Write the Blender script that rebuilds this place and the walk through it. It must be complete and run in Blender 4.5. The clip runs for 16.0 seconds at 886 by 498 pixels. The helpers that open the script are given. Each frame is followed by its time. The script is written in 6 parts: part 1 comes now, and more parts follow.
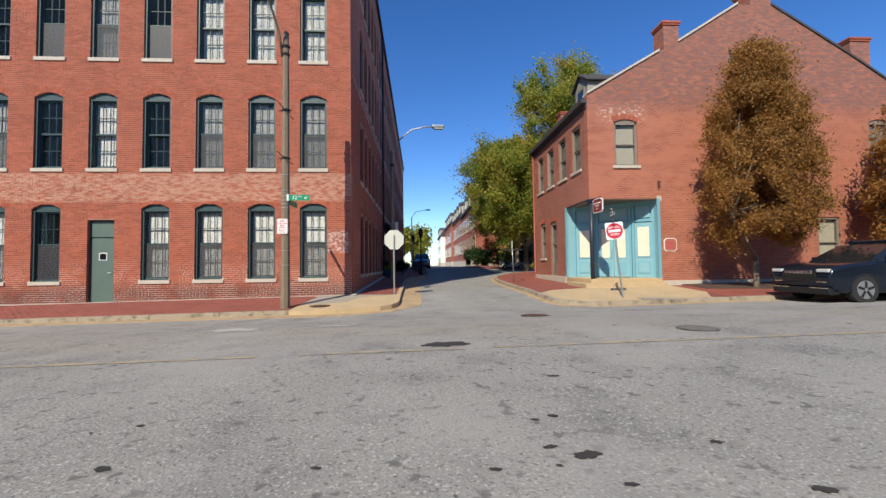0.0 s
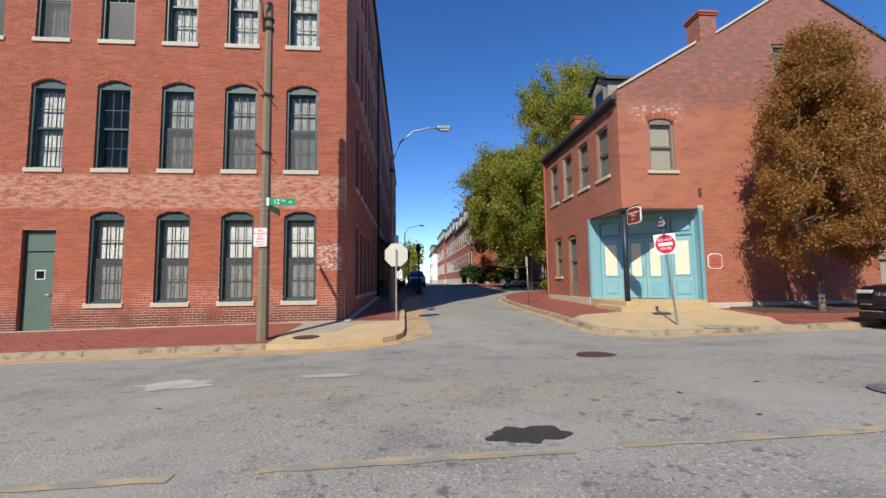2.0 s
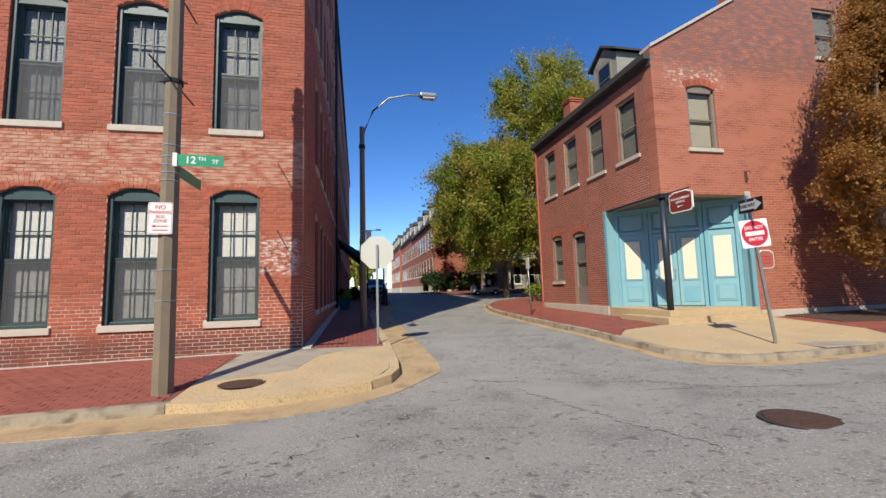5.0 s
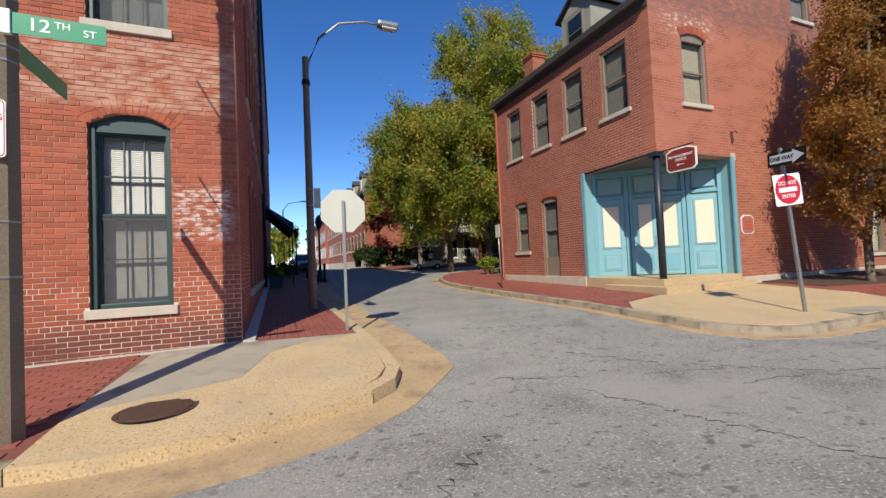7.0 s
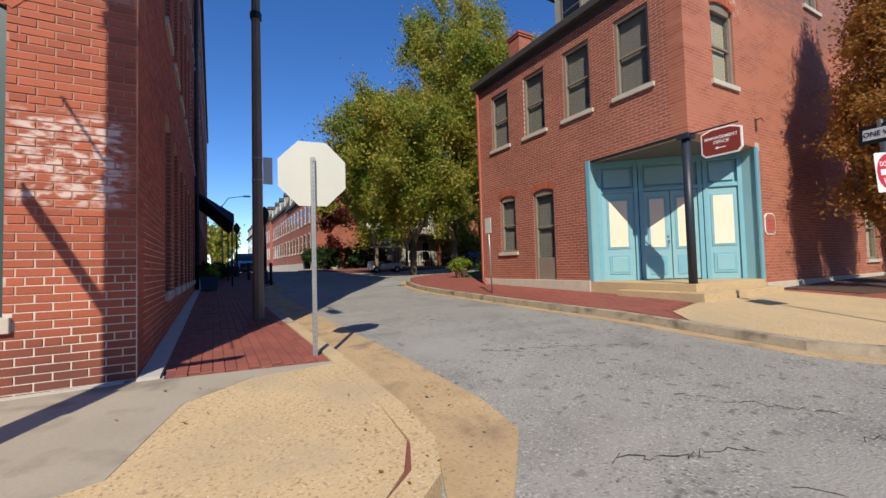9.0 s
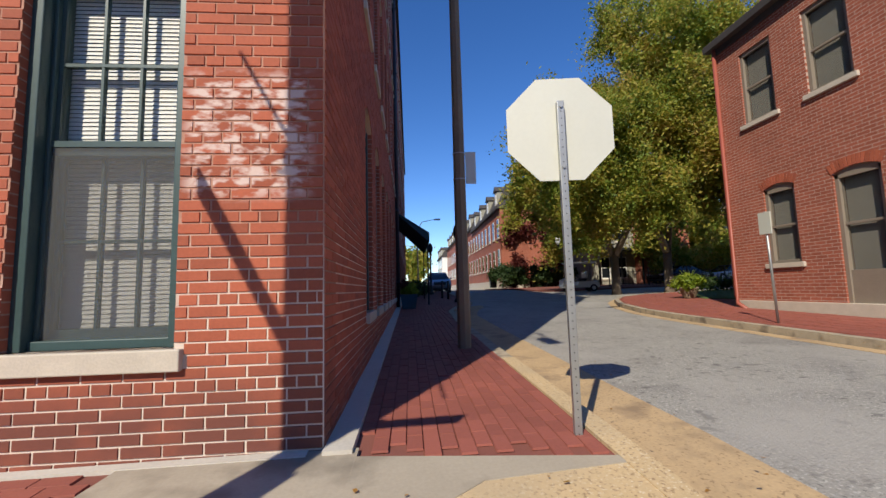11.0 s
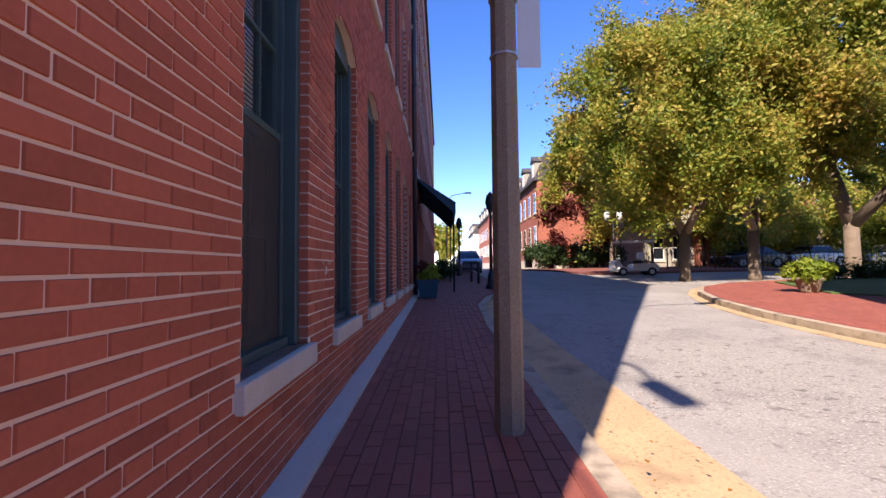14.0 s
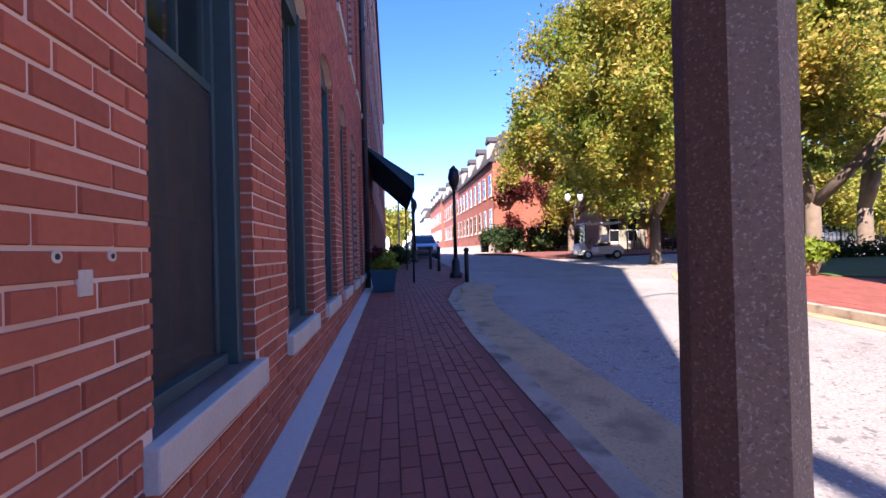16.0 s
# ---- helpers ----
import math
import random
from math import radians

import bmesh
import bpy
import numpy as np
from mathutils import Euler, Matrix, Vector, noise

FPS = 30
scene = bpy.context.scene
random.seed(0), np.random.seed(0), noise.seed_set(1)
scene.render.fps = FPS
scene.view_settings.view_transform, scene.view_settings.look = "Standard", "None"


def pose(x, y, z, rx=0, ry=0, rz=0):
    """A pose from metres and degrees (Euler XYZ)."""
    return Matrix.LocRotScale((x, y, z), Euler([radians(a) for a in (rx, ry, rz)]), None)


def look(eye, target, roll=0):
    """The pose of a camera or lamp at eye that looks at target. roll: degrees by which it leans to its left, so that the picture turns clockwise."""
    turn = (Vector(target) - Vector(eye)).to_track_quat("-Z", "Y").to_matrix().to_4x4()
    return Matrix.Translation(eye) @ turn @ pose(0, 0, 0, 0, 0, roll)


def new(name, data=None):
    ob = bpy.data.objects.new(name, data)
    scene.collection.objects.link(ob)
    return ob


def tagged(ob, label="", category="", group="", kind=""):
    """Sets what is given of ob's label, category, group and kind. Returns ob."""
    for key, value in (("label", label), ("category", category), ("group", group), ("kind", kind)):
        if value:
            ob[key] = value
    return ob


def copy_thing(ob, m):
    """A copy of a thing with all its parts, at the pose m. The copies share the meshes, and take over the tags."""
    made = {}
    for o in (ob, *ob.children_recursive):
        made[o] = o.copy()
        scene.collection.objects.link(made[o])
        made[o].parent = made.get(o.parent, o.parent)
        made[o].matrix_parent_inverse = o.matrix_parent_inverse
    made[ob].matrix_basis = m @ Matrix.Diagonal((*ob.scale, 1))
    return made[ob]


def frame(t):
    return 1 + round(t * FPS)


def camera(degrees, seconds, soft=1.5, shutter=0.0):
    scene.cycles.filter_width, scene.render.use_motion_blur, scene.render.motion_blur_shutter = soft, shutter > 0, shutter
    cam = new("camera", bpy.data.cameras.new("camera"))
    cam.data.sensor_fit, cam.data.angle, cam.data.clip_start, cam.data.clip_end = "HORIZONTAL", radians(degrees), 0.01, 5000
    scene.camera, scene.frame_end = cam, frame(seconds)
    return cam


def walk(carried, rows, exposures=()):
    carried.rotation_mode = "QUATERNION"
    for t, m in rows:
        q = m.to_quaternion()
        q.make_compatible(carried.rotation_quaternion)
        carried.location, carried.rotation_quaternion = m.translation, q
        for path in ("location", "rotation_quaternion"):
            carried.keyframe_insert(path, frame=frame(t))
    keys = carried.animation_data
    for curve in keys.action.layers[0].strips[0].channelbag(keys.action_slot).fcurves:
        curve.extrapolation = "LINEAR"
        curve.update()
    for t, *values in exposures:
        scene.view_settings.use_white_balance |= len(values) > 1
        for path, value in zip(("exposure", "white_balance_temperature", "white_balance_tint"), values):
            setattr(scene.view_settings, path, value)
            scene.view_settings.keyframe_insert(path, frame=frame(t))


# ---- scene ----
cam = camera(94.0, 16.0)
PATH = [
    (0, (-0.022, 0.046, 1.206), (0.096, 2.041, 1.284), -0.7),
    (0.5, (-0.158, 0.653, 1.273), (-0.024, 2.645, 1.394), -0.3),
    (1, (-0.343, 1.254, 1.308), (-0.199, 3.243, 1.456), -0.2),
    (1.5, (-0.497, 1.878, 1.275), (-0.337, 3.864, 1.443), -0.3),
    (2, (-0.565, 2.463, 1.293), (-0.396, 4.449, 1.454), -0.7),
    (2.5, (-0.671, 3.087, 1.293), (-0.42, 5.065, 1.449), -1.2),
    (3, (-0.777, 3.682, 1.34), (-0.429, 5.642, 1.533), -1.9),
    (5.3, (-1.435, 6.535, 1.31), (-1.029, 8.484, 1.504), -1.6),
    (5.5, (-1.484, 6.757, 1.322), (-1.094, 8.71, 1.512), -1.3),
    (6, (-1.705, 7.324, 1.306), (-1.349, 9.284, 1.477), -0.8),
    (6.5, (-1.922, 7.876, 1.254), (-1.461, 9.819, 1.356), -0.9),
    (7, (-2.014, 8.433, 1.228), (-1.261, 10.285, 1.294), -2.5),
    (7.5, (-2.02, 9.042, 1.219), (-1.004, 10.754, 1.41), -2.9),
    (8, (-1.937, 9.631, 1.186), (-0.797, 11.267, 1.338), -1.2),
    (8.5, (-1.896, 10.24, 1.157), (-0.813, 11.915, 1.304), -1.4),
    (9, (-1.904, 10.821, 1.111), (-0.931, 12.567, 1.192), -1.6),
    (9.5, (-1.931, 11.329, 1.067), (-1.368, 13.245, 1.163), -1.6),
    (10, (-2.034, 11.875, 0.99), (-1.813, 13.856, 1.156), -2.2),
    (10.2, (-2.01, 12.038, 0.998), (-1.864, 14.024, 1.183), -2.2),
    (12.3, (-1.938, 14.298, 1.246), (-1.739, 16.277, 1.451), -0.3),
    (12.5, (-1.848, 14.486, 1.241), (-1.673, 16.467, 1.45), -0.0),
    (13, (-1.706, 15.058, 1.263), (-1.595, 17.044, 1.458), 0.6),
    (13.5, (-1.665, 15.642, 1.297), (-1.616, 17.636, 1.444), -0.1),
    (14, (-1.637, 16.171, 1.328), (-1.628, 18.169, 1.414), -0.6),
    (14.5, (-1.672, 16.722, 1.329), (-1.674, 18.722, 1.369), -0.7),
    (15, (-1.672, 17.248, 1.337), (-1.652, 19.248, 1.35), -1.1),
    (15.5, (-1.764, 17.776, 1.322), (-1.662, 19.774, 1.325), -1.3),
    (16, (-1.819, 18.262, 1.361), (-1.573, 20.246, 1.371), -1.5),
]
walk(cam, [(t, look(eye, target, roll)) for t, eye, target, roll in PATH], exposures=((0.0, 0.72, 7150, 4), (6.0, 0.7, 7150, 5), (10.0, 0.67, 7250, 6), (12.5, 1.1, 7500, 12), (13.5, 1.6, 7600, 21), (14.5, 1.86, 7200, 24), (16.0, 2.26, 6900, 27)))

# ---------- world, sun, exposure ----------
SUN_AZ, SUN_EL = math.atan2(-0.535, -1.0), radians(41.0)
world = bpy.data.worlds.new("sky_world")
world.use_nodes = True
scene.world = world
wn = world.node_tree.nodes
sky = wn.new("ShaderNodeTexSky")
sky.sky_type, sky.sun_disc = "NISHITA", False
sky.sun_elevation, sky.sun_rotation = SUN_EL, SUN_AZ
sky.altitude, sky.air_density, sky.dust_density, sky.ozone_density = 1200, 0.9, 0.0, 4.0
wn["Background"].inputs[1].default_value = 0.122
deep = wn.new("ShaderNodeHueSaturation")
deep.inputs["Hue"].default_value, deep.inputs["Saturation"].default_value = 0.512, 1.25
world.node_tree.links.new(sky.outputs[0], deep.inputs["Color"])
world.node_tree.links.new(deep.outputs[0], wn["Background"].inputs[0])
sun = new("sun", bpy.data.lights.new("sun", "SUN"))
sun.data.energy, sun.data.angle, sun.data.color = 3.2, radians(0.5), (1.0, 0.95, 0.88)
sun.matrix_world = look((-9.43, -17.63, 17.4), (0, 0, 0))

# ---------- materials ----------
def material(name, color, rough=0.8, metal=0.0, var=0.25, scale=3.0, fine=60.0, bump=0.15, spread=0.0, dist=0.004):
    """Plain surface with a coarse and a fine variation, relief and an optional piece-to-piece spread."""
    m = bpy.data.materials.new(name)
    m.use_nodes = True
    nt = m.node_tree
    nd, ln = nt.nodes, nt.links
    bs = nd["Principled BSDF"]
    bs.inputs["Roughness"].default_value, bs.inputs["Metallic"].default_value = rough, metal
    geo = nd.new("ShaderNodeNewGeometry")
    def nz(s, detail):
        n = nd.new("ShaderNodeTexNoise")
        n.inputs["Scale"].default_value, n.inputs["Detail"].default_value = s, detail
        ln.new(geo.outputs["Position"], n.inputs["Vector"])
        return n
    a, b = nz(scale, 3), nz(fine, 4)
    def mm(op, x, y):
        n = nd.new("ShaderNodeMath")
        n.operation = op
        for k, v in enumerate((x, y)):
            if isinstance(v, (int, float)):
                n.inputs[k].default_value = v
            else:
                ln.new(v, n.inputs[k])
        return n.outputs[0]
    f = mm("ADD", mm("MULTIPLY", mm("SUBTRACT", a.outputs[0], 0.5), 2 * var), mm("MULTIPLY", mm("SUBTRACT", b.outputs[0], 0.5), 1.6 * var))
    if spread:
        info = nd.new("ShaderNodeObjectInfo")
        r = mm("FRACT", mm("ADD", info.outputs["Random"], geo.outputs["Random Per Island"]), 0)
        f = mm("ADD", f, mm("MULTIPLY", mm("SUBTRACT", r, 0.5), spread))
    k = mm("ADD", f, 1.0)
    vm = nd.new("ShaderNodeVectorMath")
    vm.operation = "SCALE"
    vm.inputs[0].default_value = color
    ln.new(k, vm.inputs["Scale"])
    ln.new(vm.outputs[0], bs.inputs["Base Color"])
    if bump:
        bp = nd.new("ShaderNodeBump")
        bp.inputs["Strength"].default_value, bp.inputs["Distance"].default_value = bump, dist
        ln.new(b.outputs[0], bp.inputs["Height"])
        ln.new(bp.outputs[0], bs.inputs["Normal"])
    m["out"] = vm.name
    return m


def overlay(m, color, mask_fn):
    """Mix a second colour over a material by a mask built from world position."""
    nt = m.node_tree
    nd, ln = nt.nodes, nt.links
    bs = nd["Principled BSDF"]
    src = bs.inputs["Base Color"].links[0].from_socket
    mix = nd.new("ShaderNodeMix")
    mix.data_type = "RGBA"
    ln.new(mask_fn(nd, ln), mix.inputs[0])
    ln.new(src, mix.inputs[6])
    mix.inputs[7].default_value = (*color, 1)
    ln.new(mix.outputs[2], bs.inputs["Base Color"])
    return m


def noise_mask(scale, lo, hi, box=None, stretch=(1, 1, 1), soft=0.05):
    """Patches of noise, kept to a box of the world where one is given."""
    def fn(nd, ln):
        geo = nd.new("ShaderNodeNewGeometry")
        mp = nd.new("ShaderNodeMapping")
        mp.inputs["Scale"].default_value = stretch
        ln.new(geo.outputs["Position"], mp.inputs[0])
        n = nd.new("ShaderNodeTexNoise")
        n.inputs["Scale"].default_value, n.inputs["Detail"].default_value = scale, 6
        ln.new(mp.outputs[0], n.inputs["Vector"])
        r = nd.new("ShaderNodeMapRange")
        r.inputs[1].default_value, r.inputs[2].default_value = lo, hi
        ln.new(n.outputs[0], r.inputs[0])
        out = r.outputs[0]
        if box:
            sep = nd.new("ShaderNodeSeparateXYZ")
            ln.new(geo.outputs["Position"], sep.inputs[0])
            for ax, (a, b) in enumerate(box):
                for edge, sign in ((a, 1), (b, -1)):
                    if abs(edge) > 90:
                        continue
                    q = nd.new("ShaderNodeMapRange")
                    q.inputs[1].default_value, q.inputs[2].default_value = edge - soft * sign, edge + soft * sign
                    ln.new(sep.outputs[ax], q.inputs[0])
                    t = nd.new("ShaderNodeMath")
                    t.operation = "MULTIPLY"
                    ln.new(out, t.inputs[0])
                    ln.new(q.outputs[0], t.inputs[1])
                    out = t.outputs[0]
        return out
    return fn


def brick_wall_material(name, c1, c2, mortar, along):
    """Brickwork seen from afar: courses of 73 mm along x or y."""
    m = material(name, c1, 0.88, var=0.3, scale=0.7, fine=25, bump=0)
    nt = m.node_tree
    nd, ln = nt.nodes, nt.links
    geo = nd.new("ShaderNodeNewGeometry")
    sep, com = nd.new("ShaderNodeSeparateXYZ"), nd.new("ShaderNodeCombineXYZ")
    ln.new(geo.outputs["Position"], sep.inputs[0])
    ln.new(sep.outputs[0 if along == "x" else 1], com.inputs[0])
    ln.new(sep.outputs[2], com.inputs[1])
    br = nd.new("ShaderNodeTexBrick")
    ln.new(com.outputs[0], br.inputs["Vector"])
    for k, v in (("Color1", (*c1, 1)), ("Color2", (*c2, 1)), ("Mortar", (*mortar, 1)), ("Scale", 1.0), ("Mortar Size", 0.006),
                 ("Brick Width", 0.235), ("Row Height", 0.073), ("Mortar Smooth", 0.2), ("Bias", -0.1)):
        br.inputs[k].default_value = v
    bs = nd["Principled BSDF"]
    vm = nd[m["out"]]
    vm.inputs[0].default_value = (1, 1, 1)
    mul = nd.new("ShaderNodeMix")
    mul.data_type, mul.blend_type = "RGBA", "MULTIPLY"
    mul.inputs[0].default_value = 1
    ln.new(br.outputs["Color"], mul.inputs[6])
    ln.new(vm.outputs[0], mul.inputs[7])
    ln.new(mul.outputs[2], bs.inputs["Base Color"])
    bp = nd.new("ShaderNodeBump")
    bp.inputs["Strength"].default_value, bp.inputs["Distance"].default_value, bp.invert = 0.6, 0.006, True
    ln.new(br.outputs["Fac"], bp.inputs["Height"])
    ln.new(bp.outputs[0], bs.inputs["Normal"])
    return m


def glass_material(name, tint=(0.02, 0.03, 0.035), clear=0.75):
    """A window pane: see-through with a mirror-like gloss that grows at grazing angles."""
    m = bpy.data.materials.new(name)
    m.use_nodes = True
    nd, ln = m.node_tree.nodes, m.node_tree.links
    bs = nd["Principled BSDF"]
    bs.inputs["Base Color"].default_value, bs.inputs["Roughness"].default_value = (*tint, 1), 0.03
    bs.inputs["Specular IOR Level"].default_value = 0.8
    tr, mix = nd.new("ShaderNodeBsdfTransparent"), nd.new("ShaderNodeMixShader")
    mix.inputs[0].default_value = clear
    ln.new(bs.outputs[0], mix.inputs[1])
    ln.new(tr.outputs[0], mix.inputs[2])
    ln.new(mix.outputs[0], nd["Material Output"].inputs[0])
    return m


M_BRICK = material("red_brick", (0.36, 0.092, 0.048), 0.85, var=0.22, scale=1.1, fine=45, bump=0.35, spread=0.38)
overlay(M_BRICK, (0.52, 0.28, 0.19), noise_mask(4.5, 0.36, 0.6, ((-99, -2.52), (15, 16), (3.62, 4.66)), (1, 1, 3)))
overlay(M_BRICK, (0.62, 0.47, 0.42), noise_mask(9, 0.46, 0.6, ((-3.36, -2.6), (15, 16), (1.72, 2.52)), (1, 1, 2)))
overlay(M_BRICK, (0.16, 0.05, 0.035), noise_mask(2.0, 0.12, 0.5, ((-99, 99), (10, 15.9), (-1, 0.58)), soft=0.22))
M_MORTAR = material("mortar", (0.42, 0.22, 0.16), 0.95, var=0.2, scale=2, fine=80, bump=0.3)
overlay(M_MORTAR, (0.66, 0.56, 0.48), noise_mask(1.3, 0.36, 0.5, ((-99, 99), (10, 15.9), (-1, 1.3)), soft=0.3))
overlay(M_MORTAR, (0.66, 0.51, 0.43), noise_mask(1.0, 0.2, 0.45, ((-2.7, 9), (15.55, 99), (-1, 99))))
M_WALL_Y = brick_wall_material("far_brick_side", (0.36, 0.092, 0.048), (0.29, 0.075, 0.04), (0.42, 0.29, 0.24), "y")
M_WALL_BX = brick_wall_material("corner_house_brick", (0.40, 0.125, 0.07), (0.32, 0.085, 0.05), (0.42, 0.25, 0.19), "x")
overlay(M_WALL_BX, (0.44, 0.16, 0.10), noise_mask(1.2, 0.4, 0.6, ((-99, 99), (15, 16), (3.9, 7.3)), (1, 1, 2.5), soft=0.4))
overlay(M_WALL_BX, (0.60, 0.46, 0.38), noise_mask(6, 0.5, 0.6, ((7.1, 8.9), (15, 16), (6.85, 7.35)), (1, 1, 2), soft=0.2))
overlay(M_WALL_BX, (0.22, 0.11, 0.09), noise_mask(3, 0.35, 0.6, ((-99, 99), (15, 16), (7.3, 12)), (1, 1, 2.5), soft=0.3))
M_WALL_BY = brick_wall_material("corner_house_brick_side", (0.35, 0.10, 0.06), (0.27, 0.075, 0.045), (0.46, 0.33, 0.27), "y")
M_ROW_X = brick_wall_material("row_brick_end", (0.34, 0.10, 0.06), (0.28, 0.08, 0.05), (0.38, 0.2, 0.15), "x")
M_GREEN = material("dark_green_paint", (0.035, 0.07, 0.07), 0.45, var=0.2, scale=4, fine=40, bump=0.1)
M_DOOR = material("sage_green_paint", (0.10, 0.15, 0.125), 0.5, var=0.12, scale=3, fine=40, bump=0.08)
M_STONE = material("limestone_sill", (0.52, 0.46, 0.38), 0.85, var=0.18, scale=5, fine=70, bump=0.3)
M_TEAL = material("pale_blue_paint", (0.22, 0.42, 0.47), 0.5, var=0.08, scale=3, fine=30, bump=0.08)
M_TEAL2 = material("pale_blue_trim", (0.16, 0.38, 0.46), 0.5, var=0.1, scale=3, fine=30, bump=0.08)
M_BLIND = material("ivory_blind", (0.72, 0.66, 0.52), 0.7, var=0.06, scale=2, fine=20, bump=0)
M_BLINDW = material("white_blind", (0.86, 0.85, 0.8), 0.7, var=0.06, scale=2, fine=20, bump=0)
M_BLINDG = material("grey_blind", (0.46, 0.46, 0.45), 0.7, var=0.1, scale=2, fine=20, bump=0)
# near-black colour carries the dimness of the rooms behind the windows
M_DARKIN = material("interior_coloured_dim", (0.03, 0.032, 0.036), 0.9, var=0.3, scale=2, fine=8, bump=0)
M_GLASS = glass_material("window_glass", clear=0.86)
M_MESH = glass_material("fine_grey_insect_screen", (0.11, 0.115, 0.12), 0.74)
M_MESH.node_tree.nodes["Principled BSDF"].inputs["Roughness"].default_value = 0.7
M_GLASSD = glass_material("dark_window_glass", clear=0.7)
M_TAUPE = material("taupe_paint", (0.23, 0.19, 0.15), 0.6, var=0.12, scale=4, fine=40, bump=0.1)
M_ASPH = material("worn_asphalt", (0.28, 0.266, 0.238), 0.92, var=0.22, scale=0.55, fine=55, bump=0.7, dist=0.012)
overlay(M_ASPH, (0.30, 0.26, 0.2), noise_mask(0.9, 0.35, 0.7, ((-99, 99), (5.9, 8.4), (-9, 9)), (0.3, 1, 1), soft=0.5))
overlay(M_ASPH, (0.17, 0.16, 0.15), noise_mask(1.2, 0.5, 0.75))
overlay(M_ASPH, (0.44, 0.42, 0.38), noise_mask(46, 0.55, 0.66))
overlay(M_ASPH, (0.10, 0.095, 0.088), noise_mask(40, 0.58, 0.68, None, (1, 1, 1.3)))
overlay(M_ASPH, (0.14, 0.13, 0.12), noise_mask(9, 0.6, 0.68))
overlay(M_ASPH, (0.33, 0.31, 0.28), noise_mask(0.5, 0.5, 0.7))

M_CONC = material("tan_concrete", (0.53, 0.385, 0.215), 0.9, var=0.16, scale=1.2, fine=40, bump=0.35)
overlay(M_CONC, (0.30, 0.2, 0.11), noise_mask(45, 0.55, 0.66))
overlay(M_CONC, (0.62, 0.52, 0.36), noise_mask(55, 0.58, 0.68))
overlay(M_CONC, (0.43, 0.33, 0.21), noise_mask(1.3, 0.5, 0.75))
M_CONCG = material("grey_concrete", (0.36, 0.31, 0.24), 0.9, var=0.16, scale=1.5, fine=50, bump=0.3)
overlay(M_CONCG, (0.2, 0.17, 0.13), noise_mask(2.2, 0.55, 0.72))
M_GUTTER = material("stained_gutter_concrete", (0.45, 0.315, 0.175), 0.92, var=0.25, scale=1.8, fine=45, bump=0.4)
overlay(M_GUTTER, (0.26, 0.18, 0.11), noise_mask(2.6, 0.54, 0.72))
overlay(M_GUTTER, (0.27, 0.18, 0.1), noise_mask(40, 0.57, 0.68))
M_CURB = material("stone_kerb", (0.36, 0.30, 0.22), 0.9, var=0.25, scale=3, fine=40, bump=0.5)
overlay(M_CURB, (0.15, 0.12, 0.09), noise_mask(4, 0.5, 0.7))
M_PAVER = material("brick_paver", (0.27, 0.078, 0.055), 0.8, var=0.22, scale=0.8, fine=50, bump=0.3, spread=0.22)
M_PAVEBED = material("paver_joint_sand", (0.2, 0.066, 0.048), 0.95, var=0.2, scale=2, fine=70, bump=0.3)
M_STEEL = material("galvanised_steel", (0.38, 0.39, 0.385), 0.45, 0.7, var=0.15, scale=8, fine=60, bump=0.1)
M_SIGNBACK = material("bare_sign_back", (0.56, 0.56, 0.49), 0.5, 0.1, var=0.05, scale=3, fine=40, bump=0.03)
M_POLE = material("concrete_pole", (0.2, 0.155, 0.105), 0.9, var=0.25, scale=3, fine=60, bump=0.5)
overlay(M_POLE, (0.36, 0.31, 0.24), noise_mask(150, 0.56, 0.68))
overlay(M_POLE, (0.13, 0.1, 0.075), noise_mask(110, 0.58, 0.7))
M_BLACK = material("black_iron", (0.018, 0.018, 0.02), 0.5, 0.3, var=0.2, scale=6, fine=40, bump=0.1)
M_POST = material("navy_post_paint", (0.022, 0.03, 0.045), 0.45, var=0.15, scale=4, fine=40, bump=0.1)
M_WHITE = material("white_paint", (0.8, 0.8, 0.78), 0.45, var=0.04, scale=3, fine=40, bump=0.02)
M_RED = material("sign_red", (0.55, 0.025, 0.05), 0.45, var=0.06, scale=3, fine=40, bump=0.02)
M_MAROON = material("maroon_sign", (0.22, 0.035, 0.025), 0.4, var=0.06, scale=3, fine=40, bump=0.02)
M_SGREEN = material("street_sign_green", (0.0, 0.27, 0.13), 0.4, var=0.06, scale=3, fine=40, bump=0.02)
M_BARK = material("grey_bark", (0.17, 0.13, 0.095), 0.95, var=0.35, scale=4, fine=25, bump=0.8, dist=0.02)
M_ROOF = material("dark_roofing", (0.06, 0.055, 0.055), 0.85, var=0.25, scale=2, fine=20, bump=0.3)
M_DORMER = material("grey_shingle", (0.30, 0.29, 0.24), 0.85, var=0.2, scale=3, fine=20, bump=0.4)
# grey ceiling colour taken darker to deepen the shade in the porch
M_PORCH = material("ceiling_grey_deepened_for_shade", (0.11, 0.115, 0.115), 0.8, var=0.15, scale=3, fine=30, bump=0.1)
M_PIPE = material("red_downpipe", (0.30, 0.075, 0.05), 0.5, var=0.15, scale=4, fine=30, bump=0.1)
M_SOIL = material("mulch", (0.085, 0.05, 0.035), 0.95, var=0.4, scale=6, fine=60, bump=0.8, dist=0.02)
M_GRASS = material("lawn", (0.07, 0.12, 0.03), 0.95, var=0.4, scale=3, fine=90, bump=0.7, dist=0.02)
M_AWN = material("blue_green_canvas", (0.01, 0.06, 0.085), 0.8, var=0.15, scale=3, fine=60, bump=0.1)
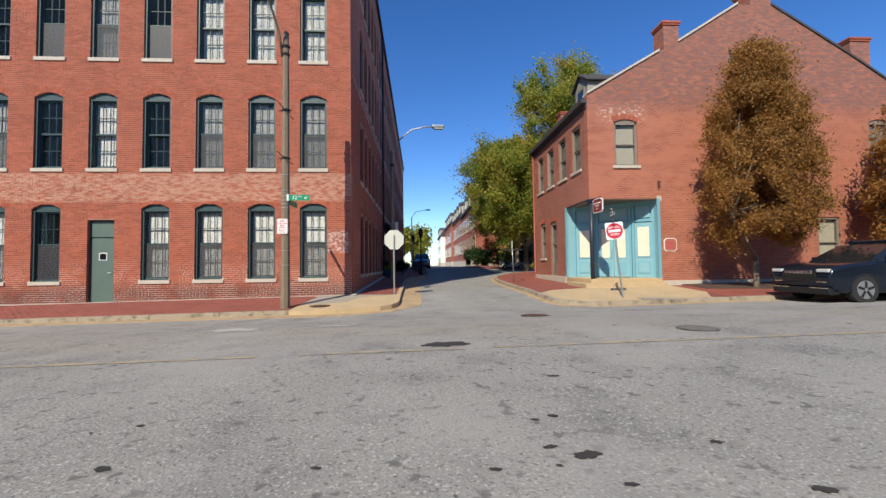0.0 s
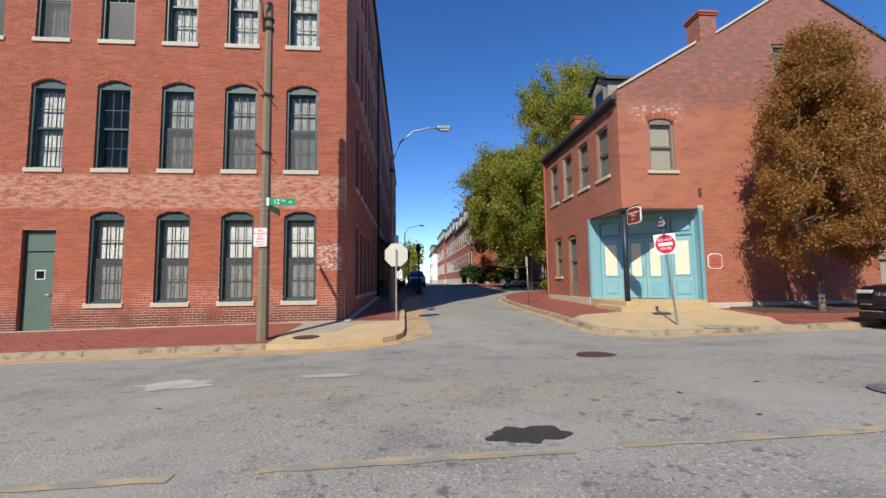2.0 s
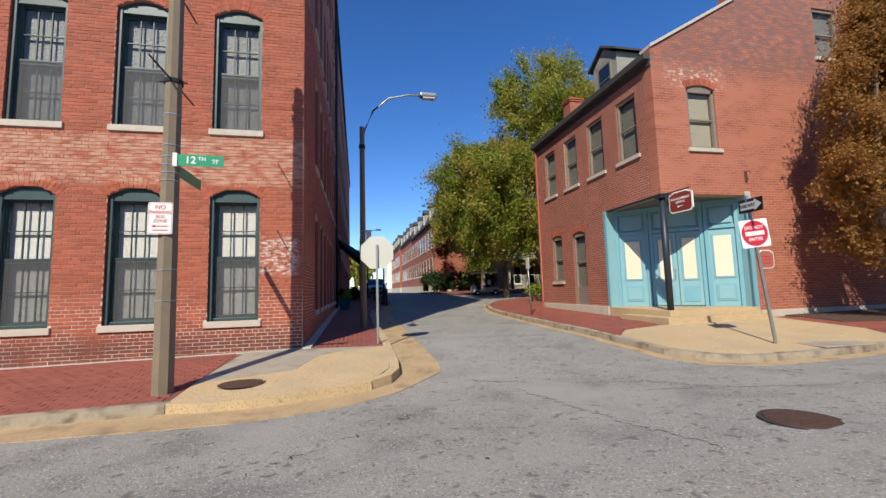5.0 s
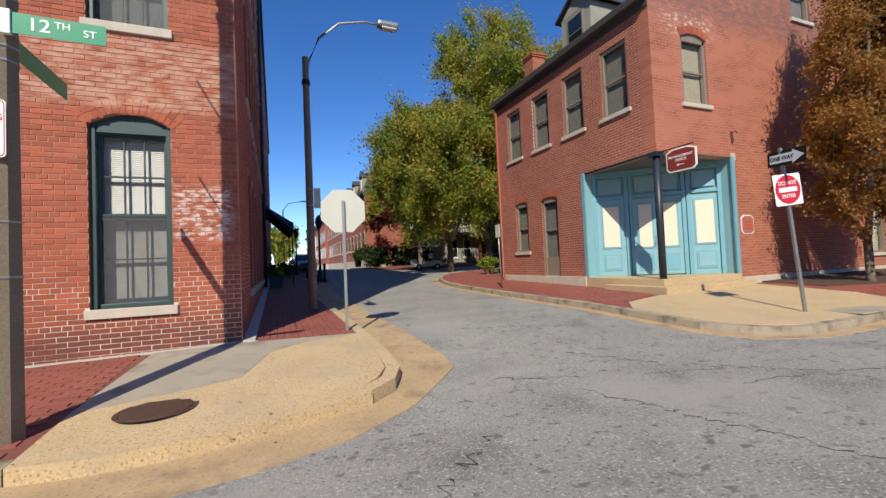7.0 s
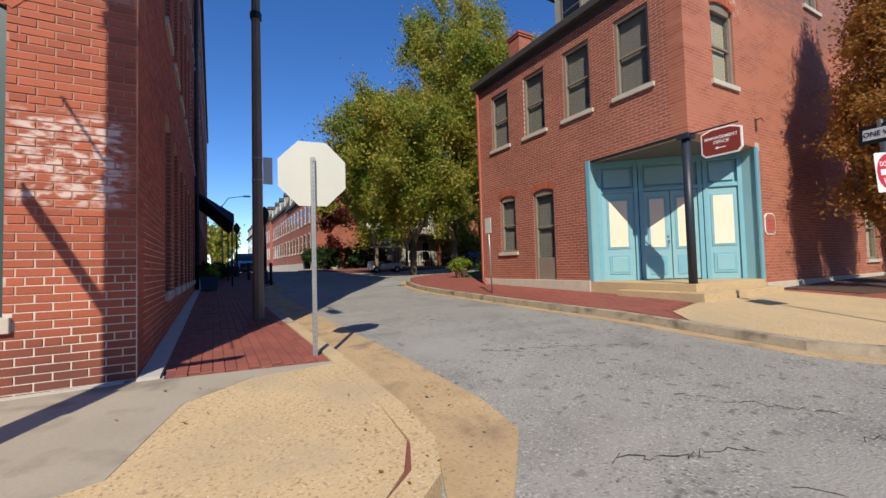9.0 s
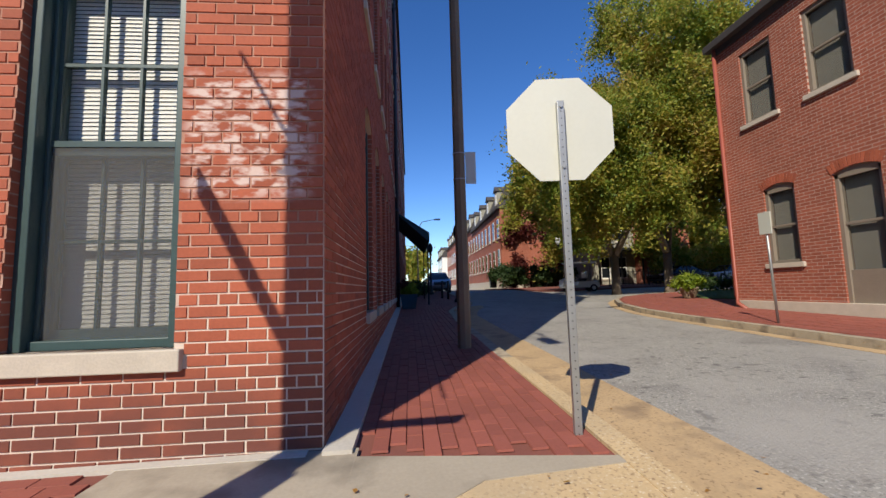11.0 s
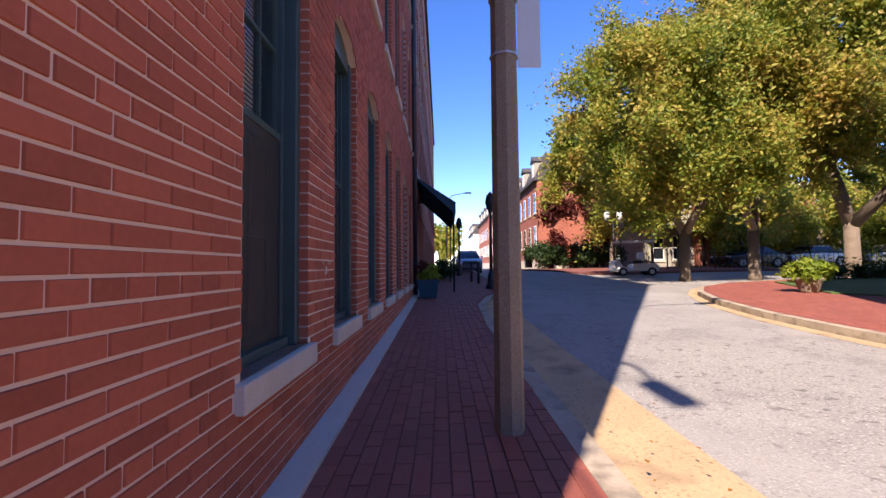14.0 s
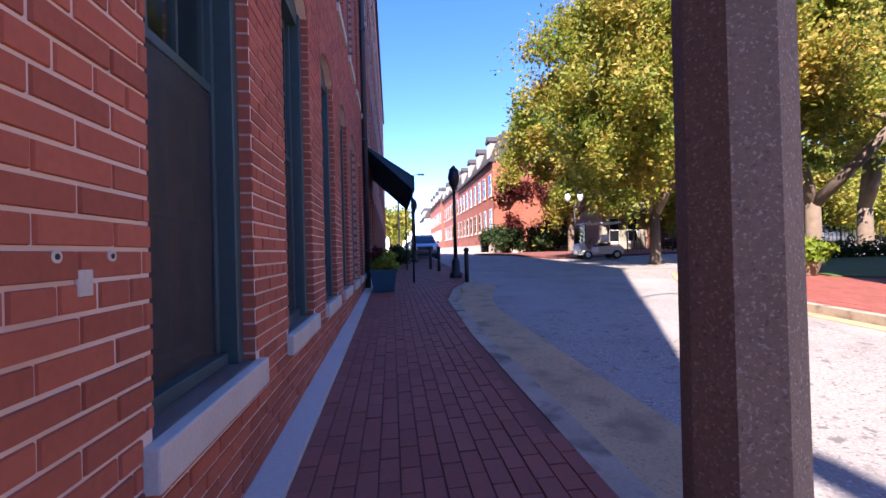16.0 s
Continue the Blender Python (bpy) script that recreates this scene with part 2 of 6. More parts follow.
M_RUST = material("rusty_iron", (0.10, 0.055, 0.04), 0.75, 0.3, var=0.3, scale=8, fine=40, bump=0.4)
M_OIL = material("asphalt_patch", (0.04, 0.035, 0.03), 0.8, var=0.3, scale=5, fine=50, bump=0.5)
M_TYRE = material("tyre_rubber", (0.02, 0.02, 0.02), 0.8, var=0.15, scale=6, fine=60, bump=0.2)
M_CARBLUE = material("dark_blue_car_paint", (0.012, 0.018, 0.03), 0.18, 0.3, var=0.05, scale=2, fine=20, bump=0)
M_CARSILVER = material("silver_car_paint", (0.35, 0.37, 0.40), 0.25, 0.6, var=0.05, scale=2, fine=20, bump=0)
M_CARGLASS = material("car_glass", (0.012, 0.015, 0.018), 0.04, var=0.0, bump=0)
M_SCREEN = glass_material("dark_insect_screen", (0.03, 0.03, 0.034), 0.42)
M_SCREEN.node_tree.nodes["Principled BSDF"].inputs["Roughness"].default_value = 0.55
M_LENS = material("lamp_lens", (0.55, 0.56, 0.56), 0.15, var=0.03, bump=0)


def leaf_material(name, colors, rough=0.6):
    m = bpy.data.materials.new(name)
    m.use_nodes = True
    nd, ln = m.node_tree.nodes, m.node_tree.links
    geo, ramp, nz = nd.new("ShaderNodeNewGeometry"), nd.new("ShaderNodeValToRGB"), nd.new("ShaderNodeTexNoise")
    nz.inputs["Scale"].default_value = 0.45
    ln.new(geo.outputs["Position"], nz.inputs["Vector"])
    add = nd.new("ShaderNodeMath")
    add.operation = "MULTIPLY_ADD"
    ln.new(geo.outputs["Random Per Island"], add.inputs[0])
    add.inputs[1].default_value = 0.55
    q = nd.new("ShaderNodeMapRange")
    q.inputs[1].default_value, q.inputs[2].default_value, q.inputs[4].default_value = 0.3, 0.7, 0.45
    ln.new(nz.outputs[0], q.inputs[0])
    ln.new(q.outputs[0], add.inputs[2])
    for i, c in enumerate(colors):
        e = ramp.color_ramp.elements[i] if i < 2 else ramp.color_ramp.elements.new(1)
        e.position, e.color = i / (len(colors) - 1), (*c, 1)
    ln.new(add.outputs[0], ramp.inputs[0])
    bs, tl, mix = nd["Principled BSDF"], nd.new("ShaderNodeBsdfTranslucent"), nd.new("ShaderNodeMixShader")
    bs.inputs["Roughness"].default_value, mix.inputs[0].default_value = rough, 0.5
    ln.new(ramp.outputs[0], bs.inputs["Base Color"])
    ln.new(ramp.outputs[0], tl.inputs[0])
    ln.new(bs.outputs[0], mix.inputs[1])
    ln.new(tl.outputs[0], mix.inputs[2])
    ln.new(mix.outputs[0], nd["Material Output"].inputs[0])
    return m


M_LEAF = leaf_material("autumn_green_leaves", ((0.1, 0.165, 0.025), (0.18, 0.26, 0.035), (0.33, 0.34, 0.05), (0.48, 0.38, 0.075), (0.46, 0.27, 0.085)))
M_LEAFB = leaf_material("russet_leaves", ((0.21, 0.115, 0.03), (0.35, 0.18, 0.046), (0.44, 0.22, 0.06), (0.28, 0.2, 0.05)))
M_LEAFY = leaf_material("yellow_green_leaves", ((0.12, 0.2, 0.02), (0.25, 0.33, 0.03), (0.34, 0.36, 0.04)))
M_LEAFD = leaf_material("dark_hedge_leaves", ((0.02, 0.045, 0.012), (0.035, 0.075, 0.018), (0.05, 0.09, 0.02)))
M_LEAFR = leaf_material("red_ivy_leaves", ((0.07, 0.012, 0.012), (0.12, 0.02, 0.018), (0.16, 0.04, 0.02)))

# ---------- mesh helpers ----------
def quadbox(bm, x0, x1, y0, y1, z0, z1):
    v = [bm.verts.new(p) for p in ((x0, y0, z0), (x1, y0, z0), (x1, y1, z0), (x0, y1, z0), (x0, y0, z1), (x1, y0, z1), (x1, y1, z1), (x0, y1, z1))]
    for f in ((0, 3, 2, 1), (4, 5, 6, 7), (0, 1, 5, 4), (1, 2, 6, 5), (2, 3, 7, 6), (3, 0, 4, 7)):
        bm.faces.new([v[i] for i in f])
    return v


def boxm(*b, bevel=0.0):
    bm = bmesh.new()
    quadbox(bm, *b)
    if bevel:
        bmesh.ops.bevel(bm, geom=bm.edges[:], offset=bevel, segments=2, affect="EDGES", profile=0.5)
    return bm


def tube(bm, pts, radii, n=12, cap=True):
    """A round tapering tube through points."""
    pts = [Vector(p) for p in pts]
    rings = []
    for i, p in enumerate(pts):
        d = (pts[min(i + 1, len(pts) - 1)] - pts[max(i - 1, 0)]).normalized()
        a = d.cross(Vector((0, 0, 1)) if abs(d.z) < 0.95 else Vector((1, 0, 0))).normalized()
        b = d.cross(a)
        r = radii[i] if isinstance(radii, (list, tuple)) else radii
        rings.append([bm.verts.new(p + r * (math.cos(2 * math.pi * k / n) * a + math.sin(2 * math.pi * k / n) * b)) for k in range(n)])
    for r0, r1 in zip(rings, rings[1:]):
        for k in range(n):
            bm.faces.new((r0[k], r0[(k + 1) % n], r1[(k + 1) % n], r1[k])).smooth = n > 8
    if cap:
        bm.faces.new(rings[0][::-1])
        bm.faces.new(rings[-1])
    return bm


def tubem(pts, radii, n=12):
    return tube(bmesh.new(), pts, radii, n)


def prism(pts, axis, a, b, bevel=0.0):
    """A flat outline pushed along an axis: pts are (u, v); axis 'x': (y, z), 'y': (x, z), 'z': (x, y)."""
    bm = bmesh.new()
    def at(p, w):
        return {"x": (w, p[0], p[1]), "y": (p[0], w, p[1]), "z": (p[0], p[1], w)}[axis]
    lo, hi = [bm.verts.new(at(p, a)) for p in pts], [bm.verts.new(at(p, b)) for p in pts]
    bm.faces.new(lo)
    bm.faces.new(hi[::-1])
    n = len(pts)
    for i in range(n):
        bm.faces.new((lo[i], hi[i], hi[(i + 1) % n], lo[(i + 1) % n]))
    bmesh.ops.recalc_face_normals(bm, faces=bm.faces[:])
    if bevel:
        bmesh.ops.bevel(bm, geom=bm.edges[:], offset=bevel, segments=2, affect="EDGES", profile=0.5)
    return bm


def part(name, bm, mat, parent=None, label=""):
    me = bpy.data.meshes.new(name)
    if isinstance(bm, bmesh.types.BMesh):
        bm.to_mesh(me)
        bm.free()
    else:
        me.from_pydata(bm[0], [], bm[1])
        me.validate()
    me.materials.append(mat)
    ob = new(name, me)
    ob.parent = parent
    return tagged(ob, label)


def thing(name, at, label, category, group="", kind="", turn=0):
    ob = new(name)
    ob.empty_display_size = 0.2
    ob.matrix_basis = pose(*at, 0, 0, turn)
    return tagged(ob, label, category, group, kind)


def clampf(v, a, b):
    return max(a, min(b, v))


def lettering(text, size, mat, parent, m, label=""):
    """Raised letters of the built-in font as a mesh."""
    cu = bpy.data.curves.new("letters", "FONT")
    cu.body, cu.size, cu.align_x, cu.align_y, cu.extrude, cu.offset = text, size, "CENTER", "CENTER", 0.0015, size * 0.012
    tmp = new("letters", cu)
    me = bpy.data.meshes.new_from_object(tmp.evaluated_get(bpy.context.evaluated_depsgraph_get()))
    bpy.data.objects.remove(tmp)
    me.materials.clear()
    me.materials.append(mat)
    ob = new("lettering", me)
    ob.parent = parent
    ob.matrix_basis = m
    return tagged(ob, label)


# ---------- ground heights ----------
def rise(y):
    return 0.022 * clampf(y - 15.4, 0, 17.6) + 0.03 * clampf(y - 33, 0, 13)


def walk_z(x, y):
    """Height of the pavements."""
    return 0.15 + 0.014 * (clampf(x, -14, 14) + 2.5) - 0.06 * clampf(15.4 - y, 0, 3.2) + rise(y)


def road_z(x, y):
    """Height of the carriageways: the wide street is crowned."""
    s = clampf((12.2 - y) / 6.2, 0, 1)
    b = clampf((1.8 - abs(x - 2.1)) / 1.8, 0, 1) * clampf((y - 12.2) / 4, 0, 1) * clampf((34 - y) / 8, 0, 1)
    return walk_z(x, max(y, 12.2)) - 0.13 + 0.28 * s * s * (3 - 2 * s) + 0.05 * b
# ---------- ground ----------
def steps(stops):
    out = []
    for (a, d), (b, _) in zip(stops, stops[1:]):
        n = max(1, round((b - a) / d))
        out += [a + (b - a) * i / n for i in range(n)]
    return out + [stops[-1][0]]


xs = steps([(-1500, 300), (-60, 10), (-16, 0.7), (16, 8), (60, 300), (1500, 1)])
ys = steps([(-1500, 300), (-40, 8), (-6, 0.7), (46, 8), (150, 300), (2500, 1)])
gv = [(x, y, road_z(x, y)) for y in ys for x in xs]
gf = [(j * len(xs) + i, j * len(xs) + i + 1, (j + 1) * len(xs) + i + 1, (j + 1) * len(xs) + i) for j in range(len(ys) - 1) for i in range(len(xs) - 1)]
tagged(part("road", (gv, gf), M_ASPH), "worn grey asphalt street with patches and cracks", "road", kind="structure")


def slab(name, outline, zfun, thick, mat, label, category="pavement", cell=0.8, parent=None):
    """A paved slab that follows the ground, with sides."""
    bm = bmesh.new()
    bm.faces.new([bm.verts.new((x, y, 0)) for x, y in outline])
    x0, x1 = min(p[0] for p in outline), max(p[0] for p in outline)
    y0, y1 = min(p[1] for p in outline), max(p[1] for p in outline)
    for ax, a, b in (((1, 0, 0), x0, x1), ((0, 1, 0), y0, y1)):
        n = min(60, int((b - a) / cell))
        for i in range(1, n + 1):
            c = a + (b - a) * i / (n + 1)
            bmesh.ops.bisect_plane(bm, geom=bm.verts[:] + bm.edges[:] + bm.faces[:], plane_co=(ax[0] * c, ax[1] * c, 0), plane_no=ax)
    bmesh.ops.triangulate(bm, faces=bm.faces[:])
    top = bm.faces[:]
    edges = [e for e in bm.edges if len(e.link_faces) == 1]
    r = bmesh.ops.extrude_edge_only(bm, edges=edges)
    low = {v for v in r["geom"] if isinstance(v, bmesh.types.BMVert)}
    for v in bm.verts:
        v.co.z = zfun(v.co.x, v.co.y) - (thick if v in low else 0)
    bmesh.ops.recalc_face_normals(bm, faces=bm.faces[:])
    ob = part(name, bm, mat, parent)
    if parent is None:
        tagged(ob, label, category, kind="structure")
    return ob


def arc(cx, cy, r, a0, a1, n=8):
    return [(cx + r * math.cos(radians(a0 + (a1 - a0) * i / n)), cy + r * math.sin(radians(a0 + (a1 - a0) * i / n))) for i in range(n + 1)]


# west corner: kerb line of the pavement, from the wide street round into the side street
KW = [(-40, 12.25), (-4, 12.25), (-2.6, 12.27)] + [(-1.75, 12.36), (-1.2, 12.5), (-0.86, 12.78), (-0.7, 13.15), (-0.66, 13.8), (-0.68, 15.1), (-0.7, 18), (-0.72, 23.2), (-0.6, 26.2), (-0.21, 28.05), (0.36, 29.5), (0.75, 31), (0.85, 33), (0.85, 90)]
def inset(line, d):
    out = []
    for i, p in enumerate(line):
        a, b = Vector(line[max(i - 1, 0)]), Vector(line[min(i + 1, len(line) - 1)])
        t = (b - a).normalized()
        out.append((p[0] - t.y * d, p[1] + t.x * d))
    return out


KWI = inset(KW, 0.16)
def kerb_piece(a, b):
    """The stretch of the west kerb between two points of its line."""
    return KW[a:b + 1] + KWI[a:b + 1][::-1]


for k in range(10):
    x1 = -3.79 - 1.93 * k
    slab("kerb_stone", [(x1 - 1.915, 12.25), (x1, 12.25), (x1, 12.41), (x1 - 1.915, 12.41)], walk_z, 0.35, M_CURB, "long weathered granite kerb stone", "kerb", 0.9)
slab("kerb_west", [(-40, 12.25), (-23.1, 12.25), (-23.1, 12.41), (-40, 12.41)], walk_z, 0.35, M_CURB, "weathered stone kerb along the brick pavement", "kerb", 0.9)
slab("kerb_side_street", kerb_piece(9, len(KW) - 1), walk_z, 0.35, M_CURB, "weathered kerb along the side street", "kerb", 0.9)
slab("kerb_corner", kerb_piece(4, 9), lambda x, y: walk_z(x, y) + 0.01, 0.35, M_CONC, "raised tan concrete kerb round the corner", "kerb", 0.5)
up = lambda d: (lambda x, y: walk_z(x, y) + d)
slab("pavement_bed_west", KWI + [(-2.5, 90), (-2.5, 15.49), (-40, 15.49)], up(-0.009), 0.3, M_PAVEBED, "red brick pavement along the mill building", "pavement", 1.0)
# concrete corner apron with its grey strip along the house
AP = [(-3.78, 12.25), (-3.3, 12.15), (-2.8, 12.13), (-2.26, 12.2), (-1.75, 12.33), (-1.17, 12.5), (-1.26, 12.66), (-1.02, 12.9), (-0.87, 13.2), (-0.82, 13.8), (-0.84, 15.1), (-1.63, 15.01), (-2.13, 14.62), (-2.42, 13.62), (-3.3, 13.35), (-3.78, 13.25)]
slab("concrete_apron", AP, up(0.004), 0.35, M_CONC, "sunlit tan concrete corner apron", "pavement", 0.5)
slab("concrete_strip", [(-3.78, 13.22), (-3.3, 13.33), (-2.4, 13.6), (-2.11, 14.6), (-1.62, 14.99), (-0.84, 15.06), (-0.84, 15.14), (-2.3, 15.36), (-2.3, 15.48), (-3.63, 15.48)], up(0.008), 0.1, M_CONCG, "grey concrete strip beside the building corner", "pavement", 0.5)
M_FOOT = material("pale_footing_concrete", (0.5, 0.46, 0.4), 0.9, var=0.18, scale=1.8, fine=50, bump=0.3)
slab("wall_footing_side", [(-2.505, 15.4), (-2.33, 15.4), (-2.33, 60), (-2.505, 60)], up(0.03), 0.2, M_FOOT, "grey concrete strip along the foot of the wall", "footing", 1.2)
slab("wall_footing_front", [(-40, 15.4), (-2.6, 15.4), (-2.6, 15.52), (-40, 15.52)], up(0.012), 0.2, M_FOOT, "pale sealed joint along the foot of the wall", "footing", 1.5)
# gutter pans
GW = [(-40, 11.75), (-6.0, 11.7), (-4.4, 11.62), (-3.5, 11.54), (-2.84, 11.52), (-2.21, 11.6), (-1.47, 11.84), (-0.79, 12.31), (-0.29, 12.86), (0.0, 13.2), (0.09, 13.8), (0.05, 15), (0.02, 17), (0.0, 22), (0.05, 25.5), (0.35, 27.2), (0.9, 29)]
rd = lambda d: (lambda x, y: road_z(x, y) + d)
slab("gutter_west", GW + [(0.9, 30), (0.36, 29.52), (-0.2, 28.07), (-0.58, 26.2), (-0.7, 23.2), (-0.68, 18), (-0.66, 15.1), (-0.64, 13.8), (-0.68, 13.15), (-0.84, 12.76), (-1.2, 12.48), (-1.75, 12.34), (-2.6, 12.25), (-40, 12.23)], rd(0.012), 0.1, M_GUTTER, "stained tan concrete gutter beside the kerb", "gutter", 0.7)
# east corner
KE = [(60, 12.2), (9, 12.15), (6.2, 12.0), (5.2, 12.05), (4.55, 12.45), (4.22, 13.05), (4.12, 14.6), (4.05, 17), (4.08, 20), (4.16, 22.2), (4.35, 23.9), (4.9, 26.1), (5.8, 28.2), (6.9, 29.9), (8.6, 31.2), (12, 32.2), (40, 33.5)]
KEI = inset(KE, -0.16)
slab("kerb_east", KE + KEI[::-1], walk_z, 0.35, M_CURB, "weathered stone kerb along the opposite pavement", "kerb", 0.9)
slab("pavement_bed_east", [(60, 15.7)] + KEI + [(40, 15.7)], up(-0.009), 0.3, M_PAVEBED, "red brick pavement beside the corner house", "pavement", 1.0)
slab("corner_concrete_east", KEI[1:7] + [(4.3, 14.45), (4.83, 15.05), (6.05, 15.36), (9.6, 15.4), (9.6, 13.4), (9, 12.4)], up(0.006), 0.1, M_CONC, "sunlit tan concrete corner pavement", "pavement", 0.7)
GE = inset(KE, 0.24)
slab("gutter_east", GE + inset(KE, 0.01)[::-1], rd(0.012), 0.1, M_GUTTER, "narrow stained gutter by the opposite kerb", "gutter", 0.7)
slab("planting_bed", [(10.2, 14.2), (10.2, 15.6), (24, 15.6), (24, 14.0), (12, 13.7)], up(0.02), 0.2, M_SOIL, "dark mulch bed along the corner house", "planting bed", 0.9)
slab("lawn", [(8.2, 26.6), (9.2, 25), (40, 25), (40, 32.5), (13, 31.6), (10, 30.6)], up(0.03), 0.2, M_GRASS, "shaded lawn behind the brick pavement", "lawn", 1.2)
slab("island_pavement", [(6.9, 40.5), (8.5, 39.6), (20, 41), (20, 52), (9.2, 52), (6.2, 58), (5.6, 52)], up(-0.02), 0.3, M_PAVEBED, "brick pavement in front of the far houses", "pavement", 1.2)


def disc(name, x, y, r, zf, mat, label, category, squash=1.0, rim=None):
    th = thing(name, (x, y, zf(x, y)), label, category)
    bm = bmesh.new()
    tube(bm, [(0, 0, 0.001), (0, 0, 0.014)], r, 28)
    for v in bm.verts:
        v.co.y *= squash
    part("cover", bm, mat, th)
    bm = bmesh.new()
    for k in range(-3, 4):
        w = math.sqrt(max(0.01, r * r * 0.8 - (k * r / 4) ** 2))
        quadbox(bm, -w, w, (k * r / 4 - 0.012) * squash, (k * r / 4 + 0.012) * squash, 0.014, 0.019)
    part("grip_ribs", bm, mat, th)
    bm = bmesh.new()
    n = 28
    vs = [[bm.verts.new((q * math.cos(2 * math.pi * k / n), q * squash * math.sin(2 * math.pi * k / n), 0.009)) for k in range(n)] for q in (r * 1.02, r * 1.16)]
    for k in range(n):
        bm.faces.new((vs[0][k], vs[1][k], vs[1][(k + 1) % n], vs[0][(k + 1) % n]))
    part("rim", bm, rim or mat, th)
    return th


disc("manhole_cover", -3.05, 12.97, 0.285, up(0.004), M_RUST, "rusty round manhole cover in the concrete apron", "manhole cover")
disc("manhole_cover", 2.63, 9.38, 0.29, rd(0.003), M_RUST, "dark iron manhole cover in the street", "manhole cover", rim=M_OIL)
disc("manhole_cover", 4.18, 6.10, 0.25, rd(0.003), material("worn_grey_iron", (0.17, 0.16, 0.15), 0.7, 0.2, var=0.25, scale=8, fine=40, bump=0.4), "worn grey manhole cover in the asphalt", "manhole cover")


def blot(x, y, rx, ry, mat, name, label, seed):
    """A flat uneven patch in the asphalt."""
    rnd = random.Random(seed)
    ph = [rnd.uniform(0, 6.28) for _ in range(4)]
    pts = []
    for k in range(40):
        a = 2 * math.pi * k / 40
        q = 1 + 0.18 * math.sin(2 * a + ph[0]) + 0.13 * math.sin(5 * a + ph[1]) + 0.09 * math.sin(9 * a + ph[2])
        pts.append((x + rx * q * math.cos(a), y + ry * q * math.sin(a)))
    bm = bmesh.new()
    bm.faces.new([bm.verts.new((px, py, road_z(px, py) + 0.006)) for px, py in pts])
    bmesh.ops.triangulate(bm, faces=bm.faces[:])
    tagged(part(name, bm, mat), label, "road patch", kind="structure")


blot(0.33, 5.60, 0.26, 0.19, M_OIL, "pothole_patch", "dark worn pothole patch in the asphalt", 3)
M_SCUFF = material("pale_scuffed_asphalt", (0.42, 0.4, 0.36), 0.9, var=0.35, scale=2.2, fine=50, bump=0.5)
cx_, cy_ = -3.54, 8.19
for bx, by, brx, bry, sd in ((cx_, cy_, 0.5, 0.32, 5), (cx_ + 1.9, cy_ + 0.2, 0.35, 0.16, 7)):
    blot(bx, by, brx, bry, M_SCUFF, "road_patch", "pale patch in the asphalt", sd)
M_FADED = material("faded_yellow_line", (0.36, 0.29, 0.19), 0.9, var=0.3, scale=2.5, fine=60, bump=0.5)
overlay(M_FADED, (0.25, 0.24, 0.215), noise_mask(7, 0.48, 0.58, None, (0.5, 1, 1)))
for x0, x1, y0, sd in ((-9.0, -2.02, 5.22, 1), (-1.5, 0.55, 5.27, 2), (0.9, 9.0, 5.3, 3)):
    rnd = random.Random(sd)
    n = int((x1 - x0) / 0.12)
    lv = [(x0 + (x1 - x0) * k / n, y0 + s_ * (0.05 + rnd.uniform(-0.014, 0.014)), 0) for k in range(n + 1) for s_ in (-1, 1)]
    lv = [(x, y, road_z(x, y) + 0.006) for x, y, z in lv]
    tagged(part("road_line", (lv, [(2 * k, 2 * k + 2, 2 * k + 3, 2 * k + 1) for k in range(n)]), M_FADED), "worn faded yellow centre line", "road marking", kind="structure")
rnd = random.Random(21)
chips = [(0.89, 2.89, 0.035), (0.72, 2.42, 0.042), (0.89, 2.3, 0.07), (1.68, 2.37, 0.035), (-1.75, 2.44, 0.045), (1.8, 1.85, 0.05), (1.22, 3.87, 0.05), (-1.96, 3.07, 0.03), (0.7, 2.2, 0.02)]
chips += [(rnd.uniform(-5, 7), rnd.uniform(1.0, 9.5), rnd.uniform(0.012, 0.032)) for _ in range(50)]
for i, (bx, by, br) in enumerate(chips):
    blot(bx, by, br, br * rnd.uniform(0.5, 0.85), M_OIL, "road_chip", "small dark chip in the asphalt", 30 + i)
for cx, cy, tx, ty in ((2.2, 11.2, 5.6, 10.1), (0.2, 12.6, 2.6, 11.6), (1.6, 13.0, 3.2, 11.0), (1.0, 15.0, 3.0, 14.2), (-2.2, 9.8, -0.4, 11.4), (1.4, 9.0, 0.8, 12.0)):
    rnd = random.Random(cx)
    vs, n = [], 60
    for k in range(n + 1):
        t = k / n
        px, py = cx + (tx - cx) * t + rnd.uniform(-0.06, 0.06), cy + (ty - cy) * t + rnd.uniform(-0.06, 0.06)
        w = rnd.uniform(0.0015, 0.006)
        vs += [(px - w, py - w, road_z(px, py) + 0.005), (px + w, py + w, road_z(px, py) + 0.005)]
    tagged(part("road_crack", (vs, [(2 * k, 2 * k + 1, 2 * k + 3, 2 * k + 2) for k in range(n)]), M_OIL), "thin dark crack in the asphalt", "crack", kind="structure")
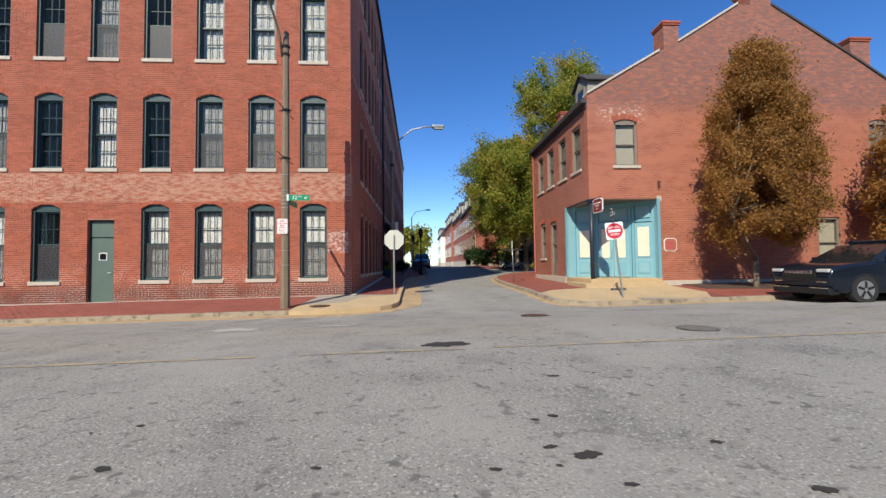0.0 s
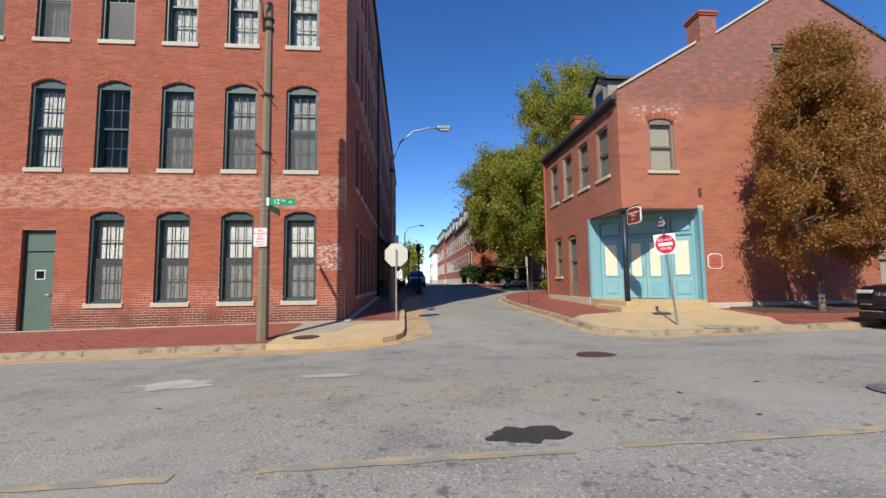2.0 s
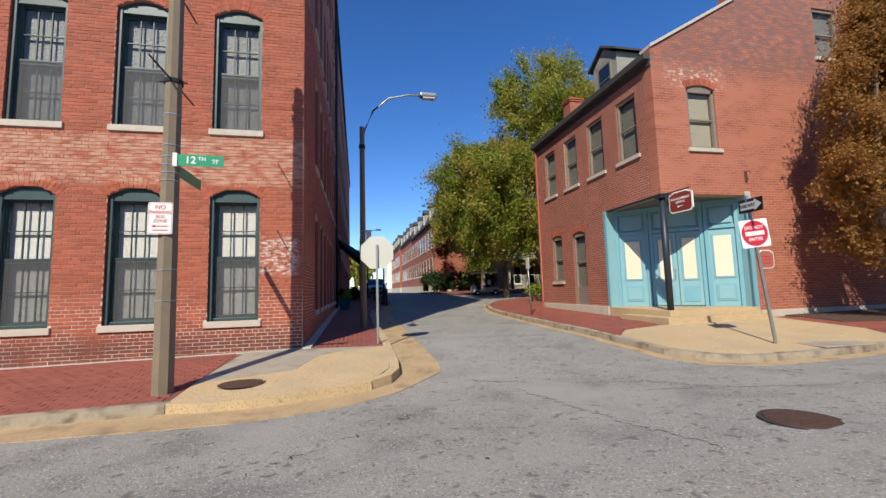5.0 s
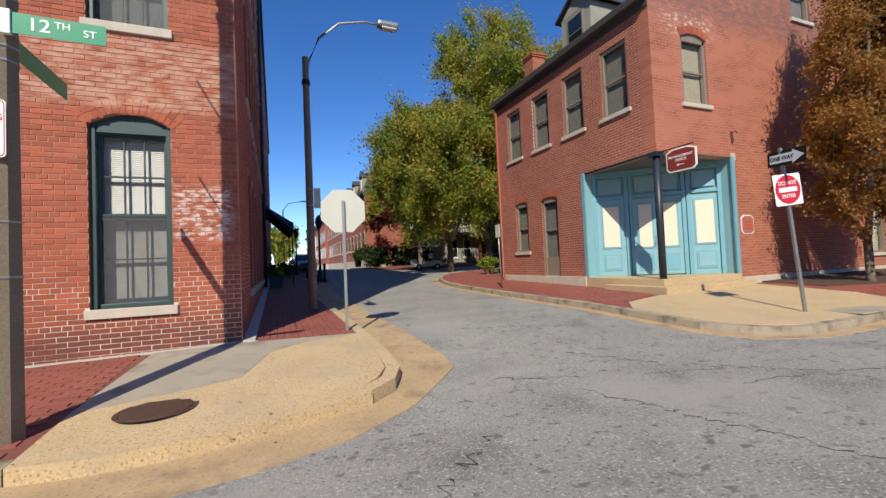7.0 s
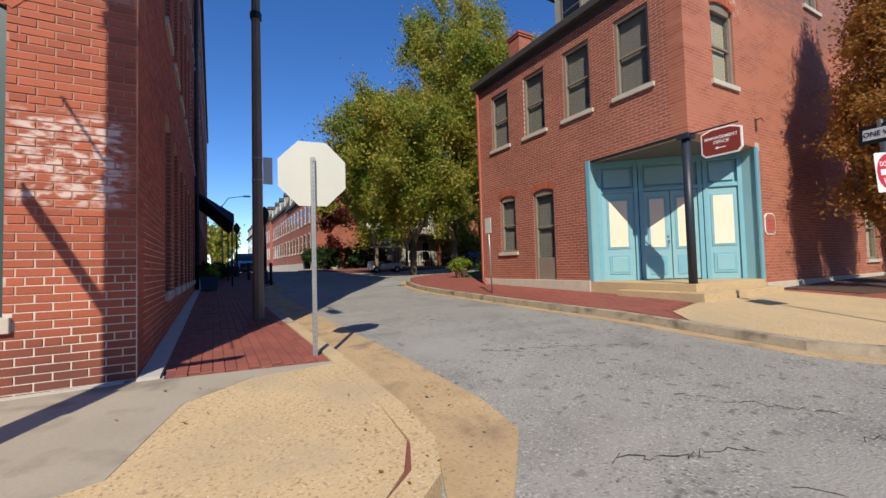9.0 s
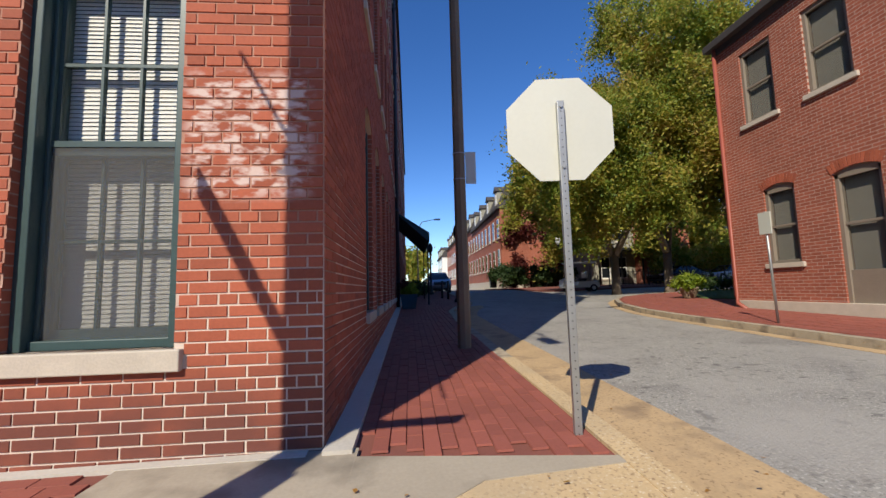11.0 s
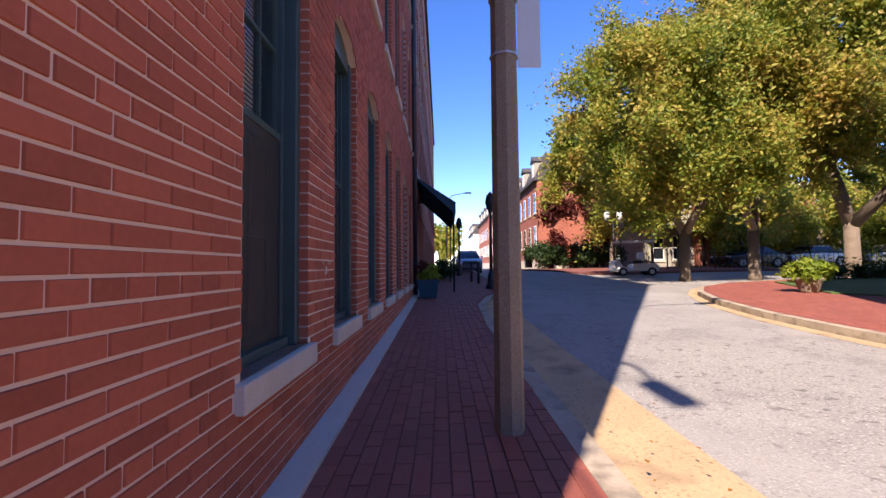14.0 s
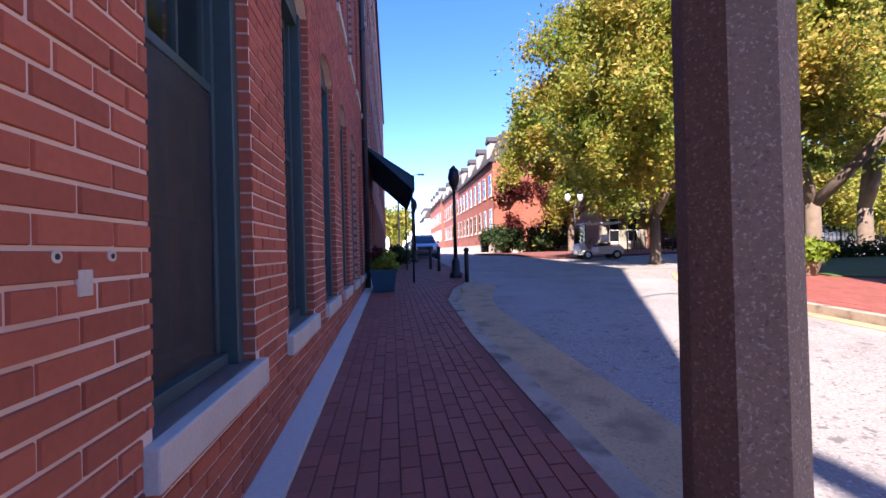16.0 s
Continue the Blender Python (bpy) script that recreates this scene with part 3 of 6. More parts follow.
# ---------- walls with openings ----------
def wall(name, origin, udir, length, z0, z1, holes, thick, mats, pick, label, top=None, cut_u=(), cut_z=()):
    """A wall along udir from origin with its outer face to the right of udir. holes: (u0, u1, z0, z1, arch rise). pick(u, z) gives the slot
    of mats. top: a roofline z(u)."""
    ux, uy = udir
    nx, ny = uy, -ux
    us = sorted({0, length, *[h[0] for h in holes], *[h[1] for h in holes], *([length * i / 40 for i in range(41)] if top else []), *[u for u in cut_u if 0 < u < length]})
    zs = sorted({z0, z1, *[h[2] for h in holes], *[h[3] for h in holes], *[z for z in cut_z if z0 < z < z1]})
    verts, faces, idx = [], [], []
    def quad(pts, slot):
        b = len(verts)
        verts.extend((origin[0] + ux * u - nx * d, origin[1] + uy * u - ny * d, z) for u, z, d in pts)
        faces.append(tuple(range(b, b + len(pts))))
        idx.append(slot)
    def solid(i, j):
        if not (0 <= i < len(us) - 1 and 0 <= j < len(zs) - 1):
            return False
        u, z = (us[i] + us[i + 1]) / 2, (zs[j] + zs[j + 1]) / 2
        return not any(h[0] < u < h[1] and h[2] < z < h[3] for h in holes)
    for i in range(len(us) - 1):
        for j in range(len(zs) - 1):
            if not solid(i, j):
                continue
            a, b, c, d = us[i], us[i + 1], zs[j], zs[j + 1]
            s = pick((a + b) / 2, (c + d) / 2)
            ta, tb = (top(a), top(b)) if top and j == len(zs) - 2 else (d, d)
            quad([(a, c, 0), (b, c, 0), (b, tb, 0), (a, ta, 0)], s)
            quad([(b, c, thick), (a, c, thick), (a, ta, thick), (b, tb, thick)], s)
            if not solid(i - 1, j):
                quad([(a, c, thick), (a, c, 0), (a, ta, 0), (a, ta, thick)], len(mats) - 1)
            if not solid(i + 1, j):
                quad([(b, c, 0), (b, c, thick), (b, tb, thick), (b, tb, 0)], len(mats) - 1)
            if not solid(i, j + 1):
                quad([(a, ta, 0), (b, tb, 0), (b, tb, thick), (a, ta, thick)], s)
            if not solid(i, j - 1):
                quad([(a, c, thick), (b, c, thick), (b, c, 0), (a, c, 0)], s)
    for u0, u1, za, zb, r in holes:
        if r:
            s, n, mid, hw = pick((u0 + u1) / 2, zb), 10, (u0 + u1) / 2, (u1 - u0) / 2
            zc = [zb - r + r * (1 - ((2 * k / n - 1) ** 2)) for k in range(n + 1)]
            for k in range(n):
                a, b = u0 + 2 * hw * k / n, u0 + 2 * hw * (k + 1) / n
                quad([(a, zc[k], 0), (b, zc[k + 1], 0), (b, zb, 0), (a, zb, 0)], s)
                quad([(a, zc[k], thick), (b, zc[k + 1], thick), (b, zc[k + 1], 0), (a, zc[k], 0)], s)
    me = bpy.data.meshes.new(name)
    me.from_pydata(verts, [], faces)
    for m in mats:
        me.materials.append(m)
    me.polygons.foreach_set("material_index", idx)
    return tagged(new(name, me), label, "wall", kind="structure")


def flat_pick(u, z):
    return 0


# ---------- the mill building ----------
WF, WS, WTOP = 15.49, -2.51, 17.35
OPEN_W, OPEN_S, SILL_T, CROWN, ARCH, STOREY = 0.98, 0.9, 0.13, 2.76, 0.17, 4.05
LV_F = [0.79 + STOREY * k for k in range(4)]
LV_S = [0.84 + STOREY * k for k in range(4)]
FRONT_X = [-3.885 - 1.871 * k for k in range(12)]
SIDE_Y = [18.43 + 1.558 * k for k in range(34)]
F_LEN = 26.0
front_holes = []
for li, z in enumerate(LV_F):
    for k, x in enumerate(FRONT_X):
        u = x - (WS - F_LEN)
        if li == 0 and k == 4:
            front_holes.append((u - 0.46, u + 0.46, 0.02, 2.98, 0))
        else:
            front_holes.append((u - OPEN_W / 2, u + OPEN_W / 2, z, z + CROWN, ARCH))
side_holes = [(y - WF - 0.4 - OPEN_S / 2, y - WF - 0.4 + OPEN_S / 2, z, z + CROWN, ARCH) for z in LV_S for y in SIDE_Y]
BR_F = (F_LEN - 14.5, 12.6)
BR_S = (17.1, 8.6)
def pick_front(u, z):
    return 0 if u > BR_F[0] and z < BR_F[1] else 1
def pick_side(u, z):
    return 0 if u < BR_S[0] and z < BR_S[1] else 1
M_WALL_AX = brick_wall_material("far_brick_front", (0.36, 0.092, 0.048), (0.29, 0.075, 0.04), (0.36, 0.2, 0.15), "x")
wall_front = wall("wall_mill_front", (WS - F_LEN, WF), (1, 0), F_LEN, -0.6, WTOP, front_holes, 0.4, (M_MORTAR, M_WALL_AX), pick_front, "sunlit red brick front wall of the mill building", cut_u=BR_F[:1], cut_z=BR_F[1:])
wall_side = wall("wall_mill_side", (WS, WF + 0.4), (0, 1), 54.1, -0.3, WTOP, side_holes, 0.4, (M_MORTAR, M_WALL_Y), pick_side, "shaded red brick side wall of the mill building", cut_u=BR_S[:1], cut_z=BR_S[1:])
tagged(part("roof_mill", boxm(WS - F_LEN, WS - 0.1, WF + 0.1, WF + 54.4, WTOP - 0.4, WTOP - 0.2), M_ROOF), "flat dark roof of the mill building", "roof", kind="structure")
tagged(part("cornice_mill", boxm(WS - 0.2, WS + 0.16, WF - 0.1, WF + 54.6, WTOP, WTOP + 0.16), M_ROOF), "dark coping along the roof edge", "coping", kind="structure")
for nm, b in (("wall_mill_back", (WS - F_LEN, WS, WF + 54.1, WF + 54.5, 0, WTOP)), ("wall_mill_west", (WS - F_LEN, WS - F_LEN + 0.4, WF + 0.41, WF + 54, -0.5, WTOP))):
    tagged(part(nm, boxm(*b), M_WALL_AX), "plain red brick wall of the mill building", "wall", kind="structure")
# inner floors and partitions, their dimness put into the near-black colour
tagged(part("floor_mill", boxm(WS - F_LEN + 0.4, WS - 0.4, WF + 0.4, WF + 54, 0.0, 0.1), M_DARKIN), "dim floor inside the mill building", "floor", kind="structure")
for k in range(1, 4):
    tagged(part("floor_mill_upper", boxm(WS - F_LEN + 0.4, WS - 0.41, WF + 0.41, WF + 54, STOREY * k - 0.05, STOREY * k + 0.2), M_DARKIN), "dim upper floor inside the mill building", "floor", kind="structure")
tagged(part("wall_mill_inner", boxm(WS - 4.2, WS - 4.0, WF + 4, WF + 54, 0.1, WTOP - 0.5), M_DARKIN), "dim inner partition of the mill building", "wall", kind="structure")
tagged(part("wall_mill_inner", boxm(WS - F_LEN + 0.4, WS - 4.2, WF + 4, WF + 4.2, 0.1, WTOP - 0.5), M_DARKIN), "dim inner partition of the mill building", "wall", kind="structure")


def arch_z(u, w, crown, r):
    return crown - r * (2 * u / w) ** 2


def mill_window(label, upper, lower, screen=None, w=OPEN_W):
    """A tall double-hung sash window, facing -y, its sill line at z 0 and its face at y 0."""
    th = thing("window", (0, -50, 0), label, "window", kind="structure")
    h = CROWN
    part("window_sill", boxm(-w / 2 - 0.055, w / 2 + 0.055, -0.05, 0.2, -SILL_T, 0.0, bevel=0.008), M_STONE, th, "pale limestone sill")
    fr = part("window_frame", boxm(-w / 2, -w / 2 + 0.07, 0.055, 0.3, 0.001, h - ARCH, bevel=0.006), M_GREEN, th, "dark green wooden frame")
    part("jamb", boxm(w / 2 - 0.07, w / 2, 0.055, 0.3, 0.001, h - ARCH, bevel=0.006), M_GREEN, th)
    for s_ in (-1, 1):
        part("moulding", boxm(*sorted((s_ * (w / 2 - 0.07), s_ * (w / 2 - 0.095))), 0.135, 0.3, 0.06, h - ARCH - 0.1, bevel=0.006), M_GREEN, th)
    part("bottom_rail", boxm(-w / 2 + 0.07, w / 2 - 0.07, 0.1, 0.3, 0.001, 0.06, bevel=0.006), M_GREEN, th)
    n = 10
    pts = [(-w / 2, h - ARCH - 0.1), (w / 2, h - ARCH - 0.1)] + [(w / 2 - w * k / n, arch_z(w / 2 - w * k / n, w, h, ARCH)) for k in range(n + 1)]
    part("arched_head", prism(pts, "y", 0.075, 0.29), M_GREEN, th)
    mid, top = 1.27, h - ARCH - 0.1
    a, b = -w / 2 + 0.07, w / 2 - 0.07
    for nm, zz0, zz1, d, bl in (("lower_sash", 0.06, mid + 0.03, 0.22, lower), ("upper_sash", mid - 0.02, top, 0.17, upper)):
        bm = bmesh.new()
        quadbox(bm, a, b, d, d + 0.045, zz0, zz0 + 0.06)
        quadbox(bm, a, b, d, d + 0.045, zz1 - 0.05, zz1)
        quadbox(bm, a, a + 0.05, d, d + 0.045, zz0 + 0.06, zz1 - 0.05)
        quadbox(bm, b - 0.05, b, d, d + 0.045, zz0 + 0.06, zz1 - 0.05)
        sash = part(nm, bm, M_GREEN, th)
        g0, g1, q0, q1 = a + 0.05, b - 0.05, zz0 + 0.06, zz1 - 0.05
        for k in (1, 2):
            x = g0 + (g1 - g0) * k / 3
            part("muntin", boxm(x - 0.009, x + 0.009, d + 0.004, d + 0.041, q0, q1), M_GREEN, sash)
        zz = (q0 + q1) / 2
        part("muntin", boxm(g0, g1, d + 0.002, d + 0.043, zz - 0.011, zz + 0.011), M_GREEN, sash)
        pane = part("pane", boxm(g0, g1, d + 0.018, d + 0.024, q0, q1), M_GLASS, sash)
        pane.visible_shadow = False
        if bl == "dark":
            continue
        bm = bmesh.new()
        mat = {"white": M_BLINDW, "ivory": M_BLIND, "grey": M_BLINDG}[bl]
        m = int((zz1 - zz0) / 0.03)
        for k in range(m):
            z = zz0 + (zz1 - zz0) * (k + 0.5) / m
            v = [bm.verts.new(p) for p in ((a, d + 0.1, z - 0.0155), (b, d + 0.1, z - 0.0155), (b, d + 0.109, z + 0.0135), (a, d + 0.109, z + 0.0135))]
            bm.faces.new(v)
        part("blind", bm, mat, th)
    if screen:
        part("insect_screen", boxm(a, b, 0.15, 0.153, 0.06, mid + 0.03), screen, th, "dark insect screen")
        part("screen_rail", boxm(a, b, 0.145, 0.165, mid + 0.03, mid + 0.07), M_GREEN, th)
    return th


KINDS = [mill_window("tall dark green sash window with white blinds and a lower screen", "white", "white", M_MESH),
         mill_window("tall dark green sash window with dark rooms behind", "dark", "dark"),
         mill_window("tall dark green sash window with grey blinds and a lower screen", "grey", "grey", M_MESH),
         mill_window("tall dark green sash window with white blinds doubling as sky reflection", "white", "white"),
         mill_window("tall dark green sash window with a dark lower screen", "dark", "dark", M_SCREEN)]
SIDE_KINDS = [mill_window("tall dark green sash window with a dark insect screen", "dark", "dark", M_SCREEN, OPEN_S),
              mill_window("tall dark green sash window with pale blinds above a screen", "grey", "dark", M_SCREEN, OPEN_S),
              mill_window("tall dark green sash window with lowered grey blinds", "grey", "grey", None, OPEN_S)]
# upper rows: white blinds also stand in for pale sky reflected in the panes
pattern = ((0, 0, 0, 0, 0, 4, 0, 4, 0, 4, 1, 4), (2, 2, 2, 1, 3, 1, 2, 1, 0, 0, 1, 1), (3, 3, 3, 4, 2, 4, 1, 0, 1, 0, 1, 1), (1,) * 12)
for li, z in enumerate(LV_F):
    for k, x in enumerate(FRONT_X):
        if not (li == 0 and k == 4) and li < 3:
            tagged(copy_thing(KINDS[pattern[li][k]], pose(x, WF, z)), group="windows of the mill front")
for li, z in enumerate(LV_S):
    for k, y in enumerate(SIDE_Y):
        if k < 16 or li % 2 == 0:
            tagged(copy_thing(SIDE_KINDS[(1, 0, 1)[k] if k < 3 and li == 0 else (0, 1, 0, 2)[(k * 3 + li) % 4]], pose(WS, y, z, 0, 0, 90)), group="windows of the mill side")
for kk in KINDS + SIDE_KINDS:
    for o in (*kk.children_recursive, kk):
        bpy.data.objects.remove(o)

# painted steel door in the front
dx = FRONT_X[4]
door = thing("door_1", (dx, WF, 0.02), "closed sage green steel door with a small window", "door", kind="structure")
part("door_leaf", boxm(-0.42, 0.42, 0.14, 0.19, 0.02, 2.3, bevel=0.005), M_DOOR, door)
part("transom_panel", boxm(-0.42, 0.42, 0.13, 0.19, 2.34, 2.9, bevel=0.005), M_DOOR, door)
part("vision_frame", boxm(-0.14, 0.14, 0.125, 0.145, 1.5, 1.78, bevel=0.004), M_WHITE, door, "pale frame of the small window")
part("vision_pane", boxm(-0.11, 0.11, 0.12, 0.13, 1.53, 1.75), M_CARGLASS, door)
part("door_frame", boxm(-0.46, -0.42, 0.1, 0.3, 0, 2.96, bevel=0.004), M_GREEN, door)
part("door_frame", boxm(0.42, 0.46, 0.1, 0.3, 0, 2.96, bevel=0.004), M_GREEN, door)
part("head_frame", boxm(-0.42, 0.42, 0.1, 0.3, 2.9, 2.96, bevel=0.004), M_GREEN, door)
part("handle", tubem([(0.3, 0.14, 1.05), (0.3, 0.08, 1.05), (0.2, 0.08, 1.05)], 0.012, 8), M_STEEL, door, "steel lever handle")

# ---------- the corner house ----------
HX, HY, HN = 6.62, 15.66, 23.15
def gable_top(u):
    pts = ((0, 7.85), (3.0, 9.62), (3.8, 10.02), (6.35, 11.62), (7.78, 11.62), (11.1, 9.6), (12.6, 8.6), (14.0, 7.7))
    for (a, za), (b, zb) in zip(pts, pts[1:]):
        if a <= u <= b + 1e-6:
            return za + (zb - za) * (u - a) / (b - a)
    return 7.7


south_holes = [(0, 2.83, 0, 3.72, 0), (1.07, 2.0, 5.02, 6.86, 0.12), (5.9, 6.85, 8.1, 9.72, 0), (9.35, 10.3, 0.95, 2.95, 0), (11.75, 12.65, 5.0, 6.95, 0.12)]
low = [h for h in south_holes if h[3] < 7.5]
wall("wall_house_south", (HX, HY), (1, 0), 14.0, 0.0, 7.6, low, 0.35, (M_WALL_BX,), flat_pick, "sunlit weathered red brick gable wall of the corner house")
gb = bmesh.new()
def gable_piece(u0, u1, zlo, zhi=None):
    n = max(1, int((u1 - u0) / 0.4))
    for i in range(n):
        a, b = u0 + (u1 - u0) * i / n, u0 + (u1 - u0) * (i + 1) / n
        za, zb = (zhi, zhi) if zhi else (gable_top(a), gable_top(b))
        v = [gb.verts.new((HX + u, HY + d, z)) for d in (0, 0.35) for u, z in ((a, zlo), (b, zlo), (b, zb), (a, za))]
        for f in ((0, 1, 2, 3), (5, 4, 7, 6), (3, 2, 6, 7), (0, 3, 7, 4), (1, 5, 6, 2), (0, 4, 5, 1)):
            gb.faces.new([v[k] for k in f])
for a, b in ((0, 3.0), (3.0, 3.8), (3.8, 5.9), (6.85, 7.78), (7.78, 11.1), (11.1, 12.6), (12.6, 14.0)):
    gable_piece(a, b, 7.6)
gable_piece(5.9, 6.85, 7.6, 8.1)
gable_piece(5.9, 6.35, 9.72)
gable_piece(6.35, 6.85, 9.72)
tagged(part("wall_house_gable", gb, M_WALL_BX), "red brick stepped gable of the corner house", "wall", kind="structure")
for i, (a, b) in enumerate(((0, 3.0), (3.8, 6.35), (7.78, 11.1), (11.1, 14.0))):
    bm = prism([(HX + a, gable_top(a)), (HX + b, gable_top(b)), (HX + b, gable_top(b) + 0.09), (HX + a, gable_top(a) + 0.09)], "y", HY - 0.05, HY + 0.4)
    tagged(part("gable_coping", bm, (M_STONE, M_STONE, M_ROOF, M_ROOF)[i]), "thin coping along the sloping gable edge", "coping", kind="structure")
WEST_UP = (16.87, 18.55, 20.22, 21.92)
def wu(y):
    return HN - y
west_holes = [(wu(HY + 2.67), HN - HY - 0.35, 0, 3.72, 0)] + [(wu(y + 0.46), wu(y - 0.46), 5.05, 6.92, 0) for y in WEST_UP] + [(wu(22.05), wu(21.25), 1.5, 3.36, 0.1), (wu(20.4), wu(19.53), 0.45, 3.3, 0.1)]
wall("wall_house_west", (HX, HN), (0, -1), HN - HY - 0.35, 0.0, 7.6, west_holes, 0.35, (M_WALL_BY,), flat_pick, "red brick street wall of the corner house")
tagged(part("wall_house_north", boxm(HX + 0.35, HX + 14, HN - 0.35, HN, 0, 7.6), M_WALL_BX), "plain red brick back wall of the corner house", "wall", kind="structure")
tagged(part("wall_house_east", boxm(HX + 13.65, HX + 14, HY + 0.35, HN - 0.35, 0, 7.6), M_WALL_BY), "plain red brick end wall of the corner house", "wall", kind="structure")
tagged(part("ceiling_house", boxm(HX + 0.35, HX + 13.65, HY + 0.35, HN - 0.35, 3.72, 3.9), M_PORCH), "grey porch ceiling, coloured darker for its shade, and floor over the recess", "ceiling", kind="structure")
tagged(part("roof_house", prism([(HX - 0.2, 7.55), (HX + 7.0, 11.45), (HX + 14.2, 7.55), (HX + 14.2, 7.7), (HX + 7.0, 11.6), (HX - 0.2, 7.7)], "y", HY + 0.36, HN + 0.15), M_ROOF), "dark shingled pitched roof of the corner house", "roof", kind="structure")
# partitions coloured near black, so the rooms read as unlit
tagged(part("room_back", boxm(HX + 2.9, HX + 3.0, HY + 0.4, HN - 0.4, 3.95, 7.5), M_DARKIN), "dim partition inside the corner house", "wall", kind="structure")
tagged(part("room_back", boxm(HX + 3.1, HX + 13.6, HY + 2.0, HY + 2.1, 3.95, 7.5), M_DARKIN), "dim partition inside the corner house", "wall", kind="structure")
gut = thing("gutter", (HX - 0.1, HY, 7.5), "dark eaves gutter with a brick-red downpipe", "gutter")
part("trough", prism([(-0.12, 0), (0.08, 0), (0.08, 0.14), (-0.14, 0.14)], "y", -0.02, HN - HY + 0.15), M_ROOF, gut)
part("fascia", boxm(0.06, 0.1, 0, HN - HY, -0.16, 0.0), M_ROOF, gut)
part("downpipe", tubem([(0.03, HN - HY - 0.05, 0), (0.03, HN - HY - 0.05, -6.75), (-0.02, HN - HY - 0.15, -6.95), (-0.1, HN - HY - 0.55, -7.12)], 0.05, 10), M_PIPE, gut, "brick-red downpipe")
tagged(part("foundation_house", boxm(HX - 0.05, HX + 0.3, HY + 2.65, HN + 0.03, -0.1, 0.62, bevel=0.01), M_STONE), "pale concrete plinth under the street wall", "plinth", kind="structure")
tagged(part("foundation_house_south", boxm(HX + 2.85, HX + 14, HY - 0.05, HY + 0.3, -0.1, 0.5, bevel=0.01), M_STONE), "pale concrete plinth under the gable wall", "plinth", kind="structure")


def house_window(w, h, r, label, mat, blind, lowpanel=0.0):
    """A sash window with brickmould, its face at y 0 looking to -y and its sill line at z 0."""
    th = thing("window", (0, -50, 0), label, "window", kind="structure")
    if not lowpanel:
        part("window_sill", boxm(-w / 2 - 0.09, w / 2 + 0.09, -0.06, 0.12, -0.11, 0.0, bevel=0.008), M_STONE, th, "pale stone sill")
    n = 8
    outer = [(-w / 2, 0.001), (w / 2, 0.001)] + [(w / 2 - w * k / n, arch_z(w / 2 - w * k / n, w, h, r)) for k in range(n + 1)]
    for nm, b in (("jamb", (-w / 2, -w / 2 + 0.08, 0.04, 0.16, 0.001, h - r)), ("jamb", (w / 2 - 0.08, w / 2, 0.04, 0.16, 0.001, h - r)), ("bottom_rail", (-w / 2 + 0.08, w / 2 - 0.08, 0.05, 0.16, 0.001, 0.07))):
        part(nm, boxm(*b, bevel=0.006), mat, th)
    top = [(-w / 2, h - r - 0.09), (w / 2, h - r - 0.09)] + outer[2:]
    part("head", prism(top, "y", 0.04, 0.16), mat, th)
    a, b, c, d = -w / 2 + 0.08, w / 2 - 0.08, 0.07 + lowpanel, h - r - 0.09
    mid = (c + d) / 2
    if lowpanel:
        part("lower_panel", boxm(a, b, 0.07, 0.12, 0.07, c, bevel=0.004), mat, th)
    part("meeting_rail", boxm(a, b, 0.075, 0.13, mid - 0.025, mid + 0.025, bevel=0.004), mat, th)
    for nm, z0, z1, y in (("lower_pane", c, mid - 0.025, 0.12), ("upper_pane", mid + 0.025, d, 0.09)):
        p = part(nm, boxm(a, b, y, y + 0.006, z0, z1), M_GLASSD, th)
        p.visible_shadow = False
    part("blind", boxm(a, b, 0.17, 0.176, c, d), blind, th)
    return th


M_SHADE = material("grey_roller_shade", (0.34, 0.32, 0.28), 0.8, var=0.1, scale=2, fine=15, bump=0)
hw = house_window(0.92, 1.87, 0.0, "taupe sash window with a drawn grey shade", M_TAUPE, M_SHADE)
for y in WEST_UP:
    tagged(copy_thing(hw, pose(HX, y, 5.05, 0, 0, -90)), group="upper windows of the corner house")
for o in (*hw.children_recursive, hw):
    bpy.data.objects.remove(o)
for w, h, r, lab, bl, lp, m in ((0.93, 1.84, 0.12, "taupe sash window with a pale blind in the gable wall", M_BLIND, 0, pose(HX + 1.535, HY, 5.02)),
                                (0.95, 1.62, 0, "pale framed attic window in the gable", M_SHADE, 0, pose(HX + 6.375, HY, 8.1)),
                                (0.95, 2.0, 0, "pale green framed window behind the tree", M_BLIND, 0, pose(HX + 9.825, HY, 0.95)),
                                (0.9, 1.95, 0.12, "taupe sash window high in the gable wall", M_SHADE, 0, pose(HX + 12.2, HY, 5.0)),
                                (0.8, 1.86, 0.1, "small taupe sash window beside the porch", M_SHADE, 0, pose(HX, 21.65, 1.5, 0, 0, -90)),
                                (0.87, 2.85, 0.1, "blocked taupe doorway with a window above a panel", M_SHADE, 0.75, pose(HX, 19.965, 0.45, 0, 0, -90))):
    q = house_window(w, h, r, lab, M_TAUPE, bl, lp)
    q.matrix_basis = m

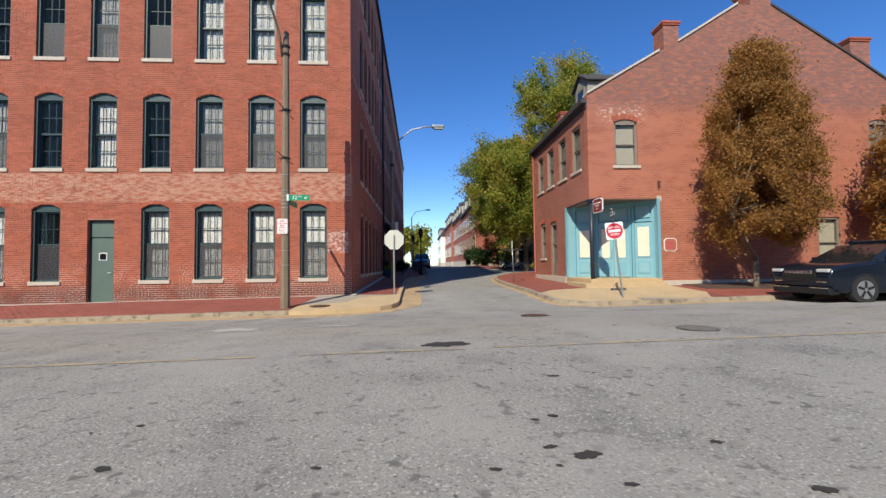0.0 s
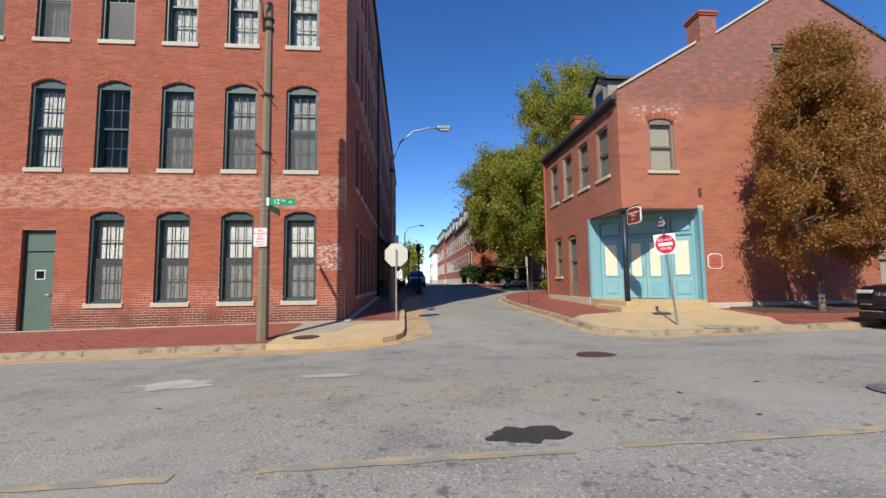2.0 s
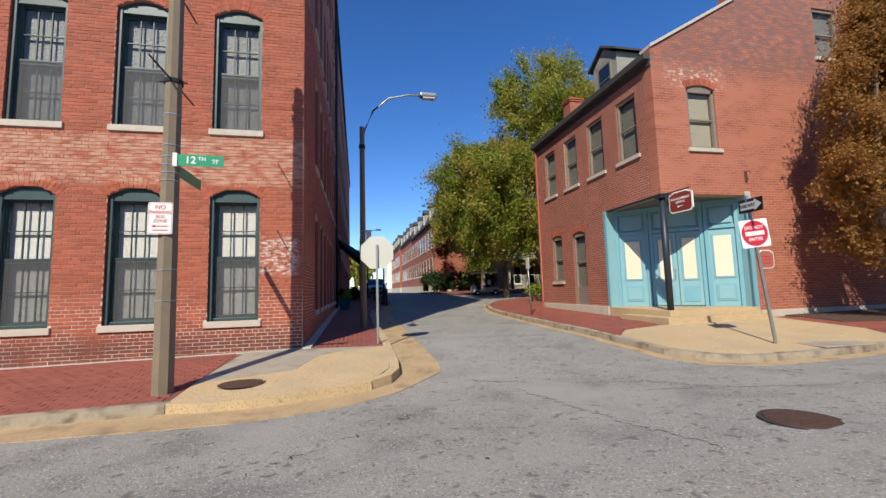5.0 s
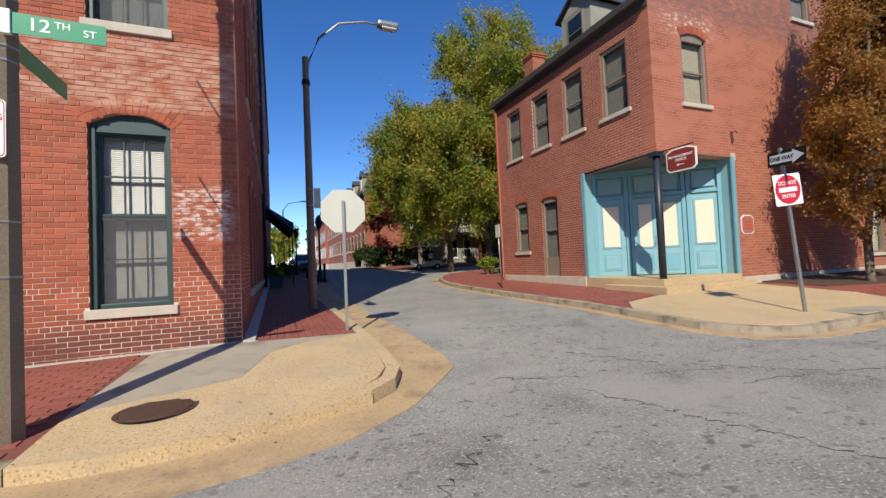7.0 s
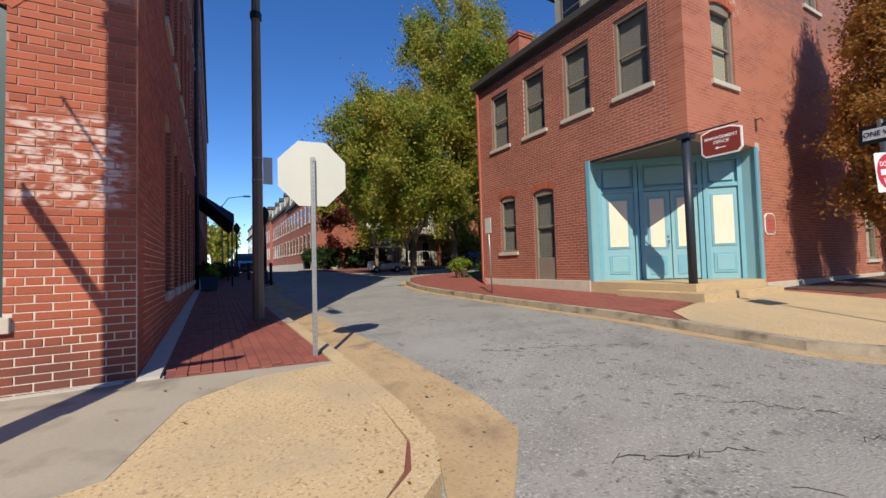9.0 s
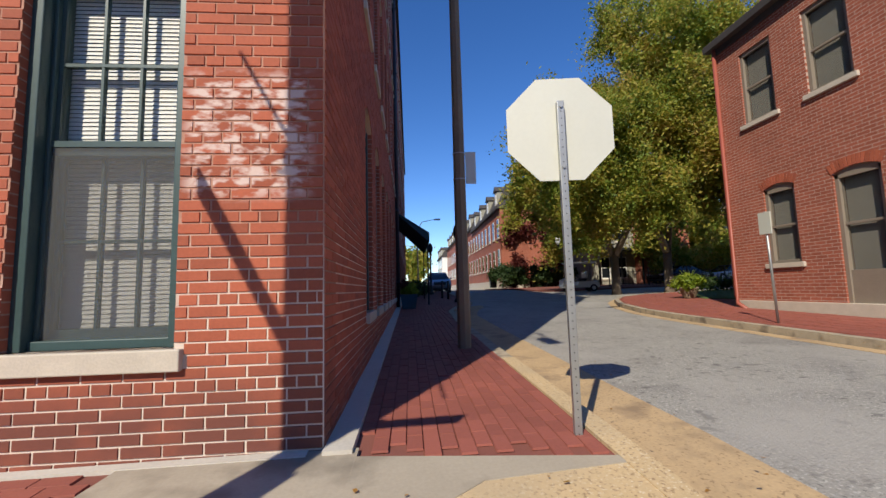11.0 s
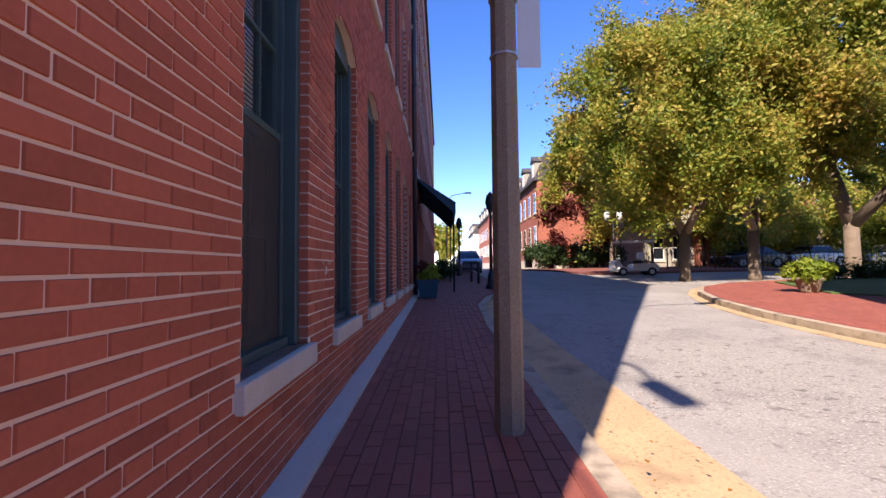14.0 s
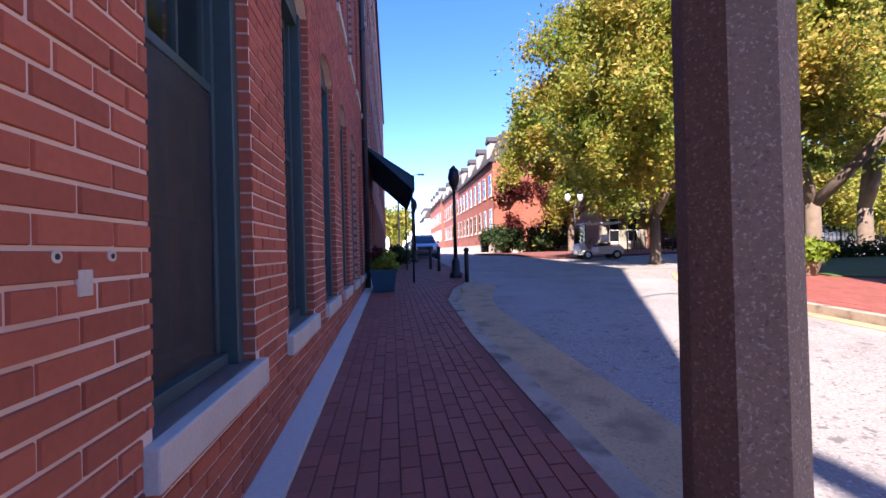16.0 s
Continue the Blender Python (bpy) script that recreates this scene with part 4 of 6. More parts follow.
# arches of brick over the house's windows
def brick_arch(cx, w, z, r, m, label, n=13, hgt=0.2):
    th = thing("brick_arch", (0, 0, 0), label, "brick arch")
    th.matrix_basis = m
    R = (w * w / 4 + r * r) / (2 * r)
    half = math.asin(w / 2 / R)
    for k in range(n):
        a = -half + 2 * half * (k + 0.5) / n
        s = half / n * R * 0.86
        bm = boxm(-s, s, -0.012, 0.05, 0, hgt)
        bm.transform(Matrix.Translation((0, 0, z + r - R)) @ Matrix.Rotation(a, 4, "Y") @ Matrix.Translation((0, 0, R)))
        part("brick", bm, M_BRICK, th)
    return th


brick_arch(0, 0.85, 3.26, 0.1, pose(HX, 21.65, 0, 0, 0, -90), "flat brick arch over the small window")
brick_arch(0, 0.92, 3.2, 0.1, pose(HX, 19.965, 0, 0, 0, -90), "flat brick arch over the blocked doorway")
brick_arch(0, 0.98, 6.74, 0.12, pose(HX + 1.535, HY, 0), "weathered brick arch over the gable window")

# chimneys and dormer
def chimney(x0, x1, y0, y1, z0, z1, label):
    th = thing("chimney", ((x0 + x1) / 2, (y0 + y1) / 2, z0), label, "chimney")
    w, d, h = (x1 - x0) / 2, (y1 - y0) / 2, z1 - z0
    part("brick_shaft", boxm(-w, w, -d, d, 0, h - 0.16), M_WALL_BX, th)
    part("cap_course", boxm(-w - 0.04, w + 0.04, -d - 0.04, d + 0.04, h - 0.16, h - 0.08, bevel=0.01), M_BRICK, th)
    part("cap", boxm(-w - 0.07, w + 0.07, -d - 0.07, d + 0.07, h - 0.08, h, bevel=0.01), M_BRICK, th)


chimney(9.83, 10.46, HY + 0.001, HY + 0.7, 9.3, 10.85, "red brick chimney on the gable slope")
chimney(13.5, 14.4, HY + 0.001, HY + 0.8, 11.3, 12.4, "wide red brick chimney at the ridge")
chimney(17.75, 18.6, HY + 0.001, HY + 0.7, 9.0, 10.35, "red brick chimney on the far gable slope")
chimney(8.0, 8.6, 22.4, 23.0, 8.0, 9.7, "red brick chimney behind the eaves")
dm = thing("dormer", (8.2, 20.0, 8.3), "grey shingled roof dormer with a small window", "dormer")
part("cheek_body", boxm(0, 2.6, -0.75, 0.75, 0, 1.75), M_DORMER, dm)
part("dormer_roof", prism([(-0.95, 1.72), (0, 2.3), (0.95, 1.72), (0.95, 1.8), (0, 2.4), (-0.95, 1.8)], "x", -0.15, 3.2), M_ROOF, dm)
part("front_gable", prism([(-0.75, 1.7), (0.75, 1.7), (0, 2.28)], "x", -0.01, 0.1), M_DORMER, dm)
wd = part("window_frame", boxm(-0.04, 0.03, -0.42, 0.42, 0.35, 1.6, bevel=0.006), M_TAUPE, dm)
part("pane", boxm(-0.05, -0.04, -0.34, 0.34, 0.43, 0.95), M_CARGLASS, wd)
part("pane", boxm(-0.05, -0.04, -0.34, 0.34, 1.0, 1.52), M_CARGLASS, wd)

# the corner porch
P0, P1 = Vector((6.98, 18.3)), Vector((9.42, 16.02))
PL = (P1 - P0).length
ang = math.degrees(math.atan2(P1.y - P0.y, P1.x - P0.x))
PZ = 0.62
tagged(part("porch_floor", prism([(HX - 0.02, HY + 2.66), (HX - 0.02, HY - 0.02), (HX + 2.84, HY - 0.02), (HX + 2.84, HY + 0.6), (HX + 0.6, HY + 2.66)], "z", -0.1, PZ - 0.02, bevel=0.01), M_CONC), "raised tan concrete porch floor", "porch floor", kind="structure")
tagged(part("porch_step", prism([(HX - 0.36, HY + 1.6), (HX - 0.36, HY - 0.36), (HX + 2.84, HY - 0.36), (HX + 2.84, HY - 0.03), (HX - 0.03, HY - 0.03), (HX - 0.03, HY + 1.6)], "z", -0.1, 0.44, bevel=0.01), M_CONC), "tan concrete step round the corner porch", "step", kind="structure")
sf = thing("shopfront", (P0.x, P0.y, PZ - 0.02), "pale blue panelled wooden shopfront with double doors", "shopfront", turn=ang)
H3 = 3.12
def sf_box(nm, u0, u1, z0, z1, y0=0.0, y1=0.08, mat=M_TEAL, parent=None, lab="", bev=0.006):
    return part(nm, boxm(u0, u1, y0, y1, z0, z1, bevel=bev), mat, parent or sf, lab)
sf_box("back_board", 0, PL, 0, H3, 0.08, 0.14)
for u in (0.0, 0.88, 1.0, 2.36, 2.48, PL - 0.1):
    sf_box("pilaster", u, u + 0.1, 0, H3, -0.03, 0.08, M_TEAL2)
sf_box("transom_bar", 0.1, PL - 0.1, 2.28, 2.38, -0.02, 0.08, M_TEAL2)
sf_box("head_board", 0.1, PL - 0.1, 2.95, H3, -0.02, 0.08, M_TEAL2)
for u0, u1 in ((0.1, 0.88), (2.58, PL - 0.1)):
    pn = sf_box("side_panel", u0, u1, 0, 2.28, 0.03, 0.079)
    c = (u0 + u1) / 2
    sf_box("window_trim", c - 0.27, c + 0.27, 0.82, 2.12, 0.012, 0.035, M_TEAL2, pn)
    sf_box("pane", c - 0.22, c + 0.22, 0.87, 2.07, 0.0, 0.011, M_BLIND, pn, "pale papered pane", 0.002)
    sf_box("raised_panel", c - 0.25, c + 0.25, 0.16, 0.66, 0.012, 0.035, M_TEAL2, pn)
    sf_box("panel_field", c - 0.19, c + 0.19, 0.22, 0.6, 0.0, 0.013, M_TEAL, pn)
for i, (u0, u1) in enumerate(((1.1, 1.72), (1.74, 2.36))):
    dl = sf_box("door", u0, u1, 0.03, 2.26, 0.02, 0.07)
    c = (u0 + u1) / 2
    sf_box("door_trim", c - 0.22, c + 0.22, 0.78, 2.12, 0.006, 0.025, M_TEAL2, dl)
    sf_box("pane", c - 0.17, c + 0.17, 0.83, 2.07, -0.006, 0.005, M_BLIND, dl, "pale papered pane", 0.002)
    sf_box("raised_panel", c - 0.2, c + 0.2, 0.14, 0.62, 0.006, 0.025, M_TEAL2, dl)
    if i == 0:
        part("handle", tubem([(u1 - 0.06, 0.02, 1.0), (u1 - 0.06, -0.05, 1.0), (u1 - 0.06, -0.05, 0.88)], 0.014, 8), M_STEEL, dl, "steel door handle")
        part("lock", tubem([(u1 - 0.06, 0.02, 1.12), (u1 - 0.06, -0.02, 1.12)], 0.028, 12), M_STEEL, dl)
for u0, u1 in ((0.1, 0.88), (1.1, 2.36), (2.58, PL - 0.1)):
    sf_box("transom_panel", u0 + 0.06, u1 - 0.06, 2.44, 2.9, 0.03, 0.079)
part("jamb_board", boxm(-0.03, 0.03, -0.36, 0.02, 0, H3), M_TEAL, sf).matrix_basis = pose(-0.02, 0, 0, 0, 0, -ang - 90 + 0)
jb = thing("porch_jamb", (HX + 2.8, HY, PZ - 0.02), "pale blue board lining the porch opening", "jamb board")
part("board", boxm(-0.02, 0.028, 0.0, 0.42, 0, H3), M_TEAL, jb)
part("board_edge", boxm(-0.09, 0.028, -0.02, 0.03, 0, H3, bevel=0.005), M_TEAL2, jb)
jb = thing("porch_jamb", (HX, HY + 2.65, PZ - 0.02), "pale blue board lining the porch opening", "jamb board")
part("board", boxm(0.0, 0.42, -0.02, 0.018, 0, H3), M_TEAL, jb)
part("board_edge", boxm(-0.02, 0.03, -0.1, 0.018, 0, H3, bevel=0.005), M_TEAL2, jb)
pp = thing("porch_post", (6.74, 15.78, 0.44), "dark navy round iron porch post", "post")
part("shaft", tubem([(0, 0, 0.14), (0, 0, 3.2)], 0.085, 18), M_POST, pp)
part("base", tubem([(0, 0, -0.3), (0, 0, 0.1), (0, 0, 0.16)], [0.11, 0.11, 0.09], 18), M_POST, pp)
part("capital", boxm(-0.13, 0.13, -0.13, 0.13, 3.16, 3.279, bevel=0.01), M_POST, pp)
tagged(part("porch_beam", boxm(HX + 0.02, HX + 0.2, HY + 0.2, HY + 2.6, 3.7, 3.719), M_POST), "dark steel lintel over the porch opening", "lintel", kind="structure")

# hanging office sign, facing along the wide street
os_ = thing("hanging_sign", (6.7, 15.08, 3.37), "maroon hanging sign board with a white border", "sign", turn=-86)
def plate(hw_, hh, cut):
    return [(-hw_ + cut, -hh), (hw_ - cut, -hh), (hw_, -hh + cut), (hw_, hh - cut), (hw_ * 0.5, hh), (-hw_ * 0.5, hh), (-hw_, hh - cut), (-hw_, -hh + cut)]
part("border_board", prism(plate(0.36, 0.27, 0.07), "y", -0.02, 0.02, 0.004), M_WHITE, os_, "white sign border")
part("face", prism(plate(0.33, 0.24, 0.06), "y", -0.026, 0.026, 0.002), M_MAROON, os_)
lettering("MANAGEMENT", 0.085, M_WHITE, os_, pose(0, -0.028, 0.08, 90))
lettering("OFFICE", 0.085, M_WHITE, os_, pose(0, -0.028, -0.01, 90))
part("arrow_shaft", boxm(-0.07, 0.08, -0.03, -0.026, -0.128, -0.112), M_WHITE, os_)
part("arrow_head", prism([(-0.11, -0.12), (-0.055, -0.09), (-0.055, -0.15)], "y", -0.03, -0.026), M_WHITE, os_)
part("bracket", tubem([(0.3, 0.0, 0.3), (-0.3, 0.0, 0.3), (-0.58, 0.0, 0.3)], 0.015, 8), M_BLACK, os_)
part("hanger", tubem([(0.15, 0.0, 0.25), (0.15, 0.0, 0.3)], 0.006, 6), M_BLACK, os_)
pq = thing("wall_plaque", (9.82, HY, 1.9), "small red wall plaque with a white rim", "plaque")
part("rim", prism(plate(0.26, 0.26, 0.08), "y", -0.02, 0.0, 0.003), M_WHITE, pq)
part("face", prism(plate(0.235, 0.235, 0.075), "y", -0.026, -0.02), material("faded_red_plaque", (0.4, 0.13, 0.1), 0.6, var=0.1, scale=5, fine=40, bump=0.05), pq)
for k in range(3):
    part("text_bar", boxm(-0.14, 0.14, -0.03, -0.026, 0.06 - 0.09 * k, 0.085 - 0.09 * k), M_RED, pq)

wb = thing("wall_bracket", (9.42, HY, 4.25), "small rusty iron bracket fixed to the brick wall", "bracket")
part("plate", boxm(-0.04, 0.04, -0.02, 0.0, -0.16, 0.16, bevel=0.004), M_RUST, wb)
part("arm", tubem([(0, -0.015, 0.12), (0, -0.12, 0.14), (0, -0.16, 0.06)], 0.014, 8), M_RUST, wb)
part("mortar_scar", boxm(-0.09, 0.1, -0.006, 0.0, -0.62, -0.42, bevel=0.002), M_STONE, wb, "pale mortar scar")

# ---------- poles and signs ----------
up_ = thing("utility_pole", (-4.05, 12.82, walk_z(-4.05, 12.82)), "octagonal speckled concrete utility pole with a street light arm", "utility pole")
part("pole_shaft", tubem([(0, 0, -0.05), (0, 0, 8.4)], [0.145, 0.09], 8), M_POLE, up_)
part("pole_cap", tubem([(0, 0, 8.4), (0, 0, 8.5)], [0.095, 0.06], 8), M_BLACK, up_)
part("light_arm", tubem([(-0.1, -0.05, 7.7), (-0.13, -0.2, 8.3), (-0.25, -0.7, 9.0), (-0.5, -1.5, 9.6), (-0.75, -2.4, 9.85)], [0.04, 0.04, 0.037, 0.034, 0.03], 10), M_POLE, up_, "curved lamp arm")
part("lamp_head", boxm(-0.92, -0.68, -3.0, -2.35, 9.8, 9.95, bevel=0.04), M_STEEL, up_)
for z in (7.75, 8.0):
    part("arm_clamp", tubem([(0, 0, z), (0, 0, z + 0.06)], 0.125, 8), M_BLACK, up_)
for z in (3.02, 3.14, 3.25, 3.38, 3.55, 4.02, 1.28, 1.72):
    r = 0.147 - 0.0065 * z
    part("band", tubem([(0, 0, z), (0, 0, z + 0.018)], r + 0.004, 8), M_STEEL, up_)
for z in (4.55, 6.03):
    part("cross_rod", tubem([(0.0, -0.78, z), (0.0, 0.78, z)], 0.013, 8), M_BLACK, up_, "thin black banner rod")
    cl_ = part("rod_clamp", tubem([(0, 0, z - 0.03), (0, 0, z + 0.03)], 0.135, 8), M_BLACK, up_)
    part("clamp_bolt", tubem([(-0.19, -0.02, z), (0.19, -0.02, z)], 0.012, 6), M_BLACK, cl_)
def rounded(hw_, hh, r=0.03, n=4):
    out = []
    for cx, cy, a0 in ((hw_ - r, hh - r, 0), (-hw_ + r, hh - r, 90), (-hw_ + r, -hh + r, 180), (hw_ - r, -hh + r, 270)):
        out += [(cx + r * math.cos(radians(a0 + 90 * k / n)), cy + r * math.sin(radians(a0 + 90 * k / n))) for k in range(n + 1)]
    return out
np_ = thing("no_parking_sign", (-4.1, 12.672, 2.43), "white no parking bus zone sign with red letters", "sign", turn=4)
part("plate", prism(rounded(0.155, 0.23), "y", -0.004, 0.0), M_WHITE, np_)
part("border", prism(rounded(0.148, 0.223), "y", -0.0046, -0.004), M_RED, np_)
part("face", prism(rounded(0.142, 0.217), "y", -0.0055, -0.0046), M_WHITE, np_)
for txt, sz, z, mm in (("NO", 0.085, 0.155, M_RED), ("PARKING", 0.066, 0.082, M_RED), ("BUS", 0.062, 0.018, M_RED), ("ZONE", 0.062, -0.042, M_RED)):
    lettering(txt, sz, mm, np_, pose(0, -0.0065, z, 90))
part("arrow_shaft", boxm(-0.07, 0.1, -0.008, -0.0055, -0.122, -0.108), M_RED, np_)
part("arrow_head", prism([(-0.11, -0.115), (-0.06, -0.093), (-0.06, -0.137)], "y", -0.008, -0.0055), M_RED, np_)
part("text_bar", boxm(-0.09, 0.1, -0.008, -0.0055, -0.178, -0.165), M_RED, np_)
ss = thing("street_name_sign", (-3.62, 12.72, 3.3), "green street name sign with white letters", "sign", turn=3)
part("blade", prism(rounded(0.31, 0.085, 0.012), "y", -0.003, 0.003), M_SGREEN, ss)
lettering("12", 0.15, M_WHITE, ss, pose(-0.13, -0.0045, 0.0, 90))
lettering("TH", 0.08, M_WHITE, ss, pose(0.02, -0.0045, 0.025, 90))
lettering("ST", 0.085, M_WHITE, ss, pose(0.2, -0.0045, -0.01, 90))
part("mount", boxm(-0.36, -0.3, -0.02, 0.02, -0.1, 0.1, bevel=0.004), M_WHITE, ss)
s2 = thing("street_name_sign", (-4.06, 13.5, 3.25), "long street name sign seen from its dark shaded side", "sign", turn=90)
part("blade", prism(rounded(0.54, 0.09, 0.012), "y", -0.003, 0.003), M_SGREEN, s2)
part("mount", boxm(-0.58, -0.53, -0.02, 0.02, -0.1, 0.1, bevel=0.004), M_STEEL, s2)


def perforated_post(parent, h, lean=0.0, w=0.024):
    part("post", boxm(-w, w, -w, w, -0.1, h, bevel=0.004), M_STEEL, parent, "galvanised square post")
    bm = bmesh.new()
    for k in range(int(h / 0.05)):
        for sx in (-1, 1):
            quadbox(bm, *sorted((sx * (w + 0.0005), sx * (w + 0.0012))), -0.0025, 0.0025, 0.05 * k, 0.05 * k + 0.005)
        quadbox(bm, -0.0035, 0.0035, -w - 0.0012, -w - 0.0005, 0.05 * k, 0.05 * k + 0.007)
    tagged(part("punched_strip", bm, M_BLACK, parent), "row of small punched holes", kind="stuff")


st = thing("stop_sign", (-0.935, 15.475, walk_z(-0.935, 15.475)), "stop sign seen from its bare pale metal back", "sign", turn=-7)
perforated_post(st, 2.18)
oct_ = [(0.39 * math.cos(radians(22.5 + 45 * k)), 2.0 + 0.39 * math.sin(radians(22.5 + 45 * k))) for k in range(8)]
part("plate", prism(oct_, "y", 0.03, 0.034), M_SIGNBACK, st, "bare metal octagonal plate")
part("front_face", prism([(x * 0.97, 2.0 + (z - 2.0) * 0.97) for x, z in oct_], "y", 0.034, 0.036), M_RED, st)
for z in (1.72, 2.14):
    part("bolt", tubem([(0, -0.035, z), (0, -0.02, z)], 0.012, 8), M_STEEL, st)

dn = thing("do_not_enter_sign", (6.37, 12.71, walk_z(6.37, 12.71)), "white and red do not enter sign on a leaning post", "sign", turn=-14)
dn.matrix_basis = pose(6.37, 12.71, walk_z(6.37, 12.71), 0, -5.5, -14)
perforated_post(dn, 2.85)
pl = part("square_plate", prism([(x, z + 2.12) for x, z in rounded(0.27, 0.27, 0.03)], "y", -0.031, -0.027), M_WHITE, dn)
part("red_disc", prism([(0.248 * math.cos(2 * math.pi * k / 32), 2.12 + 0.248 * math.sin(2 * math.pi * k / 32)) for k in range(32)], "y", -0.033, -0.031), M_RED, pl)
part("white_bar", boxm(-0.18, 0.18, -0.035, -0.033, 2.08, 2.16), M_WHITE, pl)
lettering("DO NOT", 0.09, M_WHITE, pl, pose(0, -0.0345, 2.232, 90))
lettering("ENTER", 0.09, M_WHITE, pl, pose(0, -0.0345, 2.006, 90))
ow = thing("one_way_sign", (6.15, 12.8, 2.72), "black one way sign with a white arrow", "sign", turn=-38)
ow.matrix_basis = pose(6.09, 12.66, 2.76, 0, 3, -107.5)
part("plate", prism(rounded(0.36, 0.13, 0.02), "y", -0.034, -0.03), M_BLACK, ow)
part("arrow", prism([(-0.31, -0.075), (0.12, -0.075), (0.12, -0.115), (0.33, 0.0), (0.12, 0.115), (0.12, 0.075), (-0.31, 0.075)], "y", -0.036, -0.034), M_WHITE, ow)
lettering("ONE WAY", 0.095, M_BLACK, ow, pose(-0.08, -0.0375, 0.0, 90))
part("clamp", boxm(-0.02, 0.02, -0.03, 0.06, -0.05, 0.05, bevel=0.003), M_STEEL, ow)
ps = thing("small_post_sign", (4.55, 19.8, walk_z(4.55, 19.8)), "slim post with a small sign seen edge-on", "sign")
part("post", tubem([(0, 0, 0), (-0.05, 0, 2.0)], 0.022, 10), M_STEEL, ps)
part("plate", boxm(-0.07, -0.05, -0.13, 0.13, 1.6, 2.0, bevel=0.003), M_SIGNBACK, ps)

# tall street lamp on the west pavement
sl = thing("street_lamp", (-1.195, 18.945, walk_z(-1.195, 18.945)), "tall concrete street lamp with a curved metal arm", "street lamp")
part("pole", tubem([(0, 0, -0.05), (0, 0, 6.2)], [0.1, 0.073], 8), M_POLE, sl)
part("arm", tubem([(0, 0, 5.55), (0.08, 0, 6.1), (0.35, 0, 6.75), (0.85, 0, 7.2), (1.5, 0, 7.36), (1.95, 0, 7.36)], 0.03, 10), M_STEEL, sl)
hd = part("lamp_head", boxm(1.85, 2.42, -0.13, 0.13, 7.3, 7.45, bevel=0.05), M_STEEL, sl)
part("lens", boxm(1.95, 2.36, -0.1, 0.1, 7.25, 7.31, bevel=0.02), M_LENS, hd, "clear lamp lens")
part("arm_collar", tubem([(0, 0, 5.5), (0, 0, 5.62)], 0.1, 8), M_BLACK, sl)
sg = part("sign_plate", boxm(0.1, 0.26, 0.02, 0.025, 2.45, 2.95, bevel=0.002), M_SIGNBACK, sl, "small sign seen from its bare back")
for z in (2.5, 2.9):
    part("strap", tubem([(0, 0, z), (0, 0, z + 0.015)], 0.1, 8), M_STEEL, sg)
# ---------- trees and plants ----------
def leaf_cloud(clumps, count, size, seed, squash=0.8, fill=0.6, airy=False):
    """Many small leaf sprays scattered over and in clumps (x, y, z, radius)."""
    rg = np.random.default_rng(seed)
    c = np.array(clumps, dtype=float)
    wgt = c[:, 3] ** 2
    pick_ = rg.choice(len(c), count, p=wgt / wgt.sum())
    d = rg.normal(size=(count, 3))
    d /= np.linalg.norm(d, axis=1)[:, None]
    r = c[pick_, 3] * (1 - fill * rg.random(count) ** 1.5) * (1 + 0.22 * rg.normal(size=count))
    p = c[pick_, :3] + d * r[:, None] * np.array((1, 1, squash))
    if airy:
        # sprays drawn out along a twig of each clump, thinning outwards
        twig = rg.normal(size=(len(c), 3)) * np.array((1, 1, 0.6)) + np.array((0, 0, 0.9))
        twig /= np.linalg.norm(twig, axis=1)[:, None]
        along = rg.normal(size=count) * c[pick_, 3] * 0.75
        p = c[pick_, :3] + twig[pick_] * along[:, None] + rg.normal(size=(count, 3)) * (c[pick_, 3] * 0.36)[:, None]
    nrm = d + 0.9 * rg.normal(size=(count, 3)) + np.array((0, 0, 0.5))
    nrm /= np.linalg.norm(nrm, axis=1)[:, None]
    t = np.cross(nrm, rg.normal(size=(count, 3)))
    t /= np.linalg.norm(t, axis=1)[:, None]
    b = np.cross(nrm, t)
    s = size * (0.6 + 0.8 * rg.random(count))[:, None]
    v = np.stack((p - t * s, p - b * s * 0.55 + nrm * s * 0.15, p + t * s, p + b * s * 0.55 + nrm * s * 0.15), axis=1).reshape(-1, 3)
    f = np.arange(4 * count).reshape(-1, 4)
    return v.tolist(), f.tolist()


def clumps_in(center, radii, n, r0, r1, seed, low=-1.0):
    rnd_ = random.Random(seed)
    out = []
    while len(out) < n:
        d = Vector((rnd_.uniform(-1, 1), rnd_.uniform(-1, 1), rnd_.uniform(low, 1)))
        if 0.25 < d.length < 1:
            out.append((center[0] + d.x * radii[0], center[1] + d.y * radii[1], center[2] + d.z * radii[2], rnd_.uniform(r0, r1)))
    return out


